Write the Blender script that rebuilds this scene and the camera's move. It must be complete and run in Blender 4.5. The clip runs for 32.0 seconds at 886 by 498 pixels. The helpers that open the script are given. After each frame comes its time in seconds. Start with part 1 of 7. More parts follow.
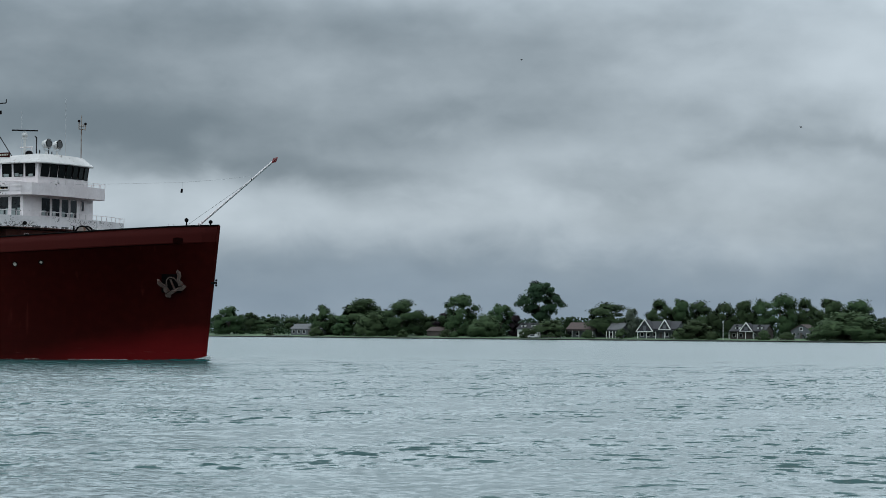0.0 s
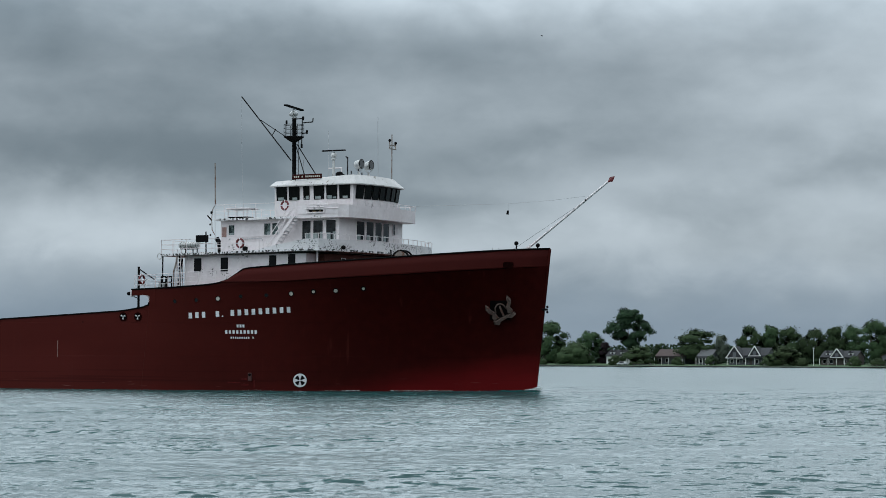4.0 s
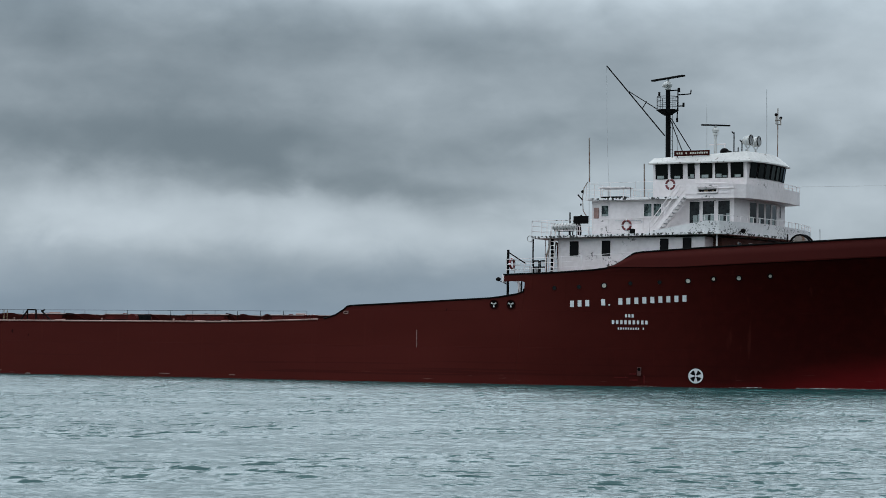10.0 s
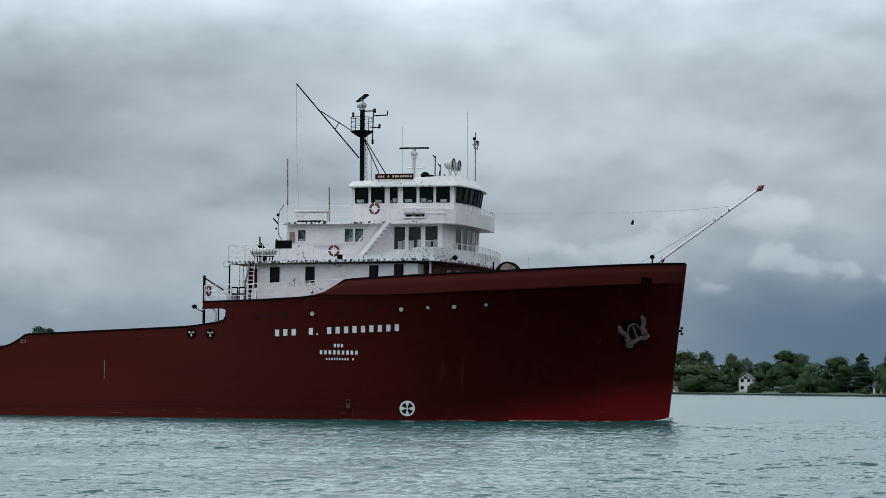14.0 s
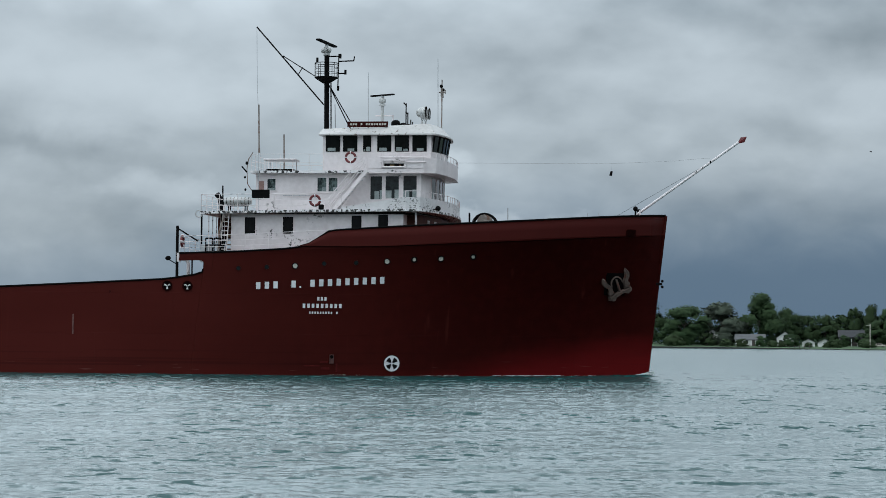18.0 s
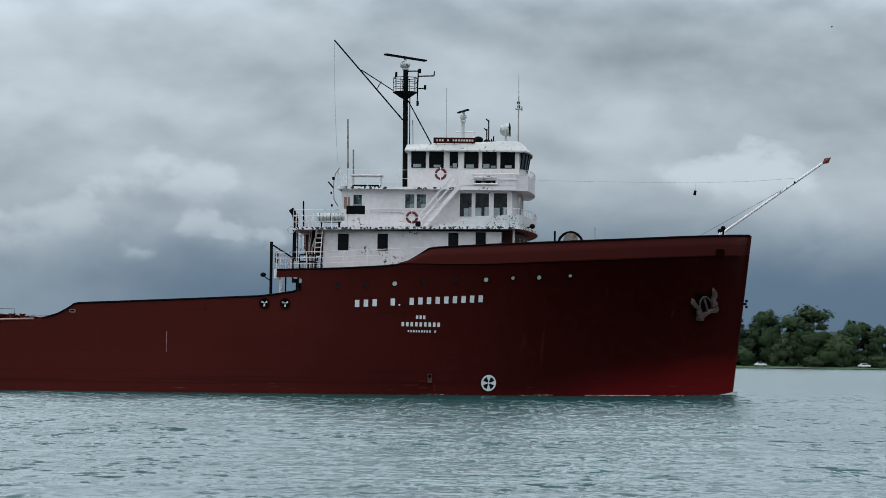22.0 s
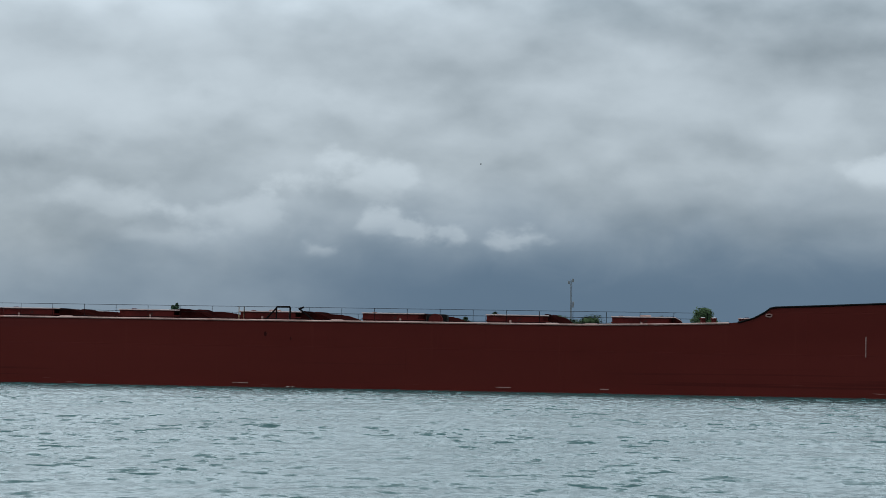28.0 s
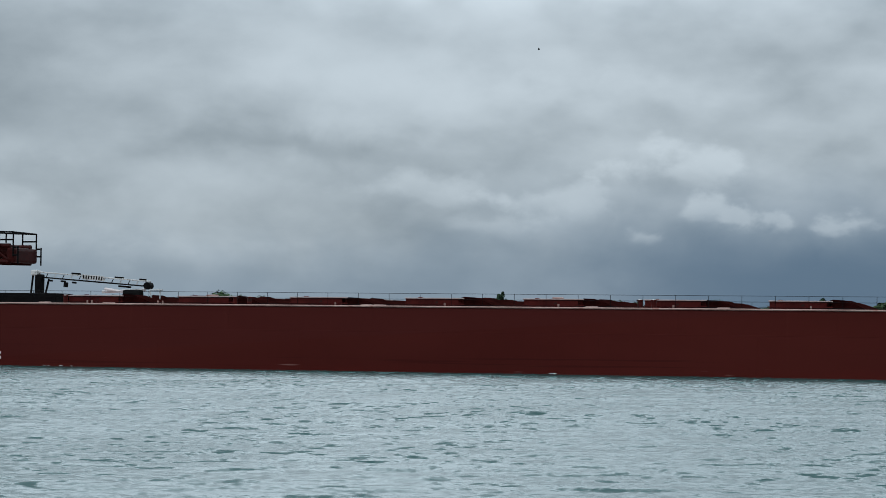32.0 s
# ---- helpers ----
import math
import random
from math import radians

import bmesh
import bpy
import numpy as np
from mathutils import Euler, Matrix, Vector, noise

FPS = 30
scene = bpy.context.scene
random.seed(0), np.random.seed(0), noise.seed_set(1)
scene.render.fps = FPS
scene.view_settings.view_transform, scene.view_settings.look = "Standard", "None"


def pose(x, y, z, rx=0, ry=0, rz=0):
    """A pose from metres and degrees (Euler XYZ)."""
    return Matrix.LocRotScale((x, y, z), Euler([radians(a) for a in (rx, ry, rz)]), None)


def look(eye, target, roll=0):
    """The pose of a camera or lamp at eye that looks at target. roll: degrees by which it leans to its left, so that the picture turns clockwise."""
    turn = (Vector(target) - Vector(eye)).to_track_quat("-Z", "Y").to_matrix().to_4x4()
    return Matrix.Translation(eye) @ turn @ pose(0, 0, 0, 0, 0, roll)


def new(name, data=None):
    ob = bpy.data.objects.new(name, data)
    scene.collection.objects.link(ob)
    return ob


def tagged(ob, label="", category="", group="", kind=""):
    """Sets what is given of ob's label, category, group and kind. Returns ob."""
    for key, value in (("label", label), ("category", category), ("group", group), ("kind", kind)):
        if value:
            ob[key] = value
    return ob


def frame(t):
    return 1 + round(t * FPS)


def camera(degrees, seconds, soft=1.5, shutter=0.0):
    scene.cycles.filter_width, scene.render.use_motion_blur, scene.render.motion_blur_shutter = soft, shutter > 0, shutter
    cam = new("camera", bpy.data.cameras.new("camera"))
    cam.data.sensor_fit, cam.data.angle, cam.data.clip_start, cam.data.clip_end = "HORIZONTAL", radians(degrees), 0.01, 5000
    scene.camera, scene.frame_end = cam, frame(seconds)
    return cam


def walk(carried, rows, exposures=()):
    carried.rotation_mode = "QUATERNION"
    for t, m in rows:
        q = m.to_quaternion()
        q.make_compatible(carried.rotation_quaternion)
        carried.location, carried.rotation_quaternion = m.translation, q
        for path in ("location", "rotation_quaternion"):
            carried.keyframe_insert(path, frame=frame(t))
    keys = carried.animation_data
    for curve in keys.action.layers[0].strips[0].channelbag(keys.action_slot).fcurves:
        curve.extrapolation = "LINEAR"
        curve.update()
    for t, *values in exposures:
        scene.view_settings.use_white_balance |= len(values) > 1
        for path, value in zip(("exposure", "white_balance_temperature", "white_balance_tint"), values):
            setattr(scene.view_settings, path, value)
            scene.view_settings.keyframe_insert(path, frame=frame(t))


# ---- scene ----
# The eye stands on the near bank; the ship's course runs along +x, the far bank lies at y = 820.
EYE = Vector((0.0, 0.0, 2.14))
SHORE = 820.0
cam = camera(20.8, 32.0, soft=0.85)


def aim(az, el, roll):
    """A pose at the eye: degrees to the right of +y, degrees up, roll."""
    a, e = radians(az), radians(el)
    return look(EYE, EYE + Vector((math.sin(a) * math.cos(e), math.cos(a) * math.cos(e), math.sin(e))), roll)


PATH = [(0, -28.23, 2.00, 0.48), (0.5, -28.66, 2.22, 0.53), (1, -28.94, 2.30, 0.31), (1.5, -29.06, 2.41, 0.24), (2, -29.13, 2.56, 0.22),
        (2.5, -29.33, 2.63, 0.19), (3, -29.62, 2.68, 0.35), (3.5, -29.93, 2.76, 0.33), (4, -30.33, 2.64, 0.25), (4.5, -30.62, 2.57, 0.29),
        (6.5, -31.50, 2.56, 0.23), (7, -31.59, 2.71, 0.19), (7.5, -31.72, 2.66, 0.27), (8, -31.70, 2.33, 0.53), (8.5, -31.57, 2.27, 0.58),
        (9, -31.39, 2.39, 0.70), (9.5, -31.24, 2.43, 0.89), (10, -30.41, 2.39, 0.81), (10.5, -28.79, 2.37, 0.51), (11, -27.04, 2.28, 0.45),
        (11.5, -25.34, 2.17, 0.58), (12, -23.51, 2.09, 0.46), (12.5, -21.48, 2.16, 0.74)]
PATH += [(13, -19.22, 2.55, 0.88), (13.5, -17.62, 2.90, 0.84), (14, -16.54, 3.23, 0.67), (14.5, -15.66, 2.99, 0.49), (16.5, -12.28, 2.47, -0.06),
         (17, -11.08, 2.36, 0.11), (17.5, -9.71, 2.29, 0.25), (18, -8.56, 2.15, 0.54), (18.5, -7.51, 2.12, 0.59), (19, -6.84, 2.20, 0.52),
         (19.5, -6.31, 2.40, 0.59), (20, -5.61, 2.48, 0.39), (20.5, -4.50, 2.52, 0.33), (21, -3.62, 2.55, 0.50), (21.5, -3.16, 2.53, 0.58),
         (22, -2.96, 2.58, 0.75), (22.5, -3.09, 2.57, 0.91), (23, -3.39, 2.48, 0.84), (23.5, -3.87, 2.46, 0.80)]
PATH += [(24, -4.34, 2.44, 0.84), (24.5, -4.86, 2.41, 1.02), (25, -5.37, 2.37, 1.13), (25.5, -5.79, 2.33, 1.08), (26, -6.19, 2.34, 0.97),
         (26.5, -6.54, 2.26, 0.89), (28.5, -7.60, 2.49, 1.07), (29, -8.14, 2.43, 1.15), (29.5, -8.78, 2.33, 1.15), (30, -9.64, 2.18, 1.05),
         (30.5, -10.99, 1.94, 1.02), (31, -12.32, 1.91, 0.80), (31.5, -13.50, 2.07, 0.67), (32, -14.93, 2.06, 0.70)]
walk(cam, [(t, aim(a, e, r)) for t, a, e, r in PATH])

# ---- sky and sun: a broken overcast, brightest overhead and behind the eye ----
SUN_AZ, SUN_EL = radians(200), radians(70)


def build_sky():
    world = bpy.data.worlds.new("sky")
    scene.world = world
    world.use_nodes = True
    nt = world.node_tree
    nt.nodes.clear()
    N, L = nt.nodes.new, nt.links.new

    def val(op, a, b=None, c=None):
        n = N("ShaderNodeMath")
        n.operation = op
        for i, v in enumerate((a, b, c)):
            if v is None:
                continue
            if isinstance(v, (int, float)):
                n.inputs[i].default_value = v
            else:
                L(v, n.inputs[i])
        return n.outputs[0]

    def ramp(x, lo, hi, a=0.0, b=1.0):
        n = N("ShaderNodeMapRange")
        n.interpolation_type = "SMOOTHSTEP"
        L(x, n.inputs["Value"])
        for key, v in (("From Min", lo), ("From Max", hi), ("To Min", a), ("To Max", b)):
            n.inputs[key].default_value = v
        return n.outputs["Result"]

    def mix(f, a, b):
        n = N("ShaderNodeMix")
        n.data_type = "RGBA"
        if isinstance(f, (int, float)):
            n.inputs[0].default_value = f
        else:
            L(f, n.inputs[0])
        for i, v in ((6, a), (7, b)):
            if isinstance(v, tuple):
                n.inputs[i].default_value = (*v, 1)
            else:
                L(v, n.inputs[i])
        return n.outputs[2]

    co = N("ShaderNodeTexCoord").outputs["Generated"]
    sep = N("ShaderNodeSeparateXYZ")
    L(co, sep.inputs[0])
    x, y, z = sep.outputs
    az = val("MULTIPLY", val("ARCTAN2", x, y), 57.2958)
    el = val("MULTIPLY", val("ARCSINE", z), 57.2958)

    def clouds(sx, sz, detail, rough, seed, dist=0.4, lift=0.0):
        m = N("ShaderNodeMapping")
        m.inputs["Scale"].default_value = (sx, sx, sz)
        m.inputs["Location"].default_value = (seed, seed * 0.7, seed * 1.3 + sz * lift)
        L(co, m.inputs[0])
        n = N("ShaderNodeTexNoise")
        L(m.outputs[0], n.inputs["Vector"])
        n.inputs["Scale"].default_value, n.inputs["Detail"].default_value = 1.0, detail
        n.inputs["Roughness"].default_value, n.inputs["Distortion"].default_value = rough, dist
        return n.outputs[0]

    broad = clouds(5.0, 17.0, 3.0, 0.45, 3.1, 0.1)
    lumps = clouds(20.0, 37.0, 6.0, 0.5, 7.7, 0.1)
    heap = val("ADD", val("MULTIPLY", broad, 0.46), val("MULTIPLY", lumps, 0.24))
    curds = clouds(46.0, 82.0, 6.0, 0.55, 11.3, 0.2)
    heap = val("ADD", heap, val("MULTIPLY", val("SUBTRACT", curds, 0.5), 0.06))
    heap = val("ADD", heap, ramp(az, -24.0, -10.0, 0.175, 0.24))
    # heaped clouds catch the light on their upper edges and are dull beneath
    for sx, sz, seed, rise, west_k, east_k in ((8.0, 30.0, 21.4, 0.012, 0.16, 0.16), (24.0, 44.0, 33.8, 0.008, 0.05, 0.26)):
        lit = val("SUBTRACT", clouds(sx, sz, 4.0, 0.42, seed, 0.0), clouds(sx, sz, 4.0, 0.42, seed, 0.0, rise))
        heap = val("ADD", heap, val("MULTIPLY", lit, ramp(az, -26.0, -12.0, west_k, east_k)))
    # the edges of the single masses are torn by finer noise
    az = val("ADD", az, val("MULTIPLY", val("SUBTRACT", clouds(30.0, 46.0, 4.0, 0.5, 1.9), 0.5), 2.6))
    el = val("ADD", el, val("MULTIPLY", val("SUBTRACT", clouds(30.0, 46.0, 4.0, 0.5, 5.3), 0.5), 1.2))
    heap = val("ADD", heap, val("MULTIPLY", ramp(el, 7.0, 11.0), ramp(az, -8.0, -20.0, -0.02, 0.11)))
    # the dark sheet of cloud over the west, with a lit gap beneath it
    west = ramp(az, -19.0, -29.0)
    heap = val("SUBTRACT", heap, val("MULTIPLY", val("MULTIPLY", ramp(el, 4.0, 5.3), ramp(el, 12.0, 8.5)), val("MULTIPLY", west, 0.085)))
    heap = val("ADD", heap, val("MULTIPLY", val("MULTIPLY", ramp(el, 1.8, 2.8), ramp(el, 4.6, 3.8)), val("MULTIPLY", west, 0.03)))
    puffs = val("MULTIPLY", el, 0.0)
    knobs = clouds(34.0, 50.0, 6.0, 0.52, 15.2, 0.0)
    # single cloud masses: azimuth, elevation, half widths in degrees, amount
    for a, e, wa, we, k in MASSES_WEST + MASSES_EAST:
        big = 1.35 if k > 0 and we < 0.6 and a > -16 else 1.0
        da = val("DIVIDE", val("SUBTRACT", az, a), wa * big)
        de = val("DIVIDE", val("SUBTRACT", el, e), we * big)
        if k > 0 and we < 0.6 and a > -16:
            # a heaped cloud: a knobbly lit top that fades out downwards
            d = val("SQRT", val("ADD", val("MULTIPLY", da, da), val("MULTIPLY", de, de)))
            body = ramp(val("ADD", val("SUBTRACT", 1.1, d), val("MULTIPLY", val("SUBTRACT", knobs, 0.5), 3.2)), 0.0, 0.85)
            lump = val("MULTIPLY", val("MULTIPLY", body, ramp(de, -1.5, 0.6)), k * 0.8)
            heap = val("ADD", heap, lump)
            puffs = val("ADD", puffs, lump)
            continue
        d2 = val("ADD", val("MULTIPLY", da, da), val("MULTIPLY", de, de))
        lump = val("MULTIPLY", val("EXPONENT", val("MULTIPLY", d2, -1.0)), k * 0.75 if k < 0 else k)
        heap = val("ADD", heap, lump)
    col = mix(ramp(heap, 0.22, 0.82), (0.160, 0.205, 0.24), (0.56, 0.645, 0.71))
    # the slate-blue rain low in the east and a paler gap low in the west
    rain = val("MULTIPLY", ramp(el, 4.7, 1.5), ramp(az, -19.0, -7.0))
    rain = val("MULTIPLY", rain, ramp(puffs, 0.14, 0.0, 0.62, 1.0))
    col = mix(val("MULTIPLY", rain, 0.96), col, (0.092, 0.157, 0.238))
    haze = val("MULTIPLY", ramp(el, 3.0, 0.8), ramp(az, -8.0, -16.0))
    col = mix(val("MULTIPLY", haze, 0.62), col, (0.150, 0.225, 0.312))
    col = mix(ramp(el, 7.5, 13.0, 0.0, 0.25), col, (0.51, 0.60, 0.665))
    # overcast brightens towards the zenith
    up = val("MULTIPLY", ramp(el, 6.8, 13.0, 1.0, 2.9), ramp(el, 25.0, 65.0, 1.0, 1.1))
    up = val("MULTIPLY", up, ramp(x, 0.2, 0.85, 1.0, 0.62))
    vm = N("ShaderNodeVectorMath")
    vm.operation = "SCALE"
    L(col, vm.inputs[0])
    L(up, vm.inputs["Scale"])
    cover = N("ShaderNodeBackground")
    L(vm.outputs[0], cover.inputs[0])
    sky = N("ShaderNodeTexSky")
    sky.sky_type, sky.sun_disc = "NISHITA", False
    sky.sun_elevation, sky.sun_rotation = SUN_EL, SUN_AZ
    clear = N("ShaderNodeBackground")
    L(sky.outputs[0], clear.inputs[0])
    clear.inputs[1].default_value = 0.08
    both = N("ShaderNodeMixShader")
    both.inputs[0].default_value = 0.96
    L(clear.outputs[0], both.inputs[1])
    L(cover.outputs[0], both.inputs[2])
    L(both.outputs[0], N("ShaderNodeOutputWorld").inputs[0])


MASSES_WEST = [(-35.4, 4.66, 4.43, 0.74, -0.15), (-30.4, 3.8, 2.41, 0.4, -0.13), (-24.5, 3.71, 2.15, 0.4, -0.14), (-20.2, 4.58, 2.01, 0.4, -0.13), (-19.4, 6.16, 3.49, 1.07, 0.10),
               (-27.4, 2.62, 5.63, 0.6, 0.11), (-26.7, 1.55, 6.97, 0.4, -0.1), (-37.9, 4.97, 5.63, 0.8, -0.10), (-34.4, 3.9, 3.35, 0.3, -0.08), (-38.8, 3.09, 2.01, 0.67, 0.13),
               (-33.9, 3.31, 1.61, 0.54, 0.12), (-36.3, 2.13, 6.7, 0.34, -0.05), (-28.6, 5.36, 1.88, 0.6, -0.10), (-17.7, 6.87, 6.7, 1.61, 0.07), (-24.6, 7.2, 3.35, 0.8, -0.06), (-39.0, 6.0, 5.0, 2.5, -0.08)]
MASSES_EAST = [(-15.5, 5.55, 2.28, 0.94, 0.1), (-11.7, 4.83, 2.68, 0.54, -0.05), (-15.0, 3.38, 1.6, 0.47, 0.12), (-2.0, 5.72, 4.02, 1.61, 0.05), (4.0, 4.45, 1.3, 0.45, 0.30),
               (-12.4, 3.2, 1.5, 0.45, 0.16), (-9.4, 3.95, 1.3, 0.5, 0.20), (-7.4, 2.82, 0.6, 0.28, 0.2), (-9.0, 3.05, 0.8, 0.32, 0.16), (-5.2, 2.74, 1.1, 0.26, 0.18),
               (-17.5, 4.35, 2.28, 0.34, -0.13), (-1.2, 3.78, 3.49, 0.8, -0.05), (-12.9, 7.47, 4.69, 0.6, -0.05), (-10.3, 2.42, 0.5, 0.2, 0.12), (-4.0, 7.0, 9.0, 1.2, 0.06), (6.5, 6.5, 5.0, 2.2, -0.12), (-14.2, 2.5, 1.2, 0.35, 0.10), (-11.0, 5.8, 2.6, 0.5, 0.07), (0.5, 7.6, 4.5, 1.5, -0.16)]
build_sky()
sun = new("sun", bpy.data.lights.new("sun", "SUN"))
sun.data.energy, sun.data.angle, sun.data.color = 0.75, radians(25), (1.0, 0.97, 0.94)
sun.matrix_world = look(Vector((math.sin(SUN_AZ) * math.cos(SUN_EL), math.cos(SUN_AZ) * math.cos(SUN_EL), math.sin(SUN_EL))) * 300, (0, 0, 0))


# ---- materials ----
def surface(name, col, col2, rough=0.5, metal=0.0, scale=1.0, fine=9.0, lo=0.4, hi=0.62, bump=0.0, spec=0.5, spots=None, spot_scale=2.0, spot_at=0.62,
            random_tone=0.0, stretch=(1, 1, 1), patch=0.0, patch_at=0.55):
    """Two scales of tone, fine relief, and optional worn spots of another colour."""
    m = bpy.data.materials.new(name)
    m.use_nodes = True
    nt = m.node_tree
    b = nt.nodes["Principled BSDF"]
    N, L = nt.nodes.new, nt.links.new
    tc = N("ShaderNodeTexCoord")
    mp = N("ShaderNodeMapping")
    mp.inputs["Scale"].default_value = stretch
    L(tc.outputs["Object"], mp.inputs[0])

    def noise_at(s, d=4.0):
        n = N("ShaderNodeTexNoise")
        n.inputs["Scale"].default_value, n.inputs["Detail"].default_value = s, d
        L(mp.outputs[0], n.inputs["Vector"])
        return n.outputs[0]

    def rng(v, a, c):
        n = N("ShaderNodeMapRange")
        L(v, n.inputs["Value"])
        n.inputs["From Min"].default_value, n.inputs["From Max"].default_value = a, c
        return n.outputs["Result"]

    def mixc(f, a, c):
        n = N("ShaderNodeMix")
        n.data_type = "RGBA"
        L(f, n.inputs[0])
        for i, v in ((6, a), (7, c)):
            if isinstance(v, tuple):
                n.inputs[i].default_value = (*v, 1)
            else:
                L(v, n.inputs[i])
        return n.outputs[2]

    big, small = noise_at(scale), noise_at(scale * fine)
    add = N("ShaderNodeMath")
    add.operation = "MULTIPLY_ADD"
    L(small, add.inputs[0])
    add.inputs[1].default_value = 0.45
    sc = N("ShaderNodeMath")
    sc.operation = "MULTIPLY"
    L(big, sc.inputs[0])
    sc.inputs[1].default_value = 0.55
    L(sc.outputs[0], add.inputs[2])
    c = mixc(rng(add.outputs[0], lo, hi), col, col2)
    if spots:
        f = rng(noise_at(spot_scale, 8.0), spot_at, spot_at + 0.04)
        if patch:
            both = N("ShaderNodeMath")
            both.operation = "MULTIPLY"
            L(f, both.inputs[0])
            L(rng(noise_at(patch, 2.0), patch_at, patch_at + 0.06), both.inputs[1])
            f = both.outputs[0]
        c = mixc(f, c, spots)
    if random_tone:
        info = N("ShaderNodeObjectInfo")
        hs = N("ShaderNodeHueSaturation")
        v = N("ShaderNodeMapRange")
        L(info.outputs["Random"], v.inputs["Value"])
        v.inputs["To Min"].default_value, v.inputs["To Max"].default_value = 1 - random_tone, 1 + random_tone
        L(v.outputs[0], hs.inputs["Value"])
        hh = N("ShaderNodeMapRange")
        L(info.outputs["Random"], hh.inputs["Value"])
        hh.inputs["To Min"].default_value, hh.inputs["To Max"].default_value = 0.485, 0.515
        L(hh.outputs[0], hs.inputs["Hue"])
        L(c, hs.inputs["Color"])
        c = hs.outputs[0]
    L(c, b.inputs["Base Color"])
    b.inputs["Roughness"].default_value, b.inputs["Metallic"].default_value = rough, metal
    b.inputs["Specular IOR Level"].default_value = spec
    if bump:
        bp = N("ShaderNodeBump")
        bp.inputs["Distance"].default_value = bump
        L(small, bp.inputs["Height"])
        L(bp.outputs[0], b.inputs["Normal"])
    return m


def hull_paint():
    """Oxide red with plate seams, faint runs, scuffs, and a brighter boot-top that climbs at the bow; bow shade and
    side light are in the colour.
    """
    # the base red is darkened for the shade under the bow's flare
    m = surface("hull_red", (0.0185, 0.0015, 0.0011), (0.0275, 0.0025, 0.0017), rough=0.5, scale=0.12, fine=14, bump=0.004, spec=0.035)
    nt = m.node_tree
    b = nt.nodes["Principled BSDF"]
    N, L = nt.nodes.new, nt.links.new
    old = b.inputs["Base Color"].links[0].from_socket
    tc = N("ShaderNodeTexCoord")
    sep = N("ShaderNodeSeparateXYZ")
    L(tc.outputs["Object"], sep.inputs[0])

    def math_(op, a, c):
        n = N("ShaderNodeMath")
        n.operation = op
        for i, v in enumerate((a, c)):
            if isinstance(v, (int, float)):
                n.inputs[i].default_value = v
            else:
                L(v, n.inputs[i])
        return n.outputs[0]

    def rng(v, a, c, d=0.0, e=1.0):
        n = N("ShaderNodeMapRange")
        n.interpolation_type = "SMOOTHSTEP"
        L(v, n.inputs["Value"])
        for k, q in (("From Min", a), ("From Max", c), ("To Min", d), ("To Max", e)):
            n.inputs[k].default_value = q
        return n.outputs["Result"]

    def tint(f, c0, c1):
        n = N("ShaderNodeMix")
        n.data_type = "RGBA"
        L(f, n.inputs[0])
        L(c0, n.inputs[6])
        n.inputs[7].default_value = (*c1, 1)
        return n.outputs[2]

    def ns(scale, vec, d=4.0):
        mp = N("ShaderNodeMapping")
        mp.inputs["Scale"].default_value = vec
        L(tc.outputs["Object"], mp.inputs[0])
        n = N("ShaderNodeTexNoise")
        n.inputs["Scale"].default_value, n.inputs["Detail"].default_value = scale, d
        L(mp.outputs[0], n.inputs["Vector"])
        return n.outputs[0]

    # boot-top with a ragged edge; its soft climb also paints the lower bow's light
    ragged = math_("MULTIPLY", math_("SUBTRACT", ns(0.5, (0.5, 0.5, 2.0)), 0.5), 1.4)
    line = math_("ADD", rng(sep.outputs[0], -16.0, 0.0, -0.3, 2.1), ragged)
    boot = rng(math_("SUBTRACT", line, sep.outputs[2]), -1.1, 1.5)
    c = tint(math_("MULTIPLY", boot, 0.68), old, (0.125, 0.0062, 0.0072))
    # lighter aft of the shoulder: the upright side's extra light, put into the colour
    side_lit = math_("MULTIPLY", rng(sep.outputs[0], -5.0, -30.0), math_("ADD", ns(0.2, (0.3, 0.3, 1.0)), 0.35))
    c = tint(math_("MULTIPLY", side_lit, 0.80), c, (0.070, 0.0122, 0.0095))
    # sky light on the bulwark strake above the knuckle, tinted into the paint
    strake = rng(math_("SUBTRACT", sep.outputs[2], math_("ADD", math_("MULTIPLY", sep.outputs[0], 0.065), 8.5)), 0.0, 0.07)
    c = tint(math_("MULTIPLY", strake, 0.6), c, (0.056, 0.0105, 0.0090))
    # fender scuffs low down and vertical runs
    scuff = math_("MULTIPLY", rng(ns(1.0, (0.35, 0.35, 5.0), 6.0), 0.66, 0.74), rng(sep.outputs[2], 1.0, 0.25))
    c = tint(math_("MULTIPLY", scuff, 0.5), c, (0.24, 0.13, 0.115))
    runs = math_("MULTIPLY", rng(ns(1.0, (2.2, 2.2, 0.10), 5.0), 0.63, 0.80), 0.35)
    c = tint(runs, c, (0.075, 0.016, 0.012))
    # long shallow scars left by lock walls
    scar = math_("MULTIPLY", rng(ns(1.0, (0.05, 0.05, 4.5), 3.0), 0.60, 0.66), rng(sep.outputs[2], 2.2, 0.6))
    c = tint(math_("MULTIPLY", scar, 0.35), c, (0.014, 0.0024, 0.0022))
    L(c, b.inputs["Base Color"])
    # shell plating: butts and seams as shallow relief
    br = N("ShaderNodeTexBrick")
    sw = N("ShaderNodeCombineXYZ")
    L(sep.outputs[0], sw.inputs[0])
    L(sep.outputs[2], sw.inputs[1])
    L(sw.outputs[0], br.inputs["Vector"])
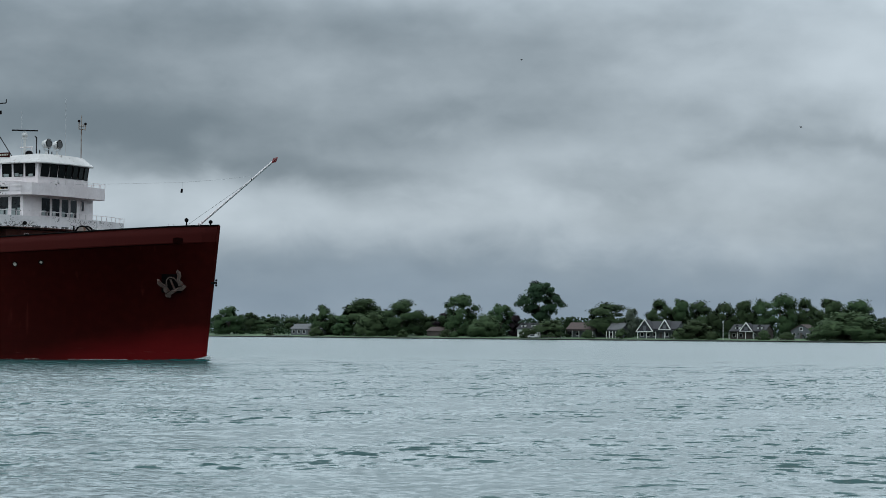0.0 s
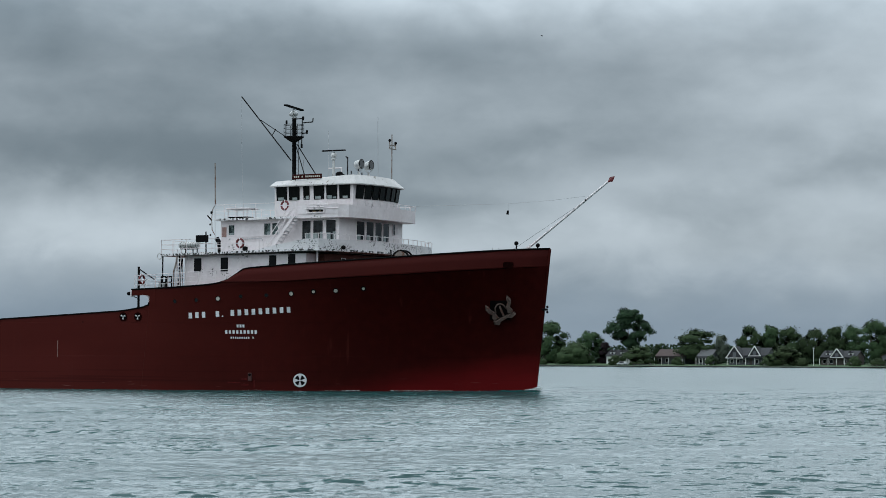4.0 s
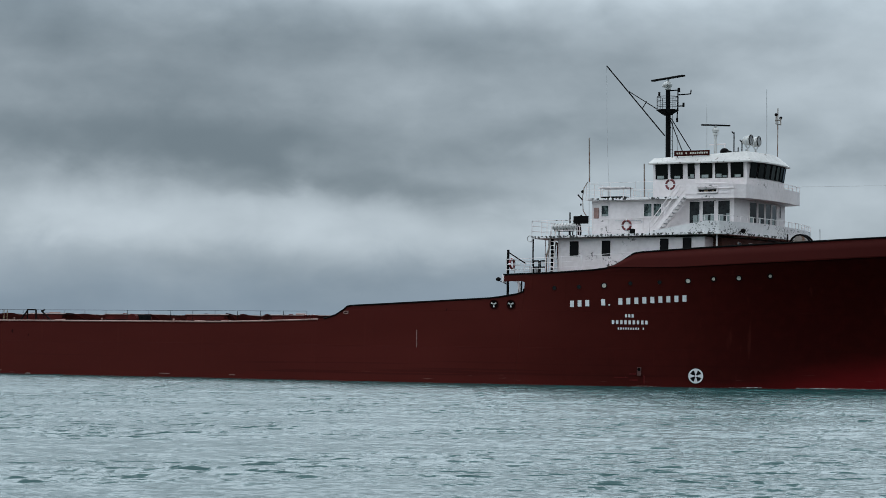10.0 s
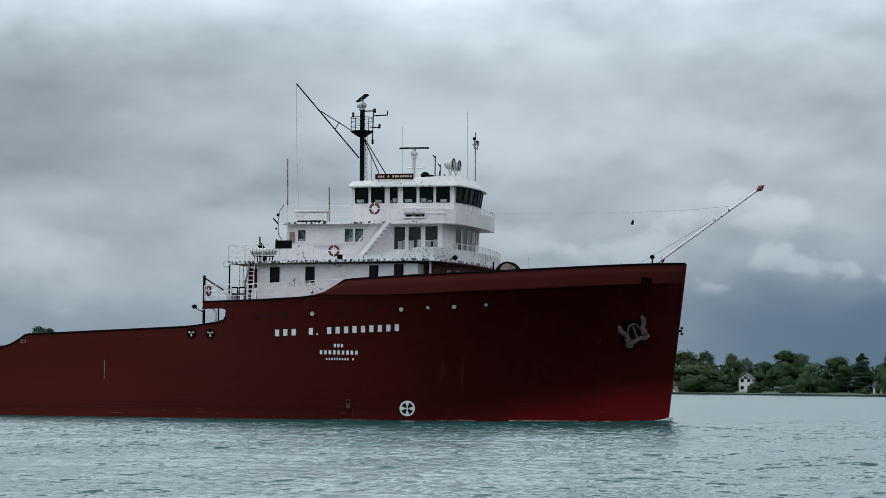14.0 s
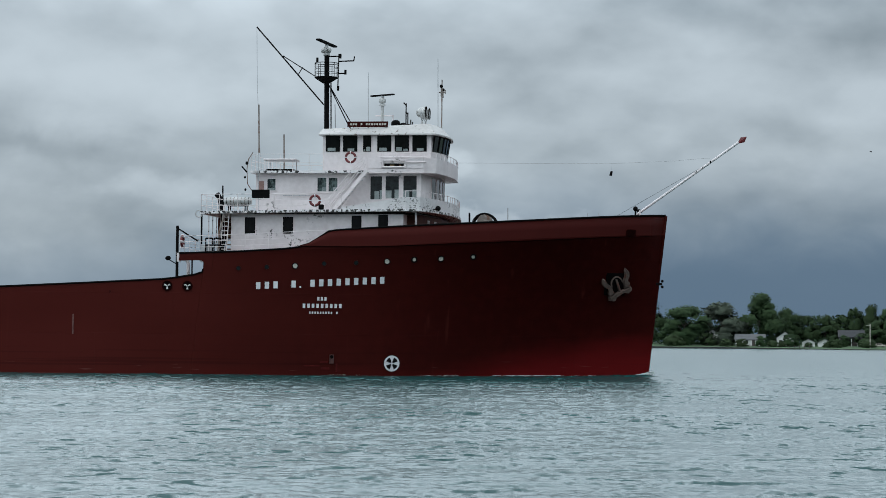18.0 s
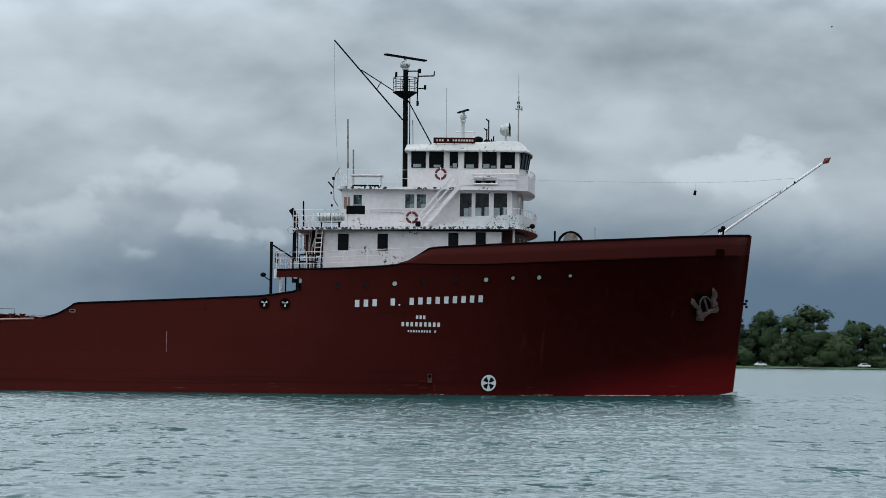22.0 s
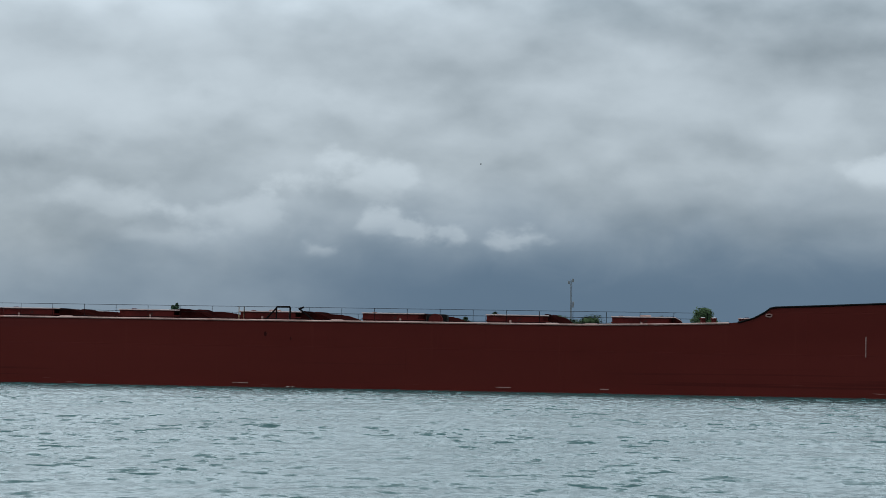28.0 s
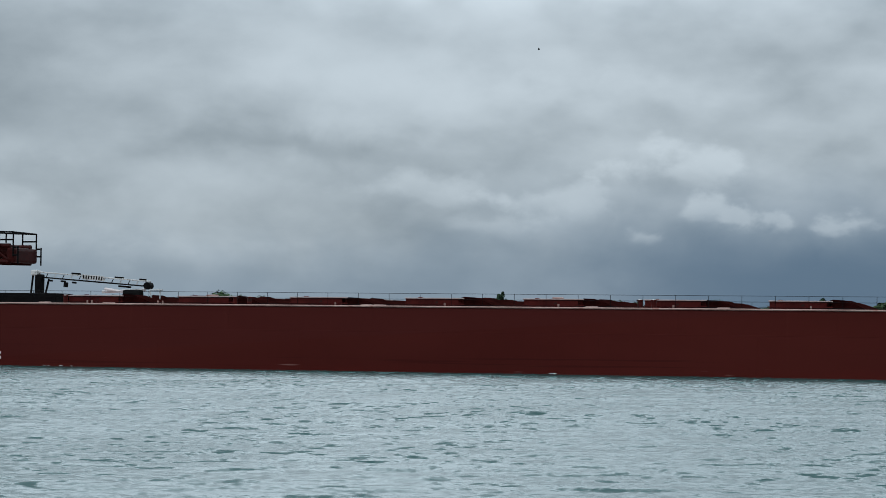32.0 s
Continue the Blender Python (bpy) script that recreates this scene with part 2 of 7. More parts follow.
    for k, v in (("Scale", 1.0), ("Brick Width", 9.0), ("Row Height", 2.35), ("Mortar Size", 0.02), ("Mortar Smooth", 0.8)):
        br.inputs[k].default_value = v
    dents = ns(1.0, (0.45, 0.45, 0.7), 2.0)
    hgt = math_("ADD", math_("MULTIPLY", br.outputs["Fac"], 0.006), math_("MULTIPLY", dents, 0.03))
    bp = N("ShaderNodeBump")
    bp.inputs["Distance"].default_value = 1.0
    bp.inputs["Strength"].default_value = 0.8
    L(hgt, bp.inputs["Height"])
    L(bp.outputs[0], b.inputs["Normal"])
    return m


def water_surface():
    m = bpy.data.materials.new("river_water")
    m.use_nodes = True
    nt = m.node_tree
    b = nt.nodes["Principled BSDF"]
    N, L = nt.nodes.new, nt.links.new
    tc = N("ShaderNodeTexCoord")

    def ns(vec, d, r=0.5, dist=0.0):
        mp = N("ShaderNodeMapping")
        mp.inputs["Scale"].default_value = vec
        mp.inputs["Rotation"].default_value = (0, 0, 0.25)
        L(tc.outputs["Object"], mp.inputs[0])
        n = N("ShaderNodeTexNoise")
        n.inputs["Scale"].default_value, n.inputs["Detail"].default_value = 1.0, d
        n.inputs["Roughness"].default_value, n.inputs["Distortion"].default_value = r, dist
        L(mp.outputs[0], n.inputs["Vector"])
        return n.outputs[0]

    def op(o, a, c):
        n = N("ShaderNodeMath")
        n.operation = o
        for i, v in enumerate((a, c)):
            if isinstance(v, (int, float)):
                n.inputs[i].default_value = v
            else:
                L(v, n.inputs[i])
        return n.outputs[0]

    def rng(v, a, c, d=0.0, e=1.0):
        n = N("ShaderNodeMapRange")
        n.interpolation_type = "SMOOTHSTEP"
        L(v, n.inputs["Value"])
        for k, q in (("From Min", a), ("From Max", c), ("To Min", d), ("To Max", e)):
            n.inputs[k].default_value = q
        return n.outputs["Result"]

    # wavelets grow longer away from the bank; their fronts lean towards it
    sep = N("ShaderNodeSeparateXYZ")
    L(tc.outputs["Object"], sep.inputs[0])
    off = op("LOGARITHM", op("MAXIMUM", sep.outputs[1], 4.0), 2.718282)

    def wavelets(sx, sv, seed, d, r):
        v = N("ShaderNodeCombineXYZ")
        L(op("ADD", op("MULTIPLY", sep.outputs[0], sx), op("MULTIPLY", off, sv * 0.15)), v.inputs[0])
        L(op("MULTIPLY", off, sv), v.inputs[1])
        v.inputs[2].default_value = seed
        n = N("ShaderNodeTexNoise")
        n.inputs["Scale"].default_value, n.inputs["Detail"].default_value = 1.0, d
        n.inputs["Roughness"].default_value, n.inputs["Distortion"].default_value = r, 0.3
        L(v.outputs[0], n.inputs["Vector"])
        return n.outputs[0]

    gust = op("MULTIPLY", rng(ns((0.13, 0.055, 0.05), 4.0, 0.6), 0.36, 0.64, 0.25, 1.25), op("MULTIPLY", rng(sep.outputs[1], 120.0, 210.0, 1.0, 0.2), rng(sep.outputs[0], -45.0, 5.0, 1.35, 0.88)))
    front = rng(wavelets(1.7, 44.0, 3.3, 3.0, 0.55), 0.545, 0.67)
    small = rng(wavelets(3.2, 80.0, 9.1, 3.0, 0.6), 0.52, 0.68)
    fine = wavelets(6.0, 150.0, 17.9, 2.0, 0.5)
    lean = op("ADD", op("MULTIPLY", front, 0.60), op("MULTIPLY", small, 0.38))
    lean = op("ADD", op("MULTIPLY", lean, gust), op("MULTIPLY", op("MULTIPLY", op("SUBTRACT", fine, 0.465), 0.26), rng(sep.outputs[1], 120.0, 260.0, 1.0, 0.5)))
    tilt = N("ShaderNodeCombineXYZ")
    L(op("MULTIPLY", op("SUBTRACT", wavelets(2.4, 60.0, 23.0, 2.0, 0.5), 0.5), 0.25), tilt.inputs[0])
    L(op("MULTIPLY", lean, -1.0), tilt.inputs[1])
    add = N("ShaderNodeVectorMath")
    add.operation = "ADD"
    L(N("ShaderNodeNewGeometry").outputs["Normal"], add.inputs[0])
    L(tilt.outputs[0], add.inputs[1])
    unit = N("ShaderNodeVectorMath")
    unit.operation = "NORMALIZE"
    L(add.outputs[0], unit.inputs[0])
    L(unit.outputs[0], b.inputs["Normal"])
    b.inputs["Base Color"].default_value = (0.006, 0.043, 0.042, 1)
    b.inputs["Roughness"].default_value = 0.215
    b.inputs["IOR"].default_value = 1.33
    return m


def glass_dark(name, tone=(0.005, 0.006, 0.007)):
    m = surface(name, tone, tuple(v * 1.5 for v in tone), rough=0.08, scale=0.8, spec=0.25)
    return m


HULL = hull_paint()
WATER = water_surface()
WHITE = surface("white_paint", (0.57, 0.515, 0.515), (0.66, 0.605, 0.605), rough=0.5, scale=0.5, fine=8, bump=0.002, spots=(0.06, 0.056, 0.05), spot_scale=5.0, spot_at=0.55, patch=0.45, patch_at=0.575)
PEELING = surface("peeling_white_paint", (0.51, 0.49, 0.49), (0.60, 0.58, 0.58), rough=0.55, scale=0.6, bump=0.004, spots=(0.15, 0.15, 0.145), spot_scale=9.0, spot_at=0.54, stretch=(0.8, 0.8, 1.0), patch=0.9, patch_at=0.50)
EDGE = surface("flaking_deck_edge", (0.58, 0.57, 0.57), (0.68, 0.66, 0.66), rough=0.6, scale=0.6, bump=0.004, spots=(0.014, 0.013, 0.012), spot_scale=6.0, spot_at=0.49, stretch=(1.0, 1.0, 0.8), patch=0.5, patch_at=0.36)
ROOFWHITE = surface("roof_white", (0.56, 0.56, 0.57), (0.66, 0.66, 0.67), rough=0.5, scale=0.6, bump=0.002)
ROOFCREAM = surface("roof_cream", (0.37, 0.36, 0.35), (0.47, 0.455, 0.44), rough=0.6, scale=0.6, bump=0.002, spots=(0.14, 0.12, 0.10), spot_scale=4.0, spot_at=0.62)
SCRAPE = surface("scraped_paint", (0.10, 0.045, 0.038), (0.22, 0.13, 0.115), rough=0.7, scale=3.0)
DENT = surface("dented_red", (0.014, 0.0016, 0.0014), (0.030, 0.0034, 0.0026), rough=0.6, scale=2.0, spec=0.05)
CASTING = surface("worn_casting", (0.030, 0.0066, 0.0056), (0.075, 0.022, 0.018), rough=0.7, scale=4.0, bump=0.01)
PRIMER = surface("red_primer", (0.050, 0.004, 0.004), (0.085, 0.007, 0.006), rough=0.7, scale=2.5, spec=0.1)
PALEWHITE = surface("weathered_white", (0.36, 0.36, 0.35), (0.50, 0.50, 0.49), rough=0.6, scale=2.0, bump=0.003, spots=(0.10, 0.09, 0.08), spot_scale=5.0, spot_at=0.60)
DECKRED = surface("deck_red", (0.085, 0.022, 0.016), (0.13, 0.035, 0.026), spec=0.1, rough=0.7, scale=0.4, bump=0.004)
HATCHRED = surface("hatch_red", (0.042, 0.0048, 0.004), (0.068, 0.0085, 0.0068), spec=0.08, rough=0.6, scale=0.8, bump=0.004, spots=(0.03, 0.012, 0.01), spot_scale=1.3, spot_at=0.62)
HATCHTOP = surface("hatch_cover_grey", (0.26, 0.19, 0.18), (0.40, 0.32, 0.30), rough=0.6, scale=0.7, bump=0.003)
BLACK = surface("black_paint", (0.0030, 0.0030, 0.0034), (0.0065, 0.0065, 0.0065), rough=0.7, scale=1.5, bump=0.002, spec=0.03)
# near-black that stands in for the shade inside openings and recesses
SHADEHOLE = surface("opening_shade", (0.003, 0.0026, 0.0026), (0.006, 0.005, 0.005), rough=0.9, scale=1.0, spec=0.0)
STEEL = surface("weathered_steel", (0.16, 0.14, 0.125), (0.27, 0.235, 0.21), rough=0.6, metal=0.2, scale=1.2, bump=0.004, spots=(0.13, 0.07, 0.045), spot_scale=2.2, spot_at=0.56)
TARP = surface("dark_tarpaulin", (0.008, 0.0020, 0.0018), (0.022, 0.0046, 0.004), spec=0.0, rough=0.8, scale=1.2, bump=0.01)
PALE = surface("weathered_cream", (0.36, 0.33, 0.28), (0.50, 0.46, 0.40), rough=0.6, scale=3.0, bump=0.002)
GREY = surface("grey_paint", (0.30, 0.31, 0.32), (0.40, 0.41, 0.42), rough=0.5, scale=1.0, bump=0.002)
CREAM = surface("gunwale_cream", (0.20, 0.11, 0.092), (0.31, 0.20, 0.17), rough=0.6, scale=0.8, bump=0.003, spots=(0.2, 0.08, 0.06), spot_scale=1.1, spot_at=0.64)
RINGRED = surface("ring_red", (0.095, 0.006, 0.008), (0.15, 0.012, 0.013), rough=0.5, scale=3.0)
SIGNRED = surface("board_red", (0.020, 0.003, 0.0026), (0.034, 0.0055, 0.0045), spec=0.05, rough=0.5, scale=2.0)
TIPRED = surface("tip_red", (0.10, 0.008, 0.010), (0.14, 0.012, 0.014), rough=0.5, scale=4.0)
BROWN = surface("wood_brown", (0.045, 0.016, 0.012), (0.085, 0.034, 0.026), spec=0.1, rough=0.6, scale=1.2, bump=0.003)
YELLOW = surface("ladder_ochre", (0.14, 0.095, 0.048), (0.22, 0.155, 0.085), rough=0.6, scale=2.0)
PANE = glass_dark("dark_glass", (0.006, 0.0075, 0.008))
CABINPANE = surface("cabin_glass", (0.003, 0.0034, 0.0036), (0.006, 0.0065, 0.007), rough=0.12, scale=0.8, spec=0.10)
SALOON = surface("saloon_glass", (0.005, 0.006, 0.0065), (0.016, 0.020, 0.021), rough=0.1, scale=1.4, fine=3, lo=0.42, hi=0.60, spec=0.3)
CURTAIN = surface("curtained_glass", (0.008, 0.014, 0.014), (0.09, 0.125, 0.12), rough=0.25, scale=2.2, fine=3, lo=0.44, hi=0.60, spec=0.3, stretch=(1.6, 1, 0.8))
CHAIRS = surface("pale_upholstery", (0.14, 0.17, 0.17), (0.26, 0.29, 0.28), rough=0.7, scale=2.0)
FOAM = surface("foam", (0.40, 0.44, 0.44), (0.60, 0.63, 0.63), rough=0.7, scale=2.5, bump=0.02)
GRASS = surface("bank_grass", (0.022, 0.050, 0.018), (0.056, 0.105, 0.036), rough=0.9, scale=0.15, bump=0.02)
RUSTY = surface("rusty_iron", (0.030, 0.016, 0.012), (0.105, 0.070, 0.056), rough=0.8, scale=1.6, bump=0.01, spots=(0.075, 0.024, 0.014), spot_scale=2.5, spot_at=0.56)
STONE = surface("seawall_stone", (0.007, 0.008, 0.008), (0.018, 0.019, 0.018), rough=0.8, scale=0.3, bump=0.02)
TOWERGREY = surface("galvanised_steel", (0.075, 0.085, 0.095), (0.12, 0.13, 0.14), rough=0.6, scale=0.8)
BARK = surface("bark", (0.045, 0.036, 0.028), (0.085, 0.07, 0.055), rough=0.9, scale=2.0, bump=0.02)


# ---- mesh helpers ----
def finish(bm, name):
    me = bpy.data.meshes.new(name)
    bmesh.ops.recalc_face_normals(bm, faces=bm.faces)
    bm.to_mesh(me)
    bm.free()
    return me


def part(name, bm, material, parent, label=""):
    """One mesh object under a thing or a part; bm may be a bmesh or a finished mesh."""
    me = bm if isinstance(bm, bpy.types.Mesh) else finish(bm, name)
    if not me.materials:
        me.materials.append(material)
    ob = new(name, me)
    ob.parent = parent
    return tagged(ob, label)


def empty(name):
    ob = new(name)
    ob.empty_display_size = 0.5
    return ob


def box(bm, x0, x1, y0, y1, z0, z1, m=None):
    vs = [bm.verts.new((x, y, z)) for z in (z0, z1) for x, y in ((x0, y0), (x1, y0), (x1, y1), (x0, y1))]
    if m is not None:
        for v in vs:
            v.co = m @ v.co
    for f in ((3, 2, 1, 0), (4, 5, 6, 7), (0, 1, 5, 4), (1, 2, 6, 5), (2, 3, 7, 6), (3, 0, 4, 7)):
        bm.faces.new([vs[i] for i in f])


def beveled(x0, x1, y0, y1, z0, z1, r=0.03, m=None):
    bm = bmesh.new()
    box(bm, x0, x1, y0, y1, z0, z1)
    bmesh.ops.bevel(bm, geom=bm.edges[:], offset=r, segments=2, affect="EDGES", profile=0.6)
    if m is not None:
        bm.transform(m)
    return bm


def tube(bm, p, q, r, n=8, r2=None):
    p, q = Vector(p), Vector(q)
    d = (q - p).normalized()
    u = d.orthogonal().normalized()
    w = d.cross(u)
    r2 = r if r2 is None else r2
    a = [bm.verts.new(p + (u * math.cos(k) + w * math.sin(k)) * r) for k in [2 * math.pi * i / n for i in range(n)]]
    b = [bm.verts.new(q + (u * math.cos(k) + w * math.sin(k)) * r2) for k in [2 * math.pi * i / n for i in range(n)]]
    for i in range(n):
        bm.faces.new((a[i], a[(i + 1) % n], b[(i + 1) % n], b[i]))
    bm.faces.new(a[::-1])
    bm.faces.new(b)


def tubes(pairs, r, n=8):
    bm = bmesh.new()
    for p, q in pairs:
        tube(bm, p, q, r, n)
    return bm


def chain(pts, r, n=8):
    """A bent pipe through the points."""
    bm = bmesh.new()
    rings = []
    pts = [Vector(p) for p in pts]
    u = None
    for i, p in enumerate(pts):
        d = (pts[min(i + 1, len(pts) - 1)] - pts[max(i - 1, 0)]).normalized()
        u = d.orthogonal().normalized() if u is None else (u - d * u.dot(d)).normalized()
        w = d.cross(u)
        rings.append([bm.verts.new(p + (u * math.cos(k) + w * math.sin(k)) * r) for k in [2 * math.pi * j / n for j in range(n)]])
    for a, b in zip(rings, rings[1:]):
        for i in range(n):
            bm.faces.new((a[i], a[(i + 1) % n], b[(i + 1) % n], b[i]))
    bm.faces.new(rings[0][::-1])
    bm.faces.new(rings[-1])
    return bm


def prism(bm, pts, z0, z1):
    """An upright prism over a plan outline; z0 and z1 may be functions of the point."""
    lo = [bm.verts.new((x, y, z0(x, y) if callable(z0) else z0)) for x, y in pts]
    hi = [bm.verts.new((x, y, z1(x, y) if callable(z1) else z1)) for x, y in pts]
    n = len(pts)
    for i in range(n):
        bm.faces.new((lo[i], lo[(i + 1) % n], hi[(i + 1) % n], hi[i]))
    bm.faces.new(lo[::-1])
    bm.faces.new(hi)


def ball(bm, c, r, squash=1.0, n=8):
    bmesh.ops.create_uvsphere(bm, u_segments=n * 2, v_segments=n, radius=r, matrix=Matrix.Translation(c) @ Matrix.Diagonal((1, 1, squash, 1)))


def torus(bm, m, r, t, n=20, k=8):
    rows = []
    for i in range(n):
        a = 2 * math.pi * i / n
        rows.append([bm.verts.new(m @ Vector(((r + t * math.cos(b)) * math.cos(a), (r + t * math.cos(b)) * math.sin(a), t * math.sin(b)))) for b in [2 * math.pi * j / k for j in range(k)]])
    for i in range(n):
        for j in range(k):
            bm.faces.new((rows[i][j], rows[(i + 1) % n][j], rows[(i + 1) % n][(j + 1) % k], rows[i][(j + 1) % k]))


def smooth(ob):
    for p in ob.data.polygons:
        p.use_smooth = True
    return ob


# ---- water and banks ----
def build_water():
    """One river sheet: short steep wind waves in loose groups where the eye can make them out, flat beyond."""
    rng = np.random.default_rng(5)
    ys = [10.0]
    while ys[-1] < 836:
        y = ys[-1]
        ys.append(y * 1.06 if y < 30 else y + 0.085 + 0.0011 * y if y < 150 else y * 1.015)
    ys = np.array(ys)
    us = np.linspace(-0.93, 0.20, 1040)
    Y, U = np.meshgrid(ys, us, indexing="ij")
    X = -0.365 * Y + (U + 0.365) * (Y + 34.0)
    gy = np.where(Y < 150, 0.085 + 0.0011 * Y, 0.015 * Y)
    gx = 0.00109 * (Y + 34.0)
    # slow patches where the wind touches the water, and tighter groups inside them
    gust = 0.5 + 0.5 * np.sin(X * 0.055 + 0.9 * np.sin(Y * 0.09)) * np.sin(Y * 0.047 + 0.9 * np.sin(X * 0.033))
    group = np.zeros_like(X)
    for k in range(7):
        th, lam = rng.random() * 6.28, 2.0 * (12.0 / 2.0) ** rng.random()
        group += np.sin(2 * np.pi / lam * (np.cos(th) * X * 0.6 + np.sin(th) * Y) + 6.28 * rng.random())
    group = np.clip(0.60 + 0.40 * group, 0.18, 1.9)
    DX, DY, Z = np.zeros_like(X), np.zeros_like(X), np.zeros_like(X)
    for k in range(84):
        long = k < 34
        lam = 0.45 * (0.95 / 0.45) ** rng.random() if long else 0.24 * (0.45 / 0.24) ** rng.random()
        th = radians(-84) + rng.normal(0, 0.45 if long else 0.7)
        amp = lam / (2 * np.pi) * (0.022 if long else 0.016)
        kx, ky = 2 * np.pi / lam * np.cos(th), 2 * np.pi / lam * np.sin(th)
        ph = kx * X + ky * Y + rng.random() * 6.28 + 0.9 * np.sin(X * 0.071 + k) + 0.9 * np.sin(Y * 0.043 + 2 * k)
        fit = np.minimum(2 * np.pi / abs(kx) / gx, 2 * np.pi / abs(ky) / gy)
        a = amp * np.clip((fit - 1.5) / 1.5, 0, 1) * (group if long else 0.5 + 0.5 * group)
        Z += a * np.sin(ph)
        c = a * np.cos(ph)
        DX -= np.cos(th) * c
        DY -= np.sin(th) * c
    calm = 0.55 + 0.65 * gust
    X, Y, Z = X + DX * calm * 1.5, Y + DY * calm * 1.5, Z * calm
    n, m = X.shape
    verts = np.stack([X, Y, Z], -1).reshape(-1, 3)
    idx = np.arange(n * m).reshape(n, m)
    quads = np.stack([idx[:-1, :-1], idx[:-1, 1:], idx[1:, 1:], idx[1:, :-1]], -1).reshape(-1, 4)
    flat = np.array([(-4200, -4200, -0.5), (4200, -4200, -0.5), (4200, 4200, -0.5), (-4200, 4200, -0.5)], float)
    verts = np.concatenate([verts, flat])
    quads = np.concatenate([quads, [[n * m, n * m + 1, n * m + 2, n * m + 3]]])
    me = bpy.data.meshes.new("water")
    me.vertices.add(len(verts))
    me.vertices.foreach_set("co", verts.ravel())
    me.loops.add(quads.size)
    me.loops.foreach_set("vertex_index", quads.ravel().astype(np.int32))
    me.polygons.add(len(quads))
    me.polygons.foreach_set("loop_start", np.arange(0, quads.size, 4, dtype=np.int32))
    me.polygons.foreach_set("use_smooth", np.ones(len(quads), dtype=bool))
    me.update(calc_edges=True)
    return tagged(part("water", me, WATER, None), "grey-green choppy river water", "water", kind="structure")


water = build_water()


def land_height(x, d):
    """Height of the far bank's ground at d metres behind the seawall."""
    base = 0.40 + 0.1 * max(0.0, min(1.0, (x + 230) / 150))
    return base + 0.028 * min(d, 60)


def wall_top(x):
    """The seawall is lower in the east, where the lawn runs down to the water."""
    u = max(0.0, min(1.0, (x + 30) / 40))
    return land_height(x, 0) + 0.05 - 0.34 * u


def build_banks():
    xs = [-4000, -2500, -1500, -1100] + list(range(-900, 301, 12)) + [500, 900, 1600, 2600, 4000]
    ds = [0, 1.5, 4, 8, 14, 22, 34, 60, 120, 400, 3000]
    verts, faces = [], []
    for x in xs:
        wob = 1.6 * noise.noise((x * 0.02, 3.0, 0)) + 0.5 * noise.noise((x * 0.11, 9.0, 0))
        for d in ds:
            z = land_height(x, d) + (wall_top(x) - 0.05 - land_height(x, 0)) * max(0.0, 1 - d / 10) + 0.12 * noise.noise((x * 0.06, d * 0.1, 1.0))
            verts.append((x, SHORE + d + (wob if d < 100 else 0), z))
    n = len(ds)
    for i in range(len(xs) - 1):
        for j in range(n - 1):
            a = i * n + j
            faces.append((a, a + 1, a + n + 1, a + n))
    me = bpy.data.meshes.new("ground")
    me.from_pydata(verts, [], faces)
    tagged(part("ground", me, GRASS, None), "grassy far river bank", "ground", kind="structure")
    verts, faces = [], []
    for i, x in enumerate(xs):
        wob = 1.6 * noise.noise((x * 0.02, 3.0, 0)) + 0.5 * noise.noise((x * 0.11, 9.0, 0))
        for dy, z in ((-0.5, -0.6), (-0.35, wall_top(x)), (0.45, wall_top(x) + 0.01), (0.5, -0.6)):
            verts.append((x, SHORE + wob + dy, z))
        if i:
            for j in range(3):
                a = (i - 1) * 4 + j
                faces.append((a, a + 4, a + 5, a + 1))
    me = bpy.data.meshes.new("seawall")
    me.from_pydata(verts, [], faces)
    tagged(part("seawall", me, STONE, None), "low dark stone seawall along the far shore", "seawall", kind="structure")
    bm = bmesh.new()
    prism(bm, [(-300, -400), (300, -400), (300, 6), (40, 7), (0, 6.5), (-60, 7.5), (-300, 6)], -1.0, 0.55)
    tagged(part("riverbank", bm, GRASS, None), "grassy near river bank", "ground", kind="structure")


build_banks()

# ---- the freighter: x forward from the stem, y to port, z up from the waterline ----
ship = empty("lake_freighter")
tagged(ship, "dark red lake freighter with a white forward pilothouse, under way", "ship")

TOP_U = [(0, 0), (0.6, 0.95), (1.2, 1.65), (2.4, 2.75), (4, 3.9), (6.5, 5.3), (9, 6.4), (12.3, 7.6), (15.5, 8.45), (20.5, 9.7), (23, 10.2), (28, 10.75), (33.5, 11.25), (38.5, 11.43), (235, 11.43), (246, 10.0), (252, 7.5)]
LOW_U = [(0, 0.1), (1.75, 0.9), (4, 2.0), (6, 3.05), (9, 4.6), (11.8, 6.0), (14.7, 7.4), (20, 9.2), (25, 10.3), (30, 11.0), (35, 11.3), (40, 11.43), (235, 11.43), (246, 8.0), (252, 3.0)]
SHEER = [(0.85, 9.78), (-6.91, 9.18), (-11.04, 8.90), (-14.6, 8.67), (-17.6, 8.44), (-18.07, 8.36), (-18.62, 7.99), (-19.17, 7.64), (-19.8, 7.42), (-20.6, 7.31), (-22.94, 7.15), (-25.1353, 7.06),
         (-25.07, 6.10), (-25.3, 5.92), (-25.76, 5.77), (-26.94, 5.58), (-27.65, 5.50), (-31.42, 5.29), (-35.37, 5.09), (-37.75, 4.98), (-38.02, 4.92), (-38.29, 4.71), (-38.92, 4.36), (-39.68, 4.13), (-40.45, 4.05), (-44.3, 3.93), (-48.2, 3.84), (-70, 3.82), (-260, 3.82)]


def lerp_table(table, v):
    return float(np.interp(v, [a for a, _ in table], [b for _, b in table]))


def stem_x(z):
    return 0.112 * z - 0.27


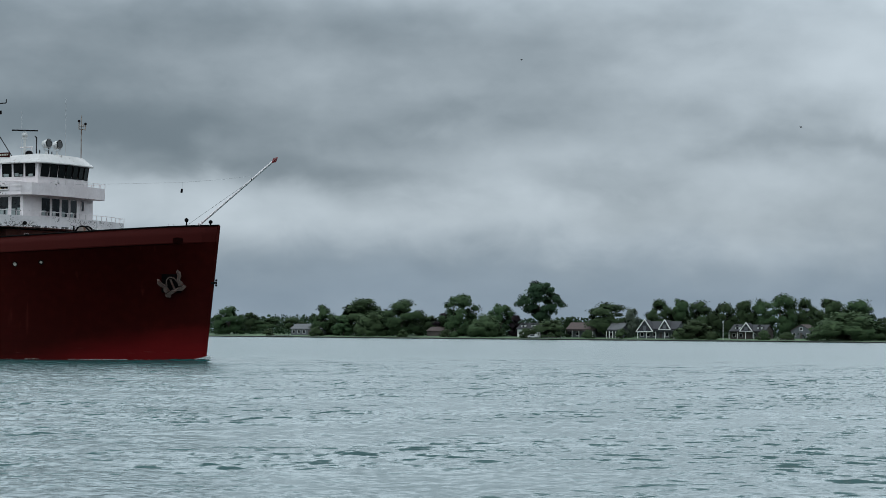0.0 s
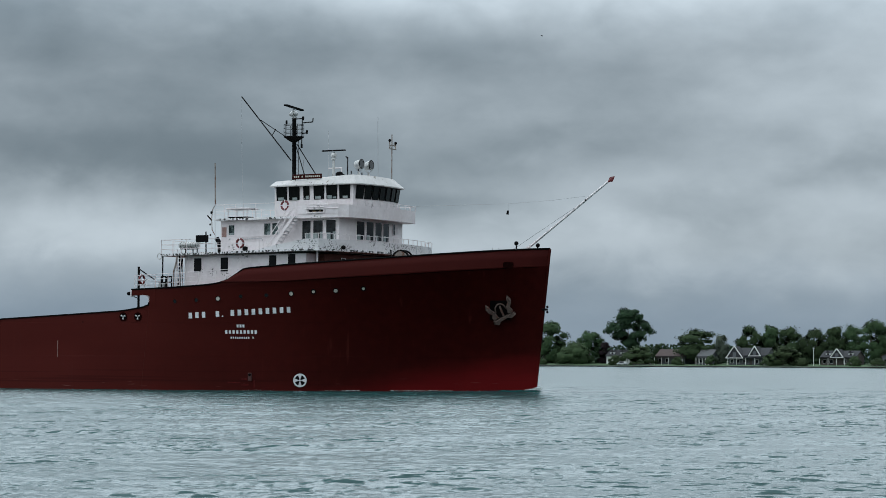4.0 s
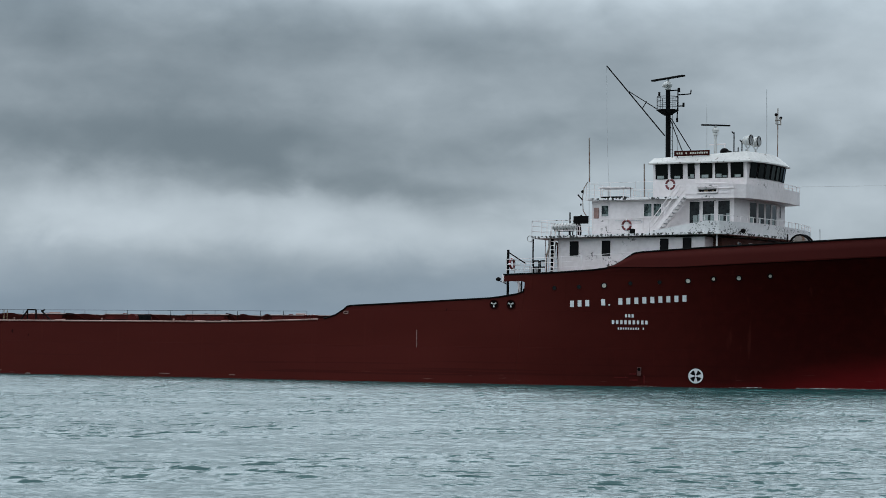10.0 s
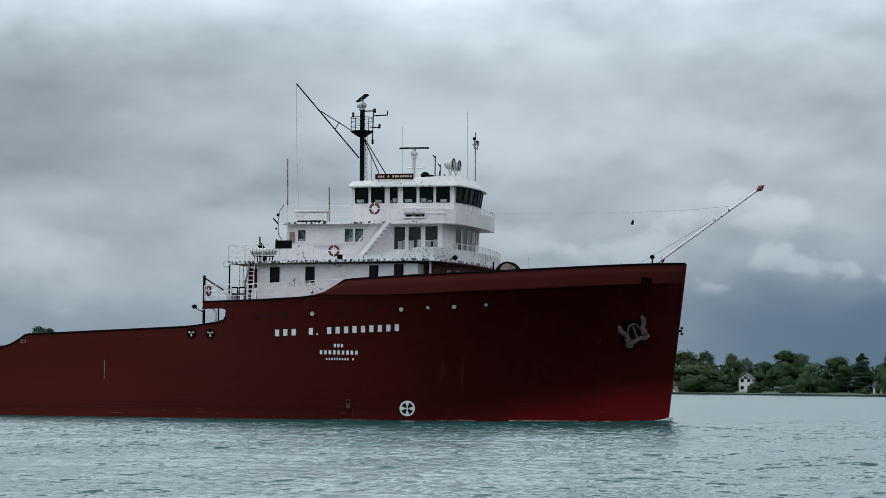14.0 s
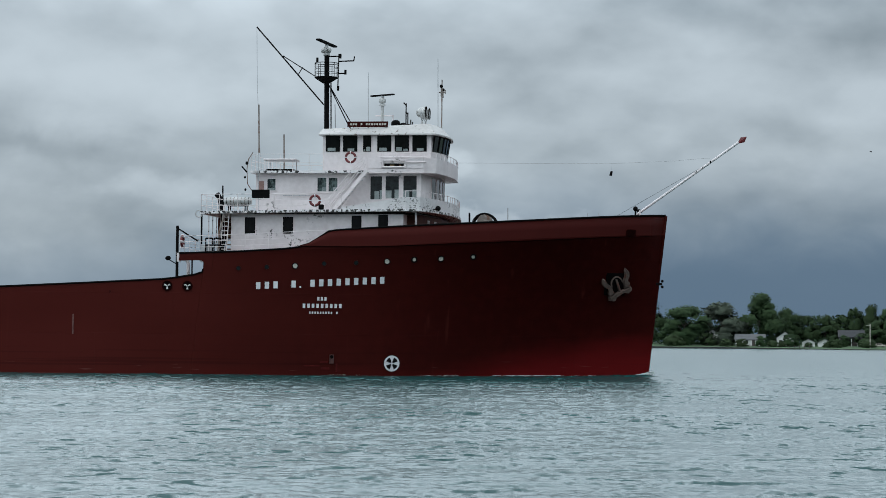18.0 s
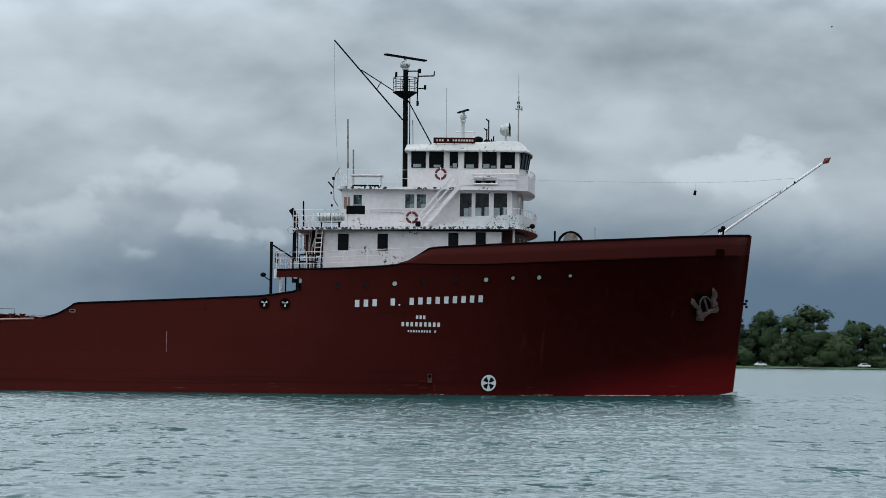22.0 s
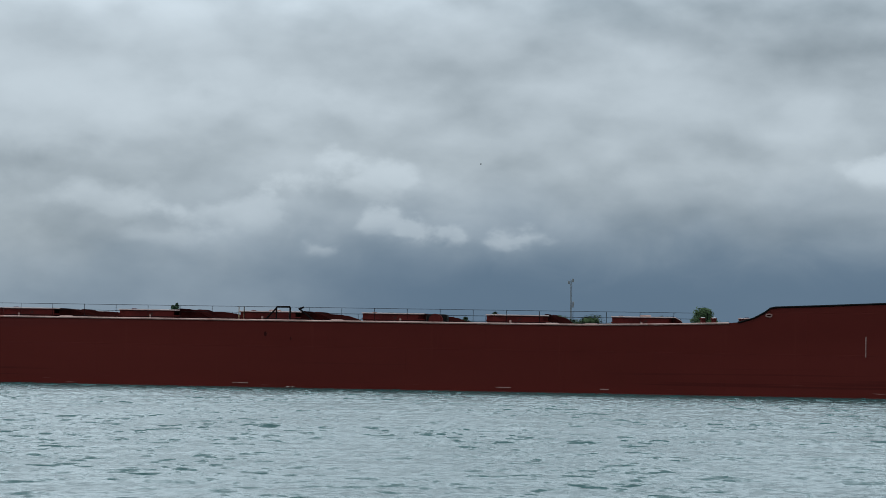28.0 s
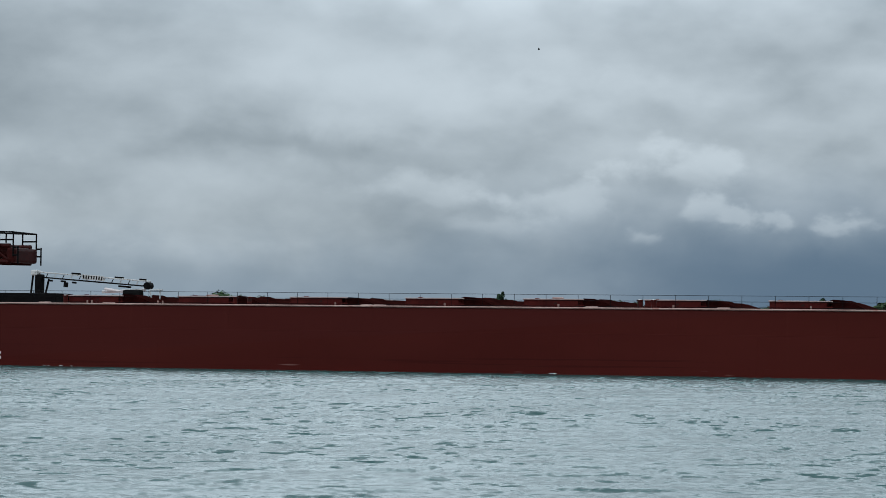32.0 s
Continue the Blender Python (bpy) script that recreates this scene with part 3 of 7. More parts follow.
def knuckle(s):
    return float(np.interp(s, [0, 7.6, 15.3, 17.5], [8.5, 7.95, 7.5, 7.45]))


def half_breadth(x, z):
    s = max(0.0, stem_x(z) - x)
    f = max(0.0, min(1.0, z / knuckle(s))) ** 2.6
    return lerp_table(LOW_U, s) * (1 - f) + lerp_table(TOP_U, s) * f


def station(x, z):
    """Distance aft of the stem; the break of the forecastle is one upright edge."""
    return max(stem_x(z) - x, 25.6565) if x < -25.06 and z < 7 else stem_x(z) - x


def sheer_s(s):
    tab = sorted((station(x, z), z) for x, z in SHEER)
    return float(np.interp(s, [a for a, _ in tab], [b for _, b in tab]))


def build_hull():
    breaks = sorted(station(x, z) for x, z in SHEER if x > -75)
    ss = sorted(set([0.0, 0.15, 0.35, 0.6, 0.9, 1.3, 1.8, 2.4, 3.2] + [4 + i * 0.9 for i in range(44)] + breaks + [46 + i * 3.0 for i in range(63)] + [238, 241, 244, 247, 249.5, 252]))
    lows = [-2.5, -0.6, 0.0, 0.4, 0.9, 1.5, 2.2, 3.0]
    rows = []
    for s in ss:
        top = sheer_s(s)
        kn = min(knuckle(s), top - 0.02)
        zs = lows + [3.0 + (kn - 3.0) * k / 6 for k in range(1, 7)] + [kn + 0.04 if kn == knuckle(s) else kn + 0.005] + [kn + (top - kn) * k / 2 for k in (1, 2)]
        rows.append([(stem_x(z) - s, half_breadth(stem_x(z) - s, z) + (0.13 * max(0.0, 1 - (z - knuckle(s)) / 1.3) if z > knuckle(s) and s > 0.5 else 0), z) for z in zs])
    n = len(rows[0])
    for side, tag in ((-1, "starboard"), (1, "port")):
        verts = [(x, side * y, z) for r in rows for x, y, z in r]
        faces = []
        for i in range(len(rows) - 1):
            if ss[i + 1] - ss[i] < 0.02:
                continue    # the upright edge at the break of the forecastle
            for j in range(n - 1):
                a = i * n + j
                faces.append((a, a + 1, a + n + 1, a + n) if side < 0 else (a, a + n, a + n + 1, a + 1))
        me = bpy.data.meshes.new("hull_side")
        me.from_pydata(verts, [], faces)
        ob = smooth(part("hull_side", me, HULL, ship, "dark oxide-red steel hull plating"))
        me.set_sharp_from_angle(angle=radians(14))
        so = ob.modifiers.new("shell", "SOLIDIFY")
        so.thickness, so.offset = 0.06, -1.0
    # transom and the bottom close the shell
    bm = bmesh.new()
    a = rows[-1]
    bm.faces.new([bm.verts.new((x, -y, z)) for x, y, z in a] + [bm.verts.new((x, y, z)) for x, y, z in reversed(a)])
    part("transom", bm, HULL, ship)
    # stem bar
    part("stem_bar", chain([(stem_x(z) + 0.02, 0, z) for z in (-2.4, 0, 3, 6, 9.75)], 0.11, 8), HULL, ship)
    # decks
    for name, s0, s1, z in (("forecastle_deck", 1.2, 25.5, 6.55), ("main_deck", 25.2, 251.5, 3.55)):
        bm = bmesh.new()
        pts = [s for s in ss if s0 <= s <= s1]
        right = [(stem_x(z) - s, -half_breadth(stem_x(z) - s, z) + 0.1) for s in pts]
        prism(bm, right + [(x, -y) for x, y in reversed(right)], z - 0.1, z)
        part(name, bm, DECKRED, ship, "red-brown painted steel deck")
    # bulwark rail caps, dark forward and cream amidships
    for side in (-1, 1):
        fwd = [(x, side * (half_breadth(x, z) + 0.02), z) for x, z in [(stem_x(sheer_s(s)) - s, sheer_s(s)) for s in ss if s < 25.6563]]
        part("rail_cap", chain(fwd, 0.055, 6), BLACK, ship, "black bulwark rail cap")
        mid = [(x, side * (half_breadth(x, z) + 0.02), z) for x, z in [(stem_x(sheer_s(s)) - s, sheer_s(s)) for s in ss if 25.6563 < s < 40.5]]
        part("rail_cap", chain(mid, 0.05, 6), BLACK, ship, "black bulwark rail cap")
        aft = [(-40.3 - i * 4.0, side * 11.44, sheer_s(40.6 + i * 4)) for i in range(52)]
        part("gunwale", chain(aft, 0.055, 6), CREAM, ship, "faded cream gunwale bar")
        # short forecastle wing over the aft opening
        bm = bmesh.new()
        out = [(-24.7, 7.07), (-26.6, 7.01), (-26.63, 6.57), (-25.48, 6.60), (-25.28, 6.56), (-25.14, 6.45), (-25.08, 6.28), (-25.12, 6.08), (-24.7, 6.0)]
        o = [bm.verts.new((x, side * (half_breadth(x, z) + 0.02), z)) for x, z in out]
        q = [bm.verts.new((x, side * (half_breadth(x, z) - 0.08), z)) for x, z in out]
        bm.faces.new(o)
        bm.faces.new(q[::-1])
        for i in range(len(o)):
            bm.faces.new((o[i], q[i], q[(i + 1) % len(o)], o[(i + 1) % len(o)]))
        part("forecastle_wing", bm, HULL, ship)
        part("wing_bracket", beveled(-26.78, -26.56, side * 10.5 - 0.1, side * 10.5 + 0.1, 6.5, 7.02, 0.03), WHITE, ship, "white bracket at the end of the forecastle")
        cap = [(x, side * (half_breadth(x, 7.0) + 0.03), z) for x, z in ((-25.0, 7.07), (-26.0, 7.03), (-26.63, 7.01))]
        part("rail_cap", chain(cap, 0.05, 6), BLACK, ship, "black bulwark rail cap")
    # bulkhead inside the opening; its near-black colour stands in for the shade there
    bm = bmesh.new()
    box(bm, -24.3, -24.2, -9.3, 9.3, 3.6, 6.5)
    part("bulkhead", bm, SHADEHOLE, ship, "bulkhead below the forecastle, near-black in place of shade")


build_hull()


def on_hull(x, z, out=0.0):
    """A frame on the starboard plating: local x forward along it, y outward, z up it."""
    e = 0.15
    p = Vector((x, -half_breadth(x, z) - 0.012, z))
    fx = (Vector((x + e, -half_breadth(x + e, z), z)) - Vector((x - e, -half_breadth(x - e, z), z))).normalized()
    up = (Vector((x, -half_breadth(x, z + e), z + e)) - Vector((x, -half_breadth(x, z - e), z - e))).normalized()
    nrm = up.cross(fx).normalized()
    if nrm.y > 0:
        nrm = -nrm
    up = fx.cross(nrm)
    if up.z < 0:
        up = -up
    m = Matrix((fx, nrm, up)).transposed().to_4x4()
    m.translation = p + nrm * out
    return m


def plate_on_hull(name, x, z, w, h, mat, label="", t=0.02):
    bm = bmesh.new()
    box(bm, -w / 2, w / 2, -0.03, t, -h / 2, h / 2, on_hull(x, z))
    return part(name, bm, mat, ship, label)


def disc_on_hull(name, x, z, r, mat, label="", t=0.02, squash=1.0, n=20, inner=0.0, parent=None):
    m = on_hull(x, z)
    bm = bmesh.new()
    ring = [(math.cos(2 * math.pi * i / n), math.sin(2 * math.pi * i / n)) for i in range(n)]
    a = [bm.verts.new(m @ Vector((c * r, t, s * r * squash))) for c, s in ring]
    b = [bm.verts.new(m @ Vector((c * r, -0.04, s * r * squash))) for c, s in ring]
    if inner:
        ai = [bm.verts.new(m @ Vector((c * inner, t, s * inner * squash))) for c, s in ring]
        bi = [bm.verts.new(m @ Vector((c * inner, -0.04, s * inner * squash))) for c, s in ring]
        for i in range(n):
            j = (i + 1) % n
            bm.faces.new((a[i], a[j], ai[j], ai[i]))
            bm.faces.new((ai[i], ai[j], bi[j], bi[i]))
    else:
        bm.faces.new(a)
    for i in range(n):
        j = (i + 1) % n
        bm.faces.new((a[i], b[i], b[j], a[j]))
    return part(name, bm, mat, parent or ship, label)


def hull_marks():
    # the name in plain bars, then three lines of smaller bars
    for off in [0.16, 0.65, 1.14, 2.16] + [3.22 + 0.487 * i for i in range(9)]:
        x = -22.25 + off
        plate_on_hull("bar", x, 5.155 + (x + 22.25) / 7.43 * 0.42, 0.25, 0.40, ROOFWHITE, "white painted bar")
    plate_on_hull("bar", -19.72, 5.12, 0.09, 0.09, ROOFWHITE)
    for x in (-18.72, -18.52, -18.32):
        plate_on_hull("bar", x, 4.44, 0.13, 0.2, ROOFWHITE, "small white painted bar")
    for i in range(9):
        plate_on_hull("bar", -19.52 + i * 0.252, 4.03, 0.15, 0.24, ROOFWHITE, "small white painted bar")
    for i in range(11):
        if i != 9:
            plate_on_hull("bar", -19.2 + i * 0.15, 3.635, 0.085, 0.13, ROOFWHITE, "small white painted bar")
    # bow thruster mark
    mark = disc_on_hull("thruster_mark", -14.65, 0.72, 0.47, ROOFWHITE, "white disc mark with a dark four-bladed cross")
    m = on_hull(-14.65, 0.72)
    for k in range(4):
        bm = bmesh.new()
        r = m @ Matrix.Rotation(radians(45 + 90 * k), 4, "Y")
        for v in [(0.07, 0.04), (0.34, 0.16), (0.37, 0.0), (0.34, -0.16), (0.07, -0.04)]:
            bm.verts.new(r @ Vector((v[0], 0.026, v[1])))
        bm.faces.new(bm.verts[:])
        f = bmesh.ops.extrude_face_region(bm, geom=bm.faces[:])
        bmesh.ops.translate(bm, vec=m.to_3x3() @ Vector((0, 0.006, 0)), verts=[v for v in f["geom"] if isinstance(v, bmesh.types.BMVert)])
        part("blade", bm, BLACK, mark)
    disc_on_hull("mark_ring", -14.65, 0.72, 0.50, BLACK, "dark rim", t=0.016)
    # portholes: a raised rim and a pane
    for x, z, bright in ((-23.21, 6.16, 0), (-21.6, 6.24, 0), (-19.99, 6.33, 1), (-18.36, 6.48, 0), (-16.57, 6.55, 0), (-14.83, 6.65, 1), (-13.3, 6.78, 2), (-11.8, 6.85, 1), (-10.0, 6.99, 2)):
        rim = disc_on_hull("porthole", x, z, 0.19 if bright else 0.16, BLACK if bright else HULL, "porthole with a dark rim", t=0.03, inner=0.14)
        if bright:
            disc_on_hull("deadlight", x, z, 0.135 if bright == 1 else 0.10, PALE, "pale inner cover", t=0.012, parent=rim)
        else:
            disc_on_hull("pane", x, z, 0.125, PANE, "", t=0.006, parent=rim)
    # round fairleads by the aft opening
    for x in (-27.29, -26.13):
        rim = disc_on_hull("fairlead", x, 5.1, 0.30, TARP, "round dark fairlead in the plating", t=0.05, inner=0.22)
        disc_on_hull("opening", x, 5.1, 0.215, SHADEHOLE, "", t=0.01, parent=rim)
        m = on_hull(x, 5.1)
        for a in (25, 155, 270):
            c, u = math.cos(radians(a)), math.sin(radians(a))
            bm = bmesh.new()
            tube(bm, m @ Vector((0.03 * c, 0.035, 0.03 * u)), m @ Vector((0.19 * c, 0.035, 0.19 * u)), 0.03, 8, 0.062)
            part("roller", bm, PALEWHITE, rim, "pale worn roller")
    # hawse pocket, mooring chock and weep holes
    for x, z, w, h in ((-1.17, 8.62, 0.72, 0.42), (-38.1, 4.52, 0.38, 0.2)):
        m = on_hull(x, z, 0.15 if z > 8 else 0.0)
        bm = bmesh.new()
        n = 24
        out, inn = [], []
        for i in range(n):
            a = 2 * math.pi * i / n
            c, s = math.cos(a), math.sin(a)
            c, s = math.copysign(abs(c) ** 0.5, c), math.copysign(abs(s) ** 0.5, s)
            out.append((c * w / 2, s * h / 2))
            inn.append((c * (w / 2 - 0.06), s * (h / 2 - 0.06)))
        o = [bm.verts.new(m @ Vector((u, 0.03, v))) for u, v in out]
        i_ = [bm.verts.new(m @ Vector((u, 0.03, v))) for u, v in inn]
        b_ = [bm.verts.new(m @ Vector((u, -0.03, v))) for u, v in out]
        for k in range(n):
            j = (k + 1) % n
            bm.faces.new((o[k], o[j], i_[j], i_[k]))
            bm.faces.new((o[k], b_[k], b_[j], o[j]))
        ch = part("chock", bm, TARP if z > 8 else SCRAPE, ship, "oval mooring chock rim")
        bm = bmesh.new()
        bm.faces.new([bm.verts.new(m @ Vector((u, 0.012, v))) for u, v in inn])
        part("opening", bm, TARP, ch)
    for x, z, r in ((-66.6, 3.05, 0.085), (-65.12, 2.8, 0.055), (-1.0, 7.4, 0.07), (-30.6, 4.75, 0.05)):
        disc_on_hull("drain_hole", x, z, r, DENT, "small dark drain hole", t=0.008, n=12, squash=1.6)
    # welded scars and a pale scrape on the side
    plate_on_hull("scrape", -32.75, 2.85, 0.05, 1.15, SCRAPE, "pale vertical scrape", t=0.012)
    for x, w in ((-68.0, 0.9), (-52.9, 0.85), (-47.2, 0.5)):
        plate_on_hull("scrape", x, 0.24, w, 0.05, SCRAPE, "pale fender scrape", t=0.012)
    for x, z, w in ((-1.2, 6.9, 0.16), (-1.15, 5.9, 0.12)):
        plate_on_hull("dent", x, z, w, 0.05, DENT, "dark dented mark in the plating", t=0.010)
    # doubled plate round an overboard discharge
    sc = plate_on_hull("discharge", -18.0, 0.95, 0.24, 0.52, CASTING, "worn discharge casting on the plating", t=0.10)
    disc_on_hull("opening", -18.0, 1.08, 0.10, SHADEHOLE, "", t=0.105, n=12, parent=sc)
    for x, z, w, h in ((-18.42, 0.78, 0.42, 0.10), (-19.1, 0.55, 0.9, 0.07), (-18.35, 0.40, 0.5, 0.12), (-17.72, 0.45, 0.10, 0.5)):
        plate_on_hull("scrape", x, z, w, h, PRIMER, "fresh red primer patch", t=0.012)


hull_marks()


def anchor():
    """Stockless anchor stowed in its pocket, flukes up."""
    a = part("anchor_pocket", beveled(-0.72, 0.66, -0.1, 0.05, -0.75, 0.62, 0.05, on_hull(-2.0, 5.62)), SHADEHOLE, ship, "anchor pocket, near-black in place of shade")
    m = on_hull(-2.0, 5.6, 0.10) @ Matrix.Rotation(radians(-26), 4, "Y") @ Matrix.Diagonal((1.15, 1.0, 0.95, 1.0))
    bm = bmesh.new()
    tube(bm, m @ Vector((0, 0.12, -0.6)), m @ Vector((0.04, 0.0, 0.32)), 0.085, 10, 0.07)
    part("anchor_shank", bm, RUSTY, ship, "rusty steel anchor shank")
    bm = bmesh.new()
    pts = [(-0.70, -0.55), (-0.72, -0.80), (-0.50, -0.96), (-0.34, -0.74), (0.20, -0.66), (0.46, -0.86), (0.72, -0.74), (0.70, -0.52), (0.3, -0.50), (-0.3, -0.50)]
    slab(bm, m, pts, 0.0, 0.24, 0.86)
    part("anchor_crown", bm, RUSTY, ship, "rusty steel anchor crown")
    for k in (-1, 1):
        bm = bmesh.new()
        pts = [(0.28, -0.50), (0.60, -0.62), (0.66, -0.30), (0.56, -0.05), (0.74, 0.16), (0.82, 0.46), (0.70, 0.80), (0.58, 0.66), (0.54, 0.34), (0.36, 0.05)]
        slab(bm, m, [(k * u, v) for u, v in pts], 0.02, 0.22, 0.8)
        part("fluke", bm, RUSTY, ship, "pale rusty anchor fluke")
    lip = [m @ Vector((0.33 * math.cos(a * 0.35), 0.02, -0.05 + 0.52 * math.sin(a * 0.35))) for a in range(10)]
    part("hawse_lip", chain(lip, 0.05, 6), RUSTY, ship, "worn rim of the hawse pipe")


def slab(bm, m, pts, y0, y1, shrink):
    """A plate with chamfered face, from an outline in the local x-z plane."""
    cx, cz = sum(p[0] for p in pts) / len(pts), sum(p[1] for p in pts) / len(pts)
    lo = [bm.verts.new(m @ Vector((u, y0, v))) for u, v in pts]
    hi = [bm.verts.new(m @ Vector((cx + (u - cx) * shrink, y1, cz + (v - cz) * shrink))) for u, v in pts]
    bm.faces.new(lo)
    bm.faces.new(hi[::-1])
    for i in range(len(pts)):
        j = (i + 1) % len(pts)
        bm.faces.new((lo[i], lo[j], hi[j], hi[i]))


anchor()


# ---- deckhouse ----
def front_plan(xa, xf, hw, bulge, n=9, corner=0.0):
    """Plan outline of a tier: square aft, gently curved front."""
    pts = [(xa, -hw)]
    if corner:
        pts += [(xf - corner, -hw)]
    for i in range(n):
        u = -1 + 2 * i / (n - 1)
        y = u * (hw - corner * 0.55)
        pts.append((xf + bulge * (1 - u * u), y))
    if corner:
        pts += [(xf - corner, hw)]
    return pts + [(xa, hw)]


def tier(name, pts, z0, z1, mat, label=""):
    bm = bmesh.new()
    prism(bm, pts, z0, z1)
    return part(name, bm, mat, ship, label)


def wall_frame(p0, p1, z, out=0.0, lean=0.0):
    """Local x from p0 to p1, y outward, z up (leaning outward by lean degrees)."""
    a, b = Vector((*p0, z)), Vector((*p1, z))
    u = (b - a).normalized()
    nrm = Vector((u.y, -u.x, 0))
    up = (Vector((0, 0, 1)) + nrm * math.tan(radians(lean))).normalized()
    nn = u.cross(up) * -1
    if nn.dot(nrm) < 0:
        nn = -nn
    m = Matrix((u, nn, up)).transposed().to_4x4()
    m.translation = a + nrm * out
    return m, (b - a).length


def window(p0, p1, z0, z1, parent=None, lean=0.0, out=0.0, frame_mat=None, pane_mat=None, sill=0.03, name="window", label="", gear=()):
    """A framed window on a wall that faces to the right of the way from p0 to p1."""
    m, w = wall_frame(p0, p1, z0, out, lean)
    h = z1 - z0
    bm = bmesh.new()
    for x0, x1, a, b in ((0, sill, 0, h), (w - sill, w, 0, h), (sill, w - sill, 0, sill), (sill, w - sill, h - sill, h)):
        box(bm, x0, x1, -0.02, 0.035, a, b, m)
    fr = part(name, bm, frame_mat or WHITE, parent or ship, label or "framed window with dark glass")
    bm = bmesh.new()
    box(bm, sill, w - sill, -0.02, 0.012, sill, h - sill, m)
    part("pane", bm, pane_mat or PANE, fr)
    for a, b, top in gear:
        bm = bmesh.new()
        box(bm, sill + a * (w - 2 * sill), sill + b * (w - 2 * sill), 0.004, 0.016, sill, sill + top * (h - 2 * sill), m)
        part("chart_ledge", bm, CHAIRS, fr, "pale gear showing behind the glass")
    return fr


POST_MESHES = {}


def railing(pts, h, bars=3, gap=1.3, r=0.018, mat=None, label="white pipe railing"):
    mat = mat or WHITE
    pts = [Vector(p) for p in pts]
    rail = part("railing", chain([p + Vector((0, 0, h)) for p in pts], r, 5), mat, ship, label)
    for k in range(bars - 1):
        part("mid_rail", chain([p + Vector((0, 0, h * (k + 1) / bars)) for p in pts], r * 0.8, 5), mat, rail)
    key = (round(h, 2), r, mat.name)
    if key not in POST_MESHES:
        b2 = bmesh.new()
        tube(b2, (0, 0, 0), (0, 0, h), r * 1.25, 6)
        POST_MESHES[key] = finish(b2, "post")
    for a, b in zip(pts, pts[1:]):
        n = max(1, round((b - a).length / gap))
        for i in range(n):
            part("post", POST_MESHES[key], mat, rail).location = a.lerp(b, i / n)
    part("post", POST_MESHES[key], mat, rail).location = pts[-1]
    return rail


def lifebuoy(c, yaw=0.0):
    m = Matrix.Translation(c) @ Matrix.Rotation(radians(yaw), 4, "Z") @ Matrix.Rotation(radians(90), 4, "X")
    bm = bmesh.new()
    torus(bm, m, 0.29, 0.075)
    ring = smooth(part("lifebuoy", bm, RINGRED, ship, "faded red lifebuoy with white bands"))
    for k in range(4):
        a = radians(90 * k)
        bm = bmesh.new()
        torus(bm, m @ Matrix.Translation((0.30 * math.cos(a), 0.30 * math.sin(a), 0)) @ Matrix.Rotation(a, 4, "Z") @ Matrix.Rotation(radians(90), 4, "X"), 0.082, 0.028, 10, 5)
        part("band", bm, ROOFWHITE, ring)
    return ring


LEDGES = [((0.1, 0.7, 0.22),), ((0.35, 0.95, 0.28), (0.0, 0.2, 0.12)), ((0.3, 0.8, 0.18),), ((0.05, 0.5, 0.26), (0.6, 0.95, 0.15))]


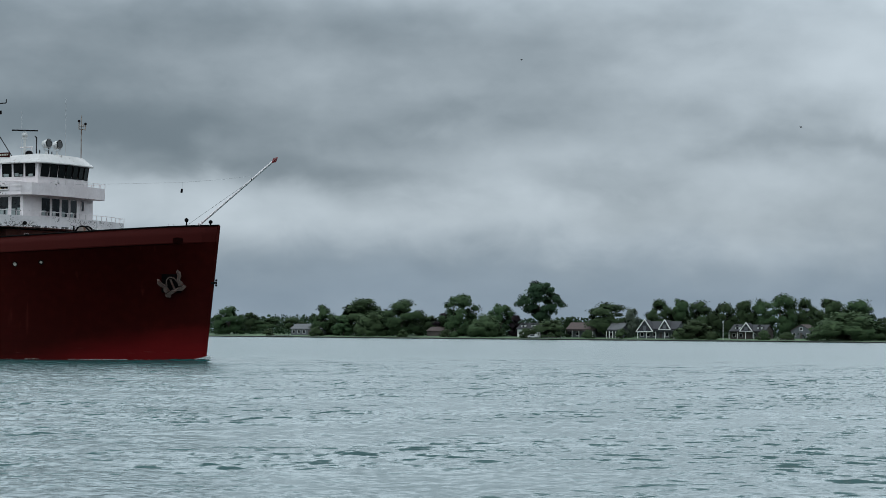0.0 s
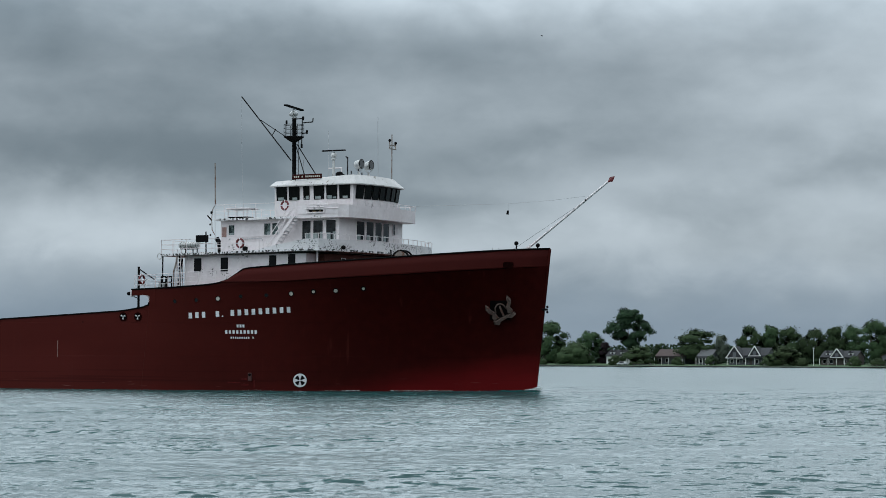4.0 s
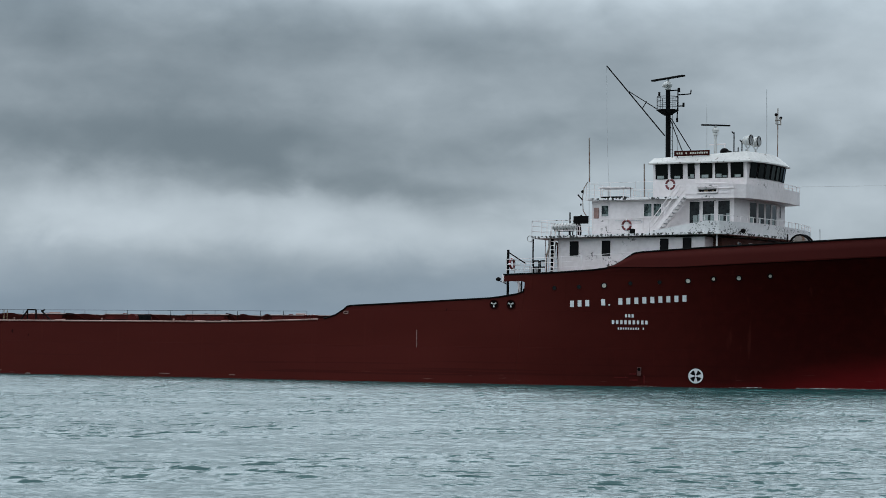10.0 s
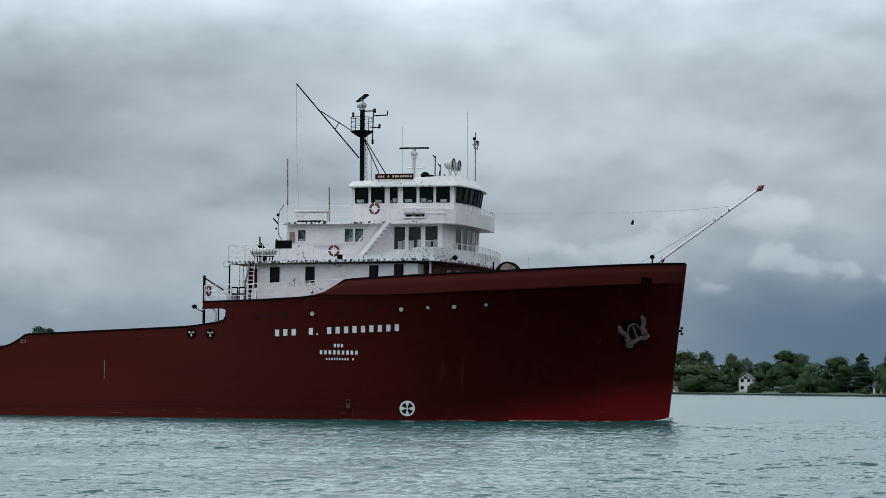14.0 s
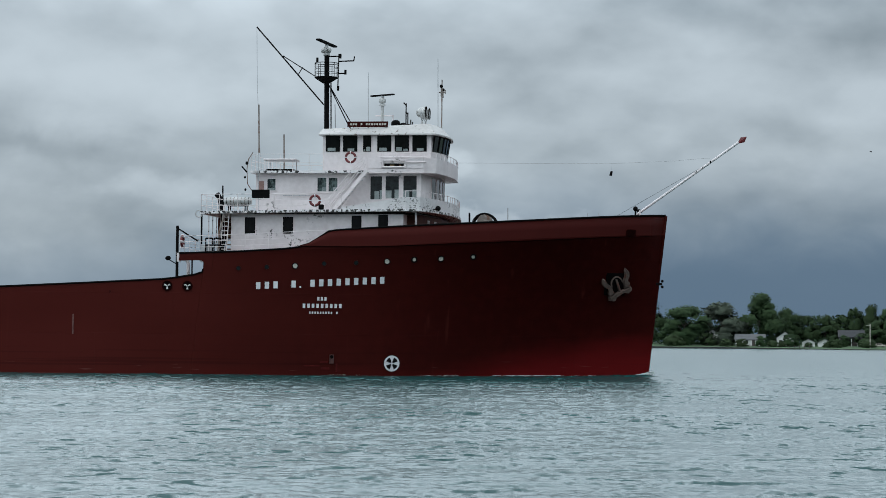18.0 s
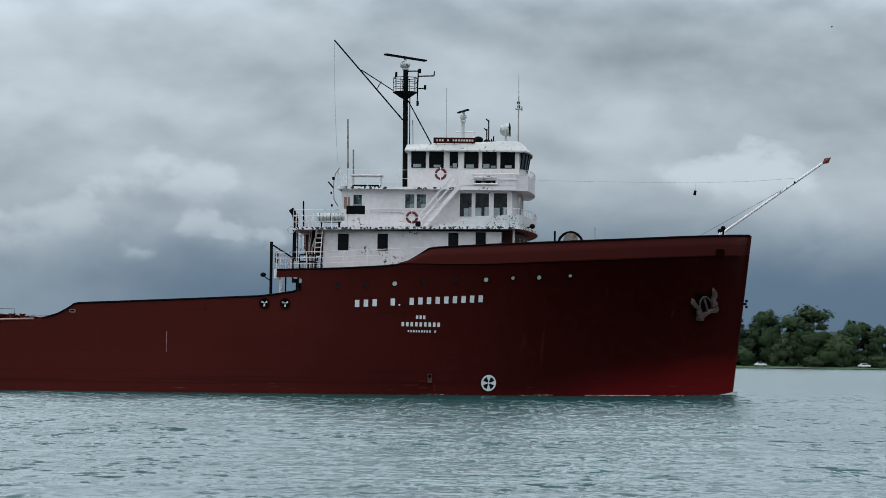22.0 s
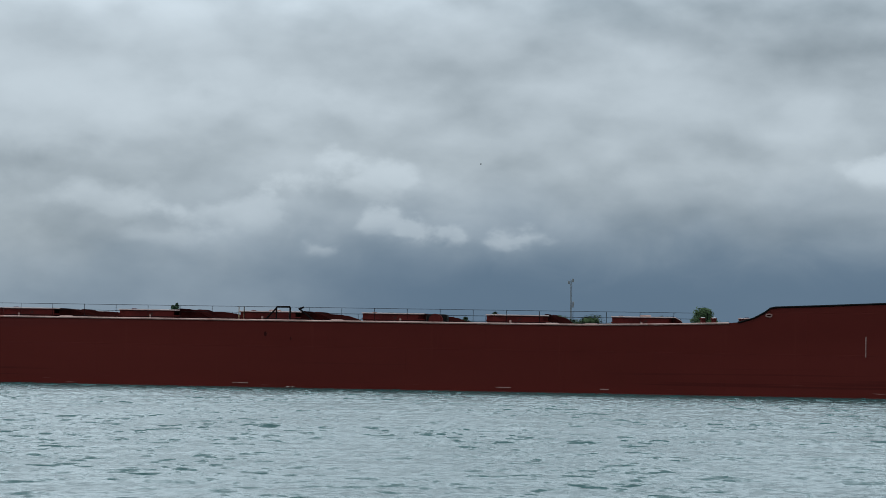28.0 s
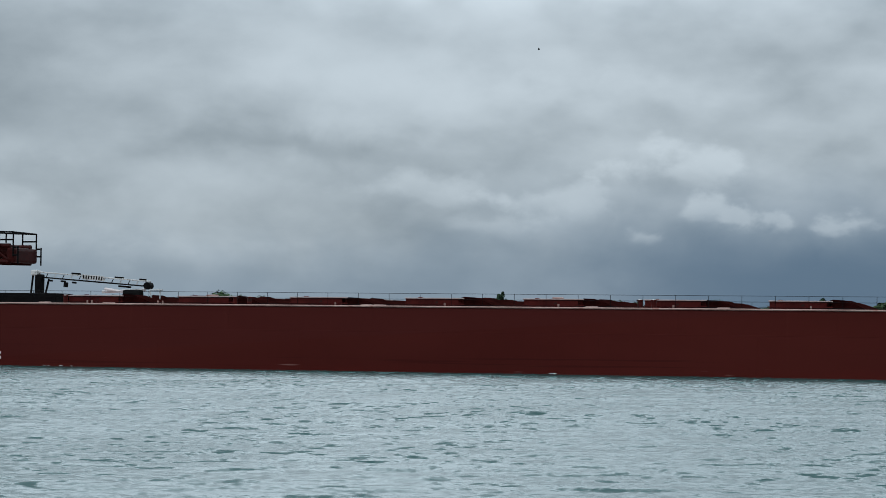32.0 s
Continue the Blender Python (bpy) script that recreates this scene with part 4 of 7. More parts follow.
def deckhouse():
    # lowest tier, its wide roof deck, and the recess under the forward overhang
    tier("lower_cabin", front_plan(-24.3, -14.0, 7.6, 0.05, 5), 6.55, 9.44, WHITE, "white lower deckhouse tier, paint flaking")
    tier("cabin_front", front_plan(-15.2, -13.4, 6.3, 0.8, 9), 6.55, 9.45, BROWN, "dark red-brown recessed front wall")
    deck = front_plan(-26.05, -12.9, 8.15, 0.9, 11, 0.8)
    rise = lambda x, y: 9.42 + 0.2 * max(0.0, (x + 24) / 12)
    rise2 = lambda x, y: rise(x, y) + 0.15
    tier("boat_deck", deck, rise, rise2, EDGE, "white deck edge with flaking paint")
    # solid bulwark round the forward half of the boat deck
    bul = [(x, y) for x, y in front_plan(-17.6, -13.0, 8.05, 0.9, 11, 0.8)]
    bm = bmesh.new()
    for (xa, ya), (xb, yb) in zip(bul, bul[1:]):
        m, w = wall_frame((xa, ya), (xb, yb), rise2(xa, 0) - 0.02)
        ha = 0.15 + 0.55 * min(1.0, max(0.0, (xa + 17.6) / 0.9))
        hb = 0.15 + 0.55 * min(1.0, max(0.0, (xb + 17.6) / 0.9))
        za, zb = rise2(xa, 0) - 0.02, rise2(xb, 0) - 0.02
        nrm = m.to_3x3() @ Vector((0, 1, 0))
        A, B = Vector((xa, ya, za)), Vector((xb, yb, zb))
        vs = [A, B, B + Vector((0, 0, hb)), A + Vector((0, 0, ha))]
        f = [bm.verts.new(v) for v in vs] + [bm.verts.new(v - nrm * 0.05) for v in vs]
        for q in ((0, 1, 2, 3), (7, 6, 5, 4), (3, 2, 6, 7), (0, 3, 7, 4), (1, 5, 6, 2)):
            bm.faces.new([f[i] for i in q])
    bmesh.ops.remove_doubles(bm, verts=bm.verts[:], dist=0.03)
    part("boat_deck_bulwark", bm, PEELING, ship, "white bulwark with peeling paint")
    railing([(x, y, rise2(x, y) + 0.68) for x, y in bul[1:-1]], 0.36, 1, 0.9)
    for side in (-1, 1):
        railing([(-26.0, side * 8.08, 9.57), (-20.5, side * 8.08, 9.6), (-17.6, side * 8.08, 9.66)], 1.0, 3, 1.2)
        # stanchions under the aft overhang
        for x, y, r in ((-26.0, 7.9, 0.05), (-24.89, 7.34, 0.10)):
            part("stanchion", tubes([((x, side * y, 6.6), (x, side * y, 9.45))], r, 10), BLACK, ship, "dark deck stanchion")
    railing([(-26.0, -8.08, 9.57), (-26.0, 8.08, 9.57)], 1.0, 3, 1.3)
    # dark cabin windows on the lower tier
    for a, b, z0, z1 in ((-23.42, -22.89, 8.33, 9.2), (-21.12, -20.61, 8.35, 9.22), (-17.02, -16.53, 8.42, 9.3), (-15.44, -14.95, 8.46, 9.36)):
        window((a - 0.04, -7.6), (b + 0.05, -7.6), z0 - 0.06, z1 + 0.04, label="dark cabin window with a black rim", frame_mat=BLACK, pane_mat=CABINPANE, sill=0.05)
        window((b, 7.6), (a, 7.6), z0, z1, label="dark cabin window")
    for y in (-4.5, -3.2, -1.2, 1.2, 3.2, 4.5):
        x = -13.4 + 0.8 * (1 - (y / 6.3) ** 2)
        window((x + 0.02, y - 0.25), (x + 0.02, y + 0.25), 8.5, 9.2, label="dark cabin window")
    for x, y in ((-13.3, -7.3), (-13.3, 7.3)):
        part("stanchion", tubes([((x, y, 6.6), (x, y, 9.6))], 0.06), WHITE, ship)
    # second tier
    tier("upper_cabin", front_plan(-23.6, -13.5, 4.24, 0.55, 9), 9.55, 12.08, WHITE, "white upper deckhouse tier")
    tier("bridge_deck", front_plan(-23.85, -13.3, 4.75, 0.75, 11, 0.5), 12.06, 12.2, EDGE, "white bridge deck edge with flaking paint")
    for a, b, z0, z1, sort in ((-22.94, -22.34, 10.98, 11.78, 1), (-19.86, -19.22, 10.93, 11.84, 2), (-19.18, -18.54, 10.93, 11.84, 2), (-16.62, -15.82, 10.45, 11.93, 0), (-15.70, -14.80, 10.5, 11.94, 0), (-14.62, -13.72, 10.5, 11.95, 0)):
        gear = (((0.35, 0.75, 0.36), (0.80, 1.0, 0.40)), ((0.1, 0.9, 0.2),), ((0.5, 1.0, 0.3),))[sort] if sort or a < -16 else ((0.0, 0.45, 0.36), (0.68, 1.0, 0.40))
        window((a, -4.24), (b, -4.24), z0, z1, label="large dark saloon window" if not sort else "cabin window with drawn curtains", gear=gear, pane_mat=CURTAIN if sort else SALOON, sill=0.05)
        window((b, 4.24), (a, 4.24), z0, z1, label="large dark saloon window")
    for y, w, z0 in ((-2.15, 0.46, 10.55), (-1.08, 0.46, 10.55), (0.0, 0.46, 10.55), (1.08, 0.46, 10.55), (2.4, 0.2, 11.1)):
        xx = lambda v: -13.5 + 0.55 * (1 - (v / 4.24) ** 2) + 0.02
        window((xx(y - w), y - w), (xx(y + w), y + w), z0, 11.9, label="large dark saloon window", pane_mat=SALOON, gear=((0.1, 0.5, 0.3),) if w > 0.3 else ())
    # bridge wings with a solid bulwark
    wing = front_plan(-16.6, -12.55, 4.85, 0.35, 11, 0.7)
    bm = bmesh.new()
    prism(bm, wing, 12.04, 12.32)
    part("bridge_wing", bm, WHITE, ship, "white bridge wing")
    bm = bmesh.new()
    for (xa, ya), (xb, yb) in zip(wing, wing[1:]):
        m, w = wall_frame((xa, ya), (xb, yb), 12.3)
        box(bm, 0, w, -0.05, 0.0, 0, 0.62, m)
    bmesh.ops.remove_doubles(bm, verts=bm.verts[:], dist=0.03)
    part("bridge_bulwark", bm, WHITE, ship, "white bridge bulwark")
    railing([(x, y, 12.92) for x, y in wing], 0.34, 1, 0.9)
    slot = part("vent_slot", tubes([((-15.75, -4.9, 12.40), (-14.35, -4.9, 12.40)), ((-15.75, -4.9, 12.78), (-14.35, -4.9, 12.78)), ((-15.75, -4.9, 12.40), (-15.75, -4.9, 12.78)), ((-14.35, -4.9, 12.40), (-14.35, -4.9, 12.78))], 0.05, 6), WHITE, ship, "white-framed slot in the bridge bulwark")
    part("opening", beveled(-15.64, -14.46, -4.88, -4.83, 12.44, 12.60, 0.02), SHADEHOLE, slot)
    for x, w in ((-15.3, 0.28), (-14.75, 0.12)):
        part("stowed_roll", beveled(x, x + w, -4.90, -4.86, 12.46, 12.53, 0.02), YELLOW, slot, "ochre roll in the slot")
    for z in (12.68, 13.0):
        part("handrail", tubes([((-15.9, -4.92, z), (-13.1, -4.92, z))], 0.03), WHITE, ship)
    for side in (-1, 1):
        railing([(-23.8, side * 4.7, 12.2), (-16.7, side * 4.7, 12.2)], 1.0, 2, 1.8, 0.012)
    railing([(-23.8, -4.7, 12.2), (-23.8, 4.7, 12.2)], 1.0, 3, 1.2, 0.014)
    # wheelhouse with outward-leaning windows
    body = front_plan(-19.75, -13.12, 3.06, 0.45, 9)
    tier("wheelhouse", body, 12.2, 14.48, WHITE, "white wheelhouse")
    for a, b in ((-19.56, -18.69), (-18.49, -17.62), (-17.26, -16.77), (-16.39, -15.54), (-15.32, -14.45), (-14.24, -13.37)):
        window((a, -3.06), (b, -3.06), 13.46, 14.44, lean=4, label="dark wheelhouse window with a black rim", frame_mat=BLACK, pane_mat=CABINPANE, gear=LEDGES[round(-a) % 4])
        window((b, 3.06), (a, 3.06), 13.46, 14.42, lean=4, label="dark wheelhouse window")
    edge = [p for p in body[1:-1]]
    n = 7
    for i in range(n):
        y0, y1 = -2.9 + i * 5.8 / n + 0.06, -2.9 + (i + 1) * 5.8 / n - 0.06
        fx = lambda v: -13.12 + 0.45 * (1 - (v / 3.06) ** 2)
        window((fx(y0), y0), (fx(y1), y1), 13.46, 14.42, lean=9, out=0.01, frame_mat=BLACK, pane_mat=CABINPANE, label="dark forward wheelhouse window")
    # roof with a shallow crown and overhanging eave
    eave = front_plan(-19.95, -12.75, 3.4, 0.4, 13, 0.2)
    crown = [(-19.85 + (x + 19.95) * 0.905, y * 0.82) for x, y in eave]
    bm = bmesh.new()
    lo = [bm.verts.new((x, y, 14.44)) for x, y in eave]
    ed = [bm.verts.new((x, y, 14.52)) for x, y in eave]
    cr = [bm.verts.new((x, y, 14.86 + 0.045 * (x + 20))) for x, y in crown]
    k = len(eave)
    bm.faces.new(lo[::-1])
    bm.faces.new(cr)
    for i in range(k):
        j = (i + 1) % k
        bm.faces.new((lo[i], lo[j], ed[j], ed[i]))
        bm.faces.new((ed[i], ed[j], cr[j], cr[i]))
    part("wheelhouse_roof", bm, ROOFCREAM, ship, "off-white wheelhouse roof")
    # stair from the boat deck to the bridge deck
    for dy in (-0.32, 0.32):
        bm = bmesh.new()
        y = -5.0 + dy
        v = [(-18.9, 9.62), (-18.6, 9.62), (-16.45, 12.2), (-16.75, 12.2)]
        a = [bm.verts.new((x, y - 0.02, z)) for x, z in v]
        b = [bm.verts.new((x, y + 0.02, z)) for x, z in v]
        bm.faces.new(a)
        bm.faces.new(b[::-1])
        for i in range(4):
            bm.faces.new((a[i], b[i], b[(i + 1) % 4], a[(i + 1) % 4]))
        part("stair_string", bm, WHITE, ship, "white stair string")
        part("stair_handrail", tubes([((-18.95, y, 10.45), (-16.9, y, 12.95)), ((-18.75, y, 9.9), (-18.95, y, 10.45)), ((-17.8, y, 11.0), (-17.95, y, 11.65)), ((-16.7, y, 12.3), (-16.9, y, 12.95)), ((-18.85, y, 10.1), (-16.8, y, 12.6))], 0.03, 6), WHITE, ship)
    for i in range(11):
        f = (i + 0.5) / 11
        bm = bmesh.new()
        box(bm, -18.85 + 2.15 * f, -18.62 + 2.15 * f, -5.3, -4.7, 9.66 + 2.5 * f, 9.69 + 2.5 * f)
        part("stair_tread", bm, GREY, ship)
    lifebuoy((-17.7, -4.80, 12.98))
    lifebuoy((-19.15, -8.16, 10.2))
    lifebuoy((-26.8, -9.25, 7.75), 90)
    # wall rails, a deck lump and the rail along the rising bulwark
    for z, x0, x1 in ((10.72, -21.9, -20.0), (10.9, -21.9, -17.6)):
        part("handrail", tubes([((x0, -4.32, z), (x1, -4.32, z))], 0.022, 6), WHITE if z > 10.8 else GREY, ship)
    part("deck_vent", beveled(-18.95, -18.65, -8.2, -7.9, 9.66, 9.98, 0.08), BLACK, ship, "small black deck vent")
    part("railing", tubes([((-20.2, -9.55, 8.3), (-18.0, -9.25, 8.42))], 0.018, 6), WHITE, ship, "white pipe railing")
    # cabin door outlines
    for x, z0, hw in ((-20.6, 9.62, 4.24),):
        bm = bmesh.new()
        box(bm, x, x + 0.75, -hw - 0.02, -hw + 0.02, z0, z0 + 1.95)
        d = part("cabin_door", bm, WHITE, ship, "white steel cabin door")
        bm = bmesh.new()
        box(bm, x + 0.62, x + 0.68, -hw - 0.07, -hw - 0.02, z0 + 0.95, z0 + 1.05)
        part("handle", bm, GREY, d)
    part("notice_board", beveled(-23.45, -23.1, -4.3, -4.24, 10.9, 11.6, 0.01), CREAM, ship, "small faded notice board")


deckhouse()


def deckhouse_fittings():
    # raft canister on its rack, black screen on the rail, exhaust and ladder aft
    bm = bmesh.new()
    tube(bm, (-24.7, -7.6, 10.2), (-23.1, -7.6, 10.2), 0.21, 14)
    raft = smooth(part("raft_canister", bm, PALEWHITE, ship, "white life raft canister on a dark rack"))
    for i in range(7):
        bm = bmesh.new()
        torus(bm, Matrix.Translation((-24.55 + i * 0.22, -7.6, 10.2)) @ Matrix.Rotation(radians(90), 4, "Y"), 0.212, 0.018, 16, 5)
        part("strap", bm, STEEL if i % 3 else BLACK, raft)
    part("raft_rack", tubes([((-24.5, -7.85, 9.93), (-23.3, -7.85, 9.93)), ((-24.5, -7.35, 9.93), (-23.3, -7.35, 9.93)), ((-24.4, -7.85, 9.6), (-24.4, -7.85, 9.93)), ((-23.4, -7.85, 9.6), (-23.4, -7.85, 9.93)), ((-24.4, -7.35, 9.6), (-24.4, -7.35, 9.93)), ((-23.4, -7.35, 9.6), (-23.4, -7.35, 9.93))], 0.04, 6), BLACK, ship, "dark raft rack")
    part("exhaust_pipe", chain([(-26.82, 0.13, 6.6), (-26.8, 0.13, 9.6), (-26.79, 0.13, 10.35), (-26.87, 0.13, 10.78), (-27.1, 0.13, 11.1)], 0.175, 12), BLACK, ship, "black swan-necked exhaust pipe")
    part("pipe_brace", tubes([((-26.8, 0.13, 9.5), (-26.0, 0.13, 9.5))], 0.04, 6), GREY, ship)
    part("vest_locker", beveled(-25.7, -24.6, -5.2, -4.2, 8.1, 9.3, 0.04), BROWN, ship, "red-brown locker under the deck")
    part("dark_screen", beveled(-22.94, -21.87, -8.18, -8.12, 10.34, 10.84, 0.02), BLACK, ship, "black panel hung on the rail")
    lad = part("aft_ladder", tubes([((-25.12, -5.5, 7.0), (-24.98, -5.5, 9.5)), ((-24.46, -5.5, 7.0), (-24.32, -5.5, 9.5))], 0.05, 6), YELLOW, ship, "steep ochre ladder with worn treads")
    for i in range(9):
        o = 0.14 * i / 9
        part("rung", beveled(-25.1 + o, -24.46 + o, -5.6, -5.4, 7.12 + i * 0.27, 7.20 + i * 0.27, 0.015), RUSTY if i % 2 else YELLOW, lad)
    part("ladder_rail", chain([(-25.35, -5.75, 7.0), (-25.35, -5.75, 8.0), (-25.15, -5.75, 9.6), (-25.1, -5.75, 10.5)], 0.03, 6), WHITE, ship, "white ladder handrail")
    # white ladder up to the boat deck, bent pipe and an empty rack beside it
    lad = part("deck_ladder", tubes([((-24.86, -8.0, 6.6), (-24.66, -8.0, 9.9)), ((-24.50, -8.0, 6.6), (-24.30, -8.0, 9.9))], 0.03, 6), WHITE, ship, "white ladder to the boat deck")
    for i in range(11):
        o = 0.2 * (0.2 + i * 0.27) / 3.3
        part("rung", tubes([((-24.86 + o, -8.0, 6.8 + i * 0.27), (-24.50 + o, -8.0, 6.8 + i * 0.27))], 0.024, 6), WHITE, lad)
    part("bent_pipe", chain([(-24.95, -8.05, 6.6), (-24.92, -8.05, 8.3), (-24.7, -8.05, 9.0), (-24.66, -8.05, 9.4)], 0.06, 8), STEEL, ship, "grey bent vent pipe")
    for x in (-25.55, -25.05):
        part("hose_rack", tubes([((x, -8.66, 7.0), (x, -8.66, 7.95)), ((x + 0.4, -8.66, 7.0), (x + 0.4, -8.66, 7.95)), ((x, -8.66, 7.95), (x + 0.4, -8.66, 7.95)), ((x, -8.66, 7.55), (x + 0.4, -8.66, 7.55)), ((x, -8.66, 7.15), (x + 0.4, -8.66, 7.15))], 0.045, 6), BLACK, ship, "black steel rack by the rail")
    part("stair_stringer", tubes([((-24.8, -7.9, 6.6), (-24.38, -7.75, 9.2))], 0.05, 6), BLACK, ship, "black diagonal brace by the ladder")
    bm = bmesh.new()
    torus(bm, Matrix.Translation((-26.12, -8.12, 9.42)) @ Matrix.Rotation(radians(90), 4, "X"), 0.2, 0.03, 16, 6)
    part("hung_hose", bm, PALEWHITE, ship, "pale coiled hose hung on the deck edge")
    part("winch_box", beveled(-25.9, -25.4, -8.6, -8.0, 6.56, 7.6, 0.05), GREY, ship, "grey machinery box")
    # rails round the aft end of the forecastle
    railing([(-20.2, -9.55, 7.3), (-22.9, -9.9, 7.15), (-25.0, -10.1, 7.06), (-26.7, -10.2, 7.0), (-26.75, -9.0, 7.0), (-26.75, 9.0, 7.0)], 1.0, 3, 1.3)
    railing([(-26.75, 9.0, 7.0), (-26.7, 10.2, 7.0), (-22.9, 9.9, 7.15)], 1.0, 3, 1.3)
    part("corner_post", tubes([((-27.12, -9.2, 5.5), (-27.12, -9.2, 8.66))], 0.085, 10), BLACK, ship, "black corner post")
    part("davit_arm", tubes([((-27.1, -9.2, 8.5), (-25.9, -9.0, 7.75))], 0.045, 6), BLACK, ship, "black davit arm")
    bm = bmesh.new()
    ball(bm, (-27.5, -9.8, 6.74), 0.17, 0.8, 5)
    tube(bm, (-27.5, -9.8, 6.68), (-27.12, -9.2, 6.4), 0.03, 6)
    part("floodlight", bm, BLACK, ship, "black floodlight by the post")
    for x in (-26.32, -25.6):
        part("opening_bar", tubes([((x, -8.8, 3.6), (x, -8.8, 6.95))], 0.05, 6), BLACK, ship, "dark upright bar in the opening")
    for i in range(5):
        part("stanchion", tubes([((-26.0 + 0.24 * i, -6.2, 7.0), (-26.0 + 0.24 * i, -6.2, 9.45))], 0.03, 6), WHITE, ship, "thin white stanchion")
    # the machinery house is coloured near-black for the shade below deck
    part("machinery_house", beveled(-26.4, -24.25, -3.0, 5.0, 3.55, 6.5, 0.06), SHADEHOLE, ship, "machinery house under the forecastle, near-black in place of shade")
    # white cowl pipes at the break of the forecastle
    part("cowl_pipe", chain([(-26.6, -8.6, 5.6), (-26.6, -8.6, 6.5), (-26.7, -8.7, 6.7), (-26.9, -8.75, 6.72)], 0.1, 8), WHITE, ship, "white gooseneck pipe")
    # box on the upper cabin roof, whips and horn
    rack = part("raft_table", beveled(-23.15, -21.2, -4.3, -3.0, 12.86, 12.96, 0.03), WHITE, ship, "thin white slab on posts")
    for x, y in ((-23.0, -4.2), (-21.35, -4.2), (-23.0, -3.1), (-21.35, -3.1)):
        part("table_post", tubes([((x, y, 12.2), (x, y, 12.88))], 0.03, 6), WHITE, rack)
    part("rolled_net", beveled(-23.05, -21.3, -4.2, -3.4, 12.2, 12.34, 0.06), BLACK, ship, "dark rolled net under the slab")
    for x, y, z0, z1, r in ((-23.1, -5.6, 9.6, 13.2, 0.02), (-23.12, -5.6, 13.2, 16.1, 0.05), (-23.6, 3.7, 12.2, 15.1, 0.055), (-17.66, 0.8, 14.8, 18.7, 0.02), (-13.22, 0.4, 14.9, 19.5, 0.022), (-19.7, 0.6, 14.8, 16.7, 0.03), (-8.5, -2.0, 7.0, 10.1, 0.03), (-3.9, 0.6, 7.5, 9.95, 0.02), (-3.2, 0.2, 7.5, 9.9, 0.02)):
        part("whip_antenna", tubes([((x, y, z0), (x - 0.05, y, z1))], r, 6), STEEL if r > 0.04 else GREY, ship, "thin pale whip antenna")
    for p, q in (((-24.05, -4.75, 12.1), (-24.35, -4.85, 12.45)), ((-26.0, -2.7, 9.57), (-26.03, -2.7, 11.43))):
        part("flagstaff", tubes([(p, q)], 0.05, 6), BLACK, ship, "short dark staff")
    bm = bmesh.new()
    tube(bm, (-12.9, -5.4, 9.72), (-12.35, -5.6, 9.86), 0.035, 6)
    ball(bm, (-12.25, -5.62, 9.88), 0.17, 0.9, 5)
    part("corner_lamp", bm, BLACK, ship, "black lamp at the corner of the boat deck")
    # lamps, a bell and coiled gear at the aft corner of the bridge deck
    gear = part("aft_bracket", chain([(-23.75, -4.7, 11.0), (-24.0, -4.75, 11.4), (-24.05, -4.75, 12.3), (-23.95, -4.75, 12.9), (-23.7, -4.7, 13.3)], 0.03, 6), STEEL, ship, "grey pipe bracket hung with lamps")
    for x, z, r in ((-24.12, 11.05, 0.07), (-24.16, 11.8, 0.065), (-24.05, 12.65, 0.09)):
        bm = bmesh.new()
        ball(bm, (x, -4.78, z), r, 1.2, 5)
        part("lamp", bm, BLACK, gear, "small deck lamp")
    # board on the wheelhouse roof with plain bars
    b = part("name_board", beveled(-18.25, -15.75, -3.1, -3.02, 14.95, 15.29, 0.02), SIGNRED, ship, "dark red board with pale bars")
    for i in range(14):
        if i in (3, 5):
            continue
        bm = bmesh.new()
        box(bm, -18.08 + i * 0.162, -17.97 + i * 0.162, -3.112, -3.09, 15.06, 15.18)
        part("bar", bm, PALE, b)
    for x in (-18.1, -17, -15.9):
        part("board_foot", tubes([((x, -2.7, 14.7), (x, -3.0, 15.0))], 0.03, 6), BROWN, ship)
    # searchlights, dish and anemometer mast
    for x, y in ((-14.0, -0.95), (-14.0, 0.35)):
        st = part("searchlight_stand", tubes([((x, y, 14.85), (x, y, 15.5)), ((x - 0.3, y, 14.85), (x, y, 15.4)), ((x + 0.35, y, 14.85), (x, y, 15.45))], 0.055, 8), PALEWHITE, ship, "white searchlight stand")
        part("yoke", chain([(x, y - 0.36, 16.0), (x, y - 0.36, 15.65), (x, y, 15.5), (x, y + 0.36, 15.65), (x, y + 0.36, 16.0)], 0.035, 6), GREY, st)
        bm = bmesh.new()
        ball(bm, (x - 0.08, y, 16.0), 0.30, 1.0, 7)
        tube(bm, (x - 0.1, y, 16.0), (x + 0.24, y, 16.05), 0.31, 16, 0.33)
        lamp = smooth(part("searchlight", bm, PALEWHITE, ship, "weathered white drum searchlight with a dark lens"))
        bm = bmesh.new()
        tube(bm, (x + 0.235, y, 16.048), (x + 0.26, y, 16.052), 0.29, 16)
        part("lens", bm, PANE, lamp)
        bm = bmesh.new()
        torus(bm, Matrix.Translation((x + 0.24, y, 16.05)) @ Matrix.Rotation(radians(90), 4, "Y"), 0.33, 0.03, 16, 5)
        part("rim", bm, BLACK, lamp)
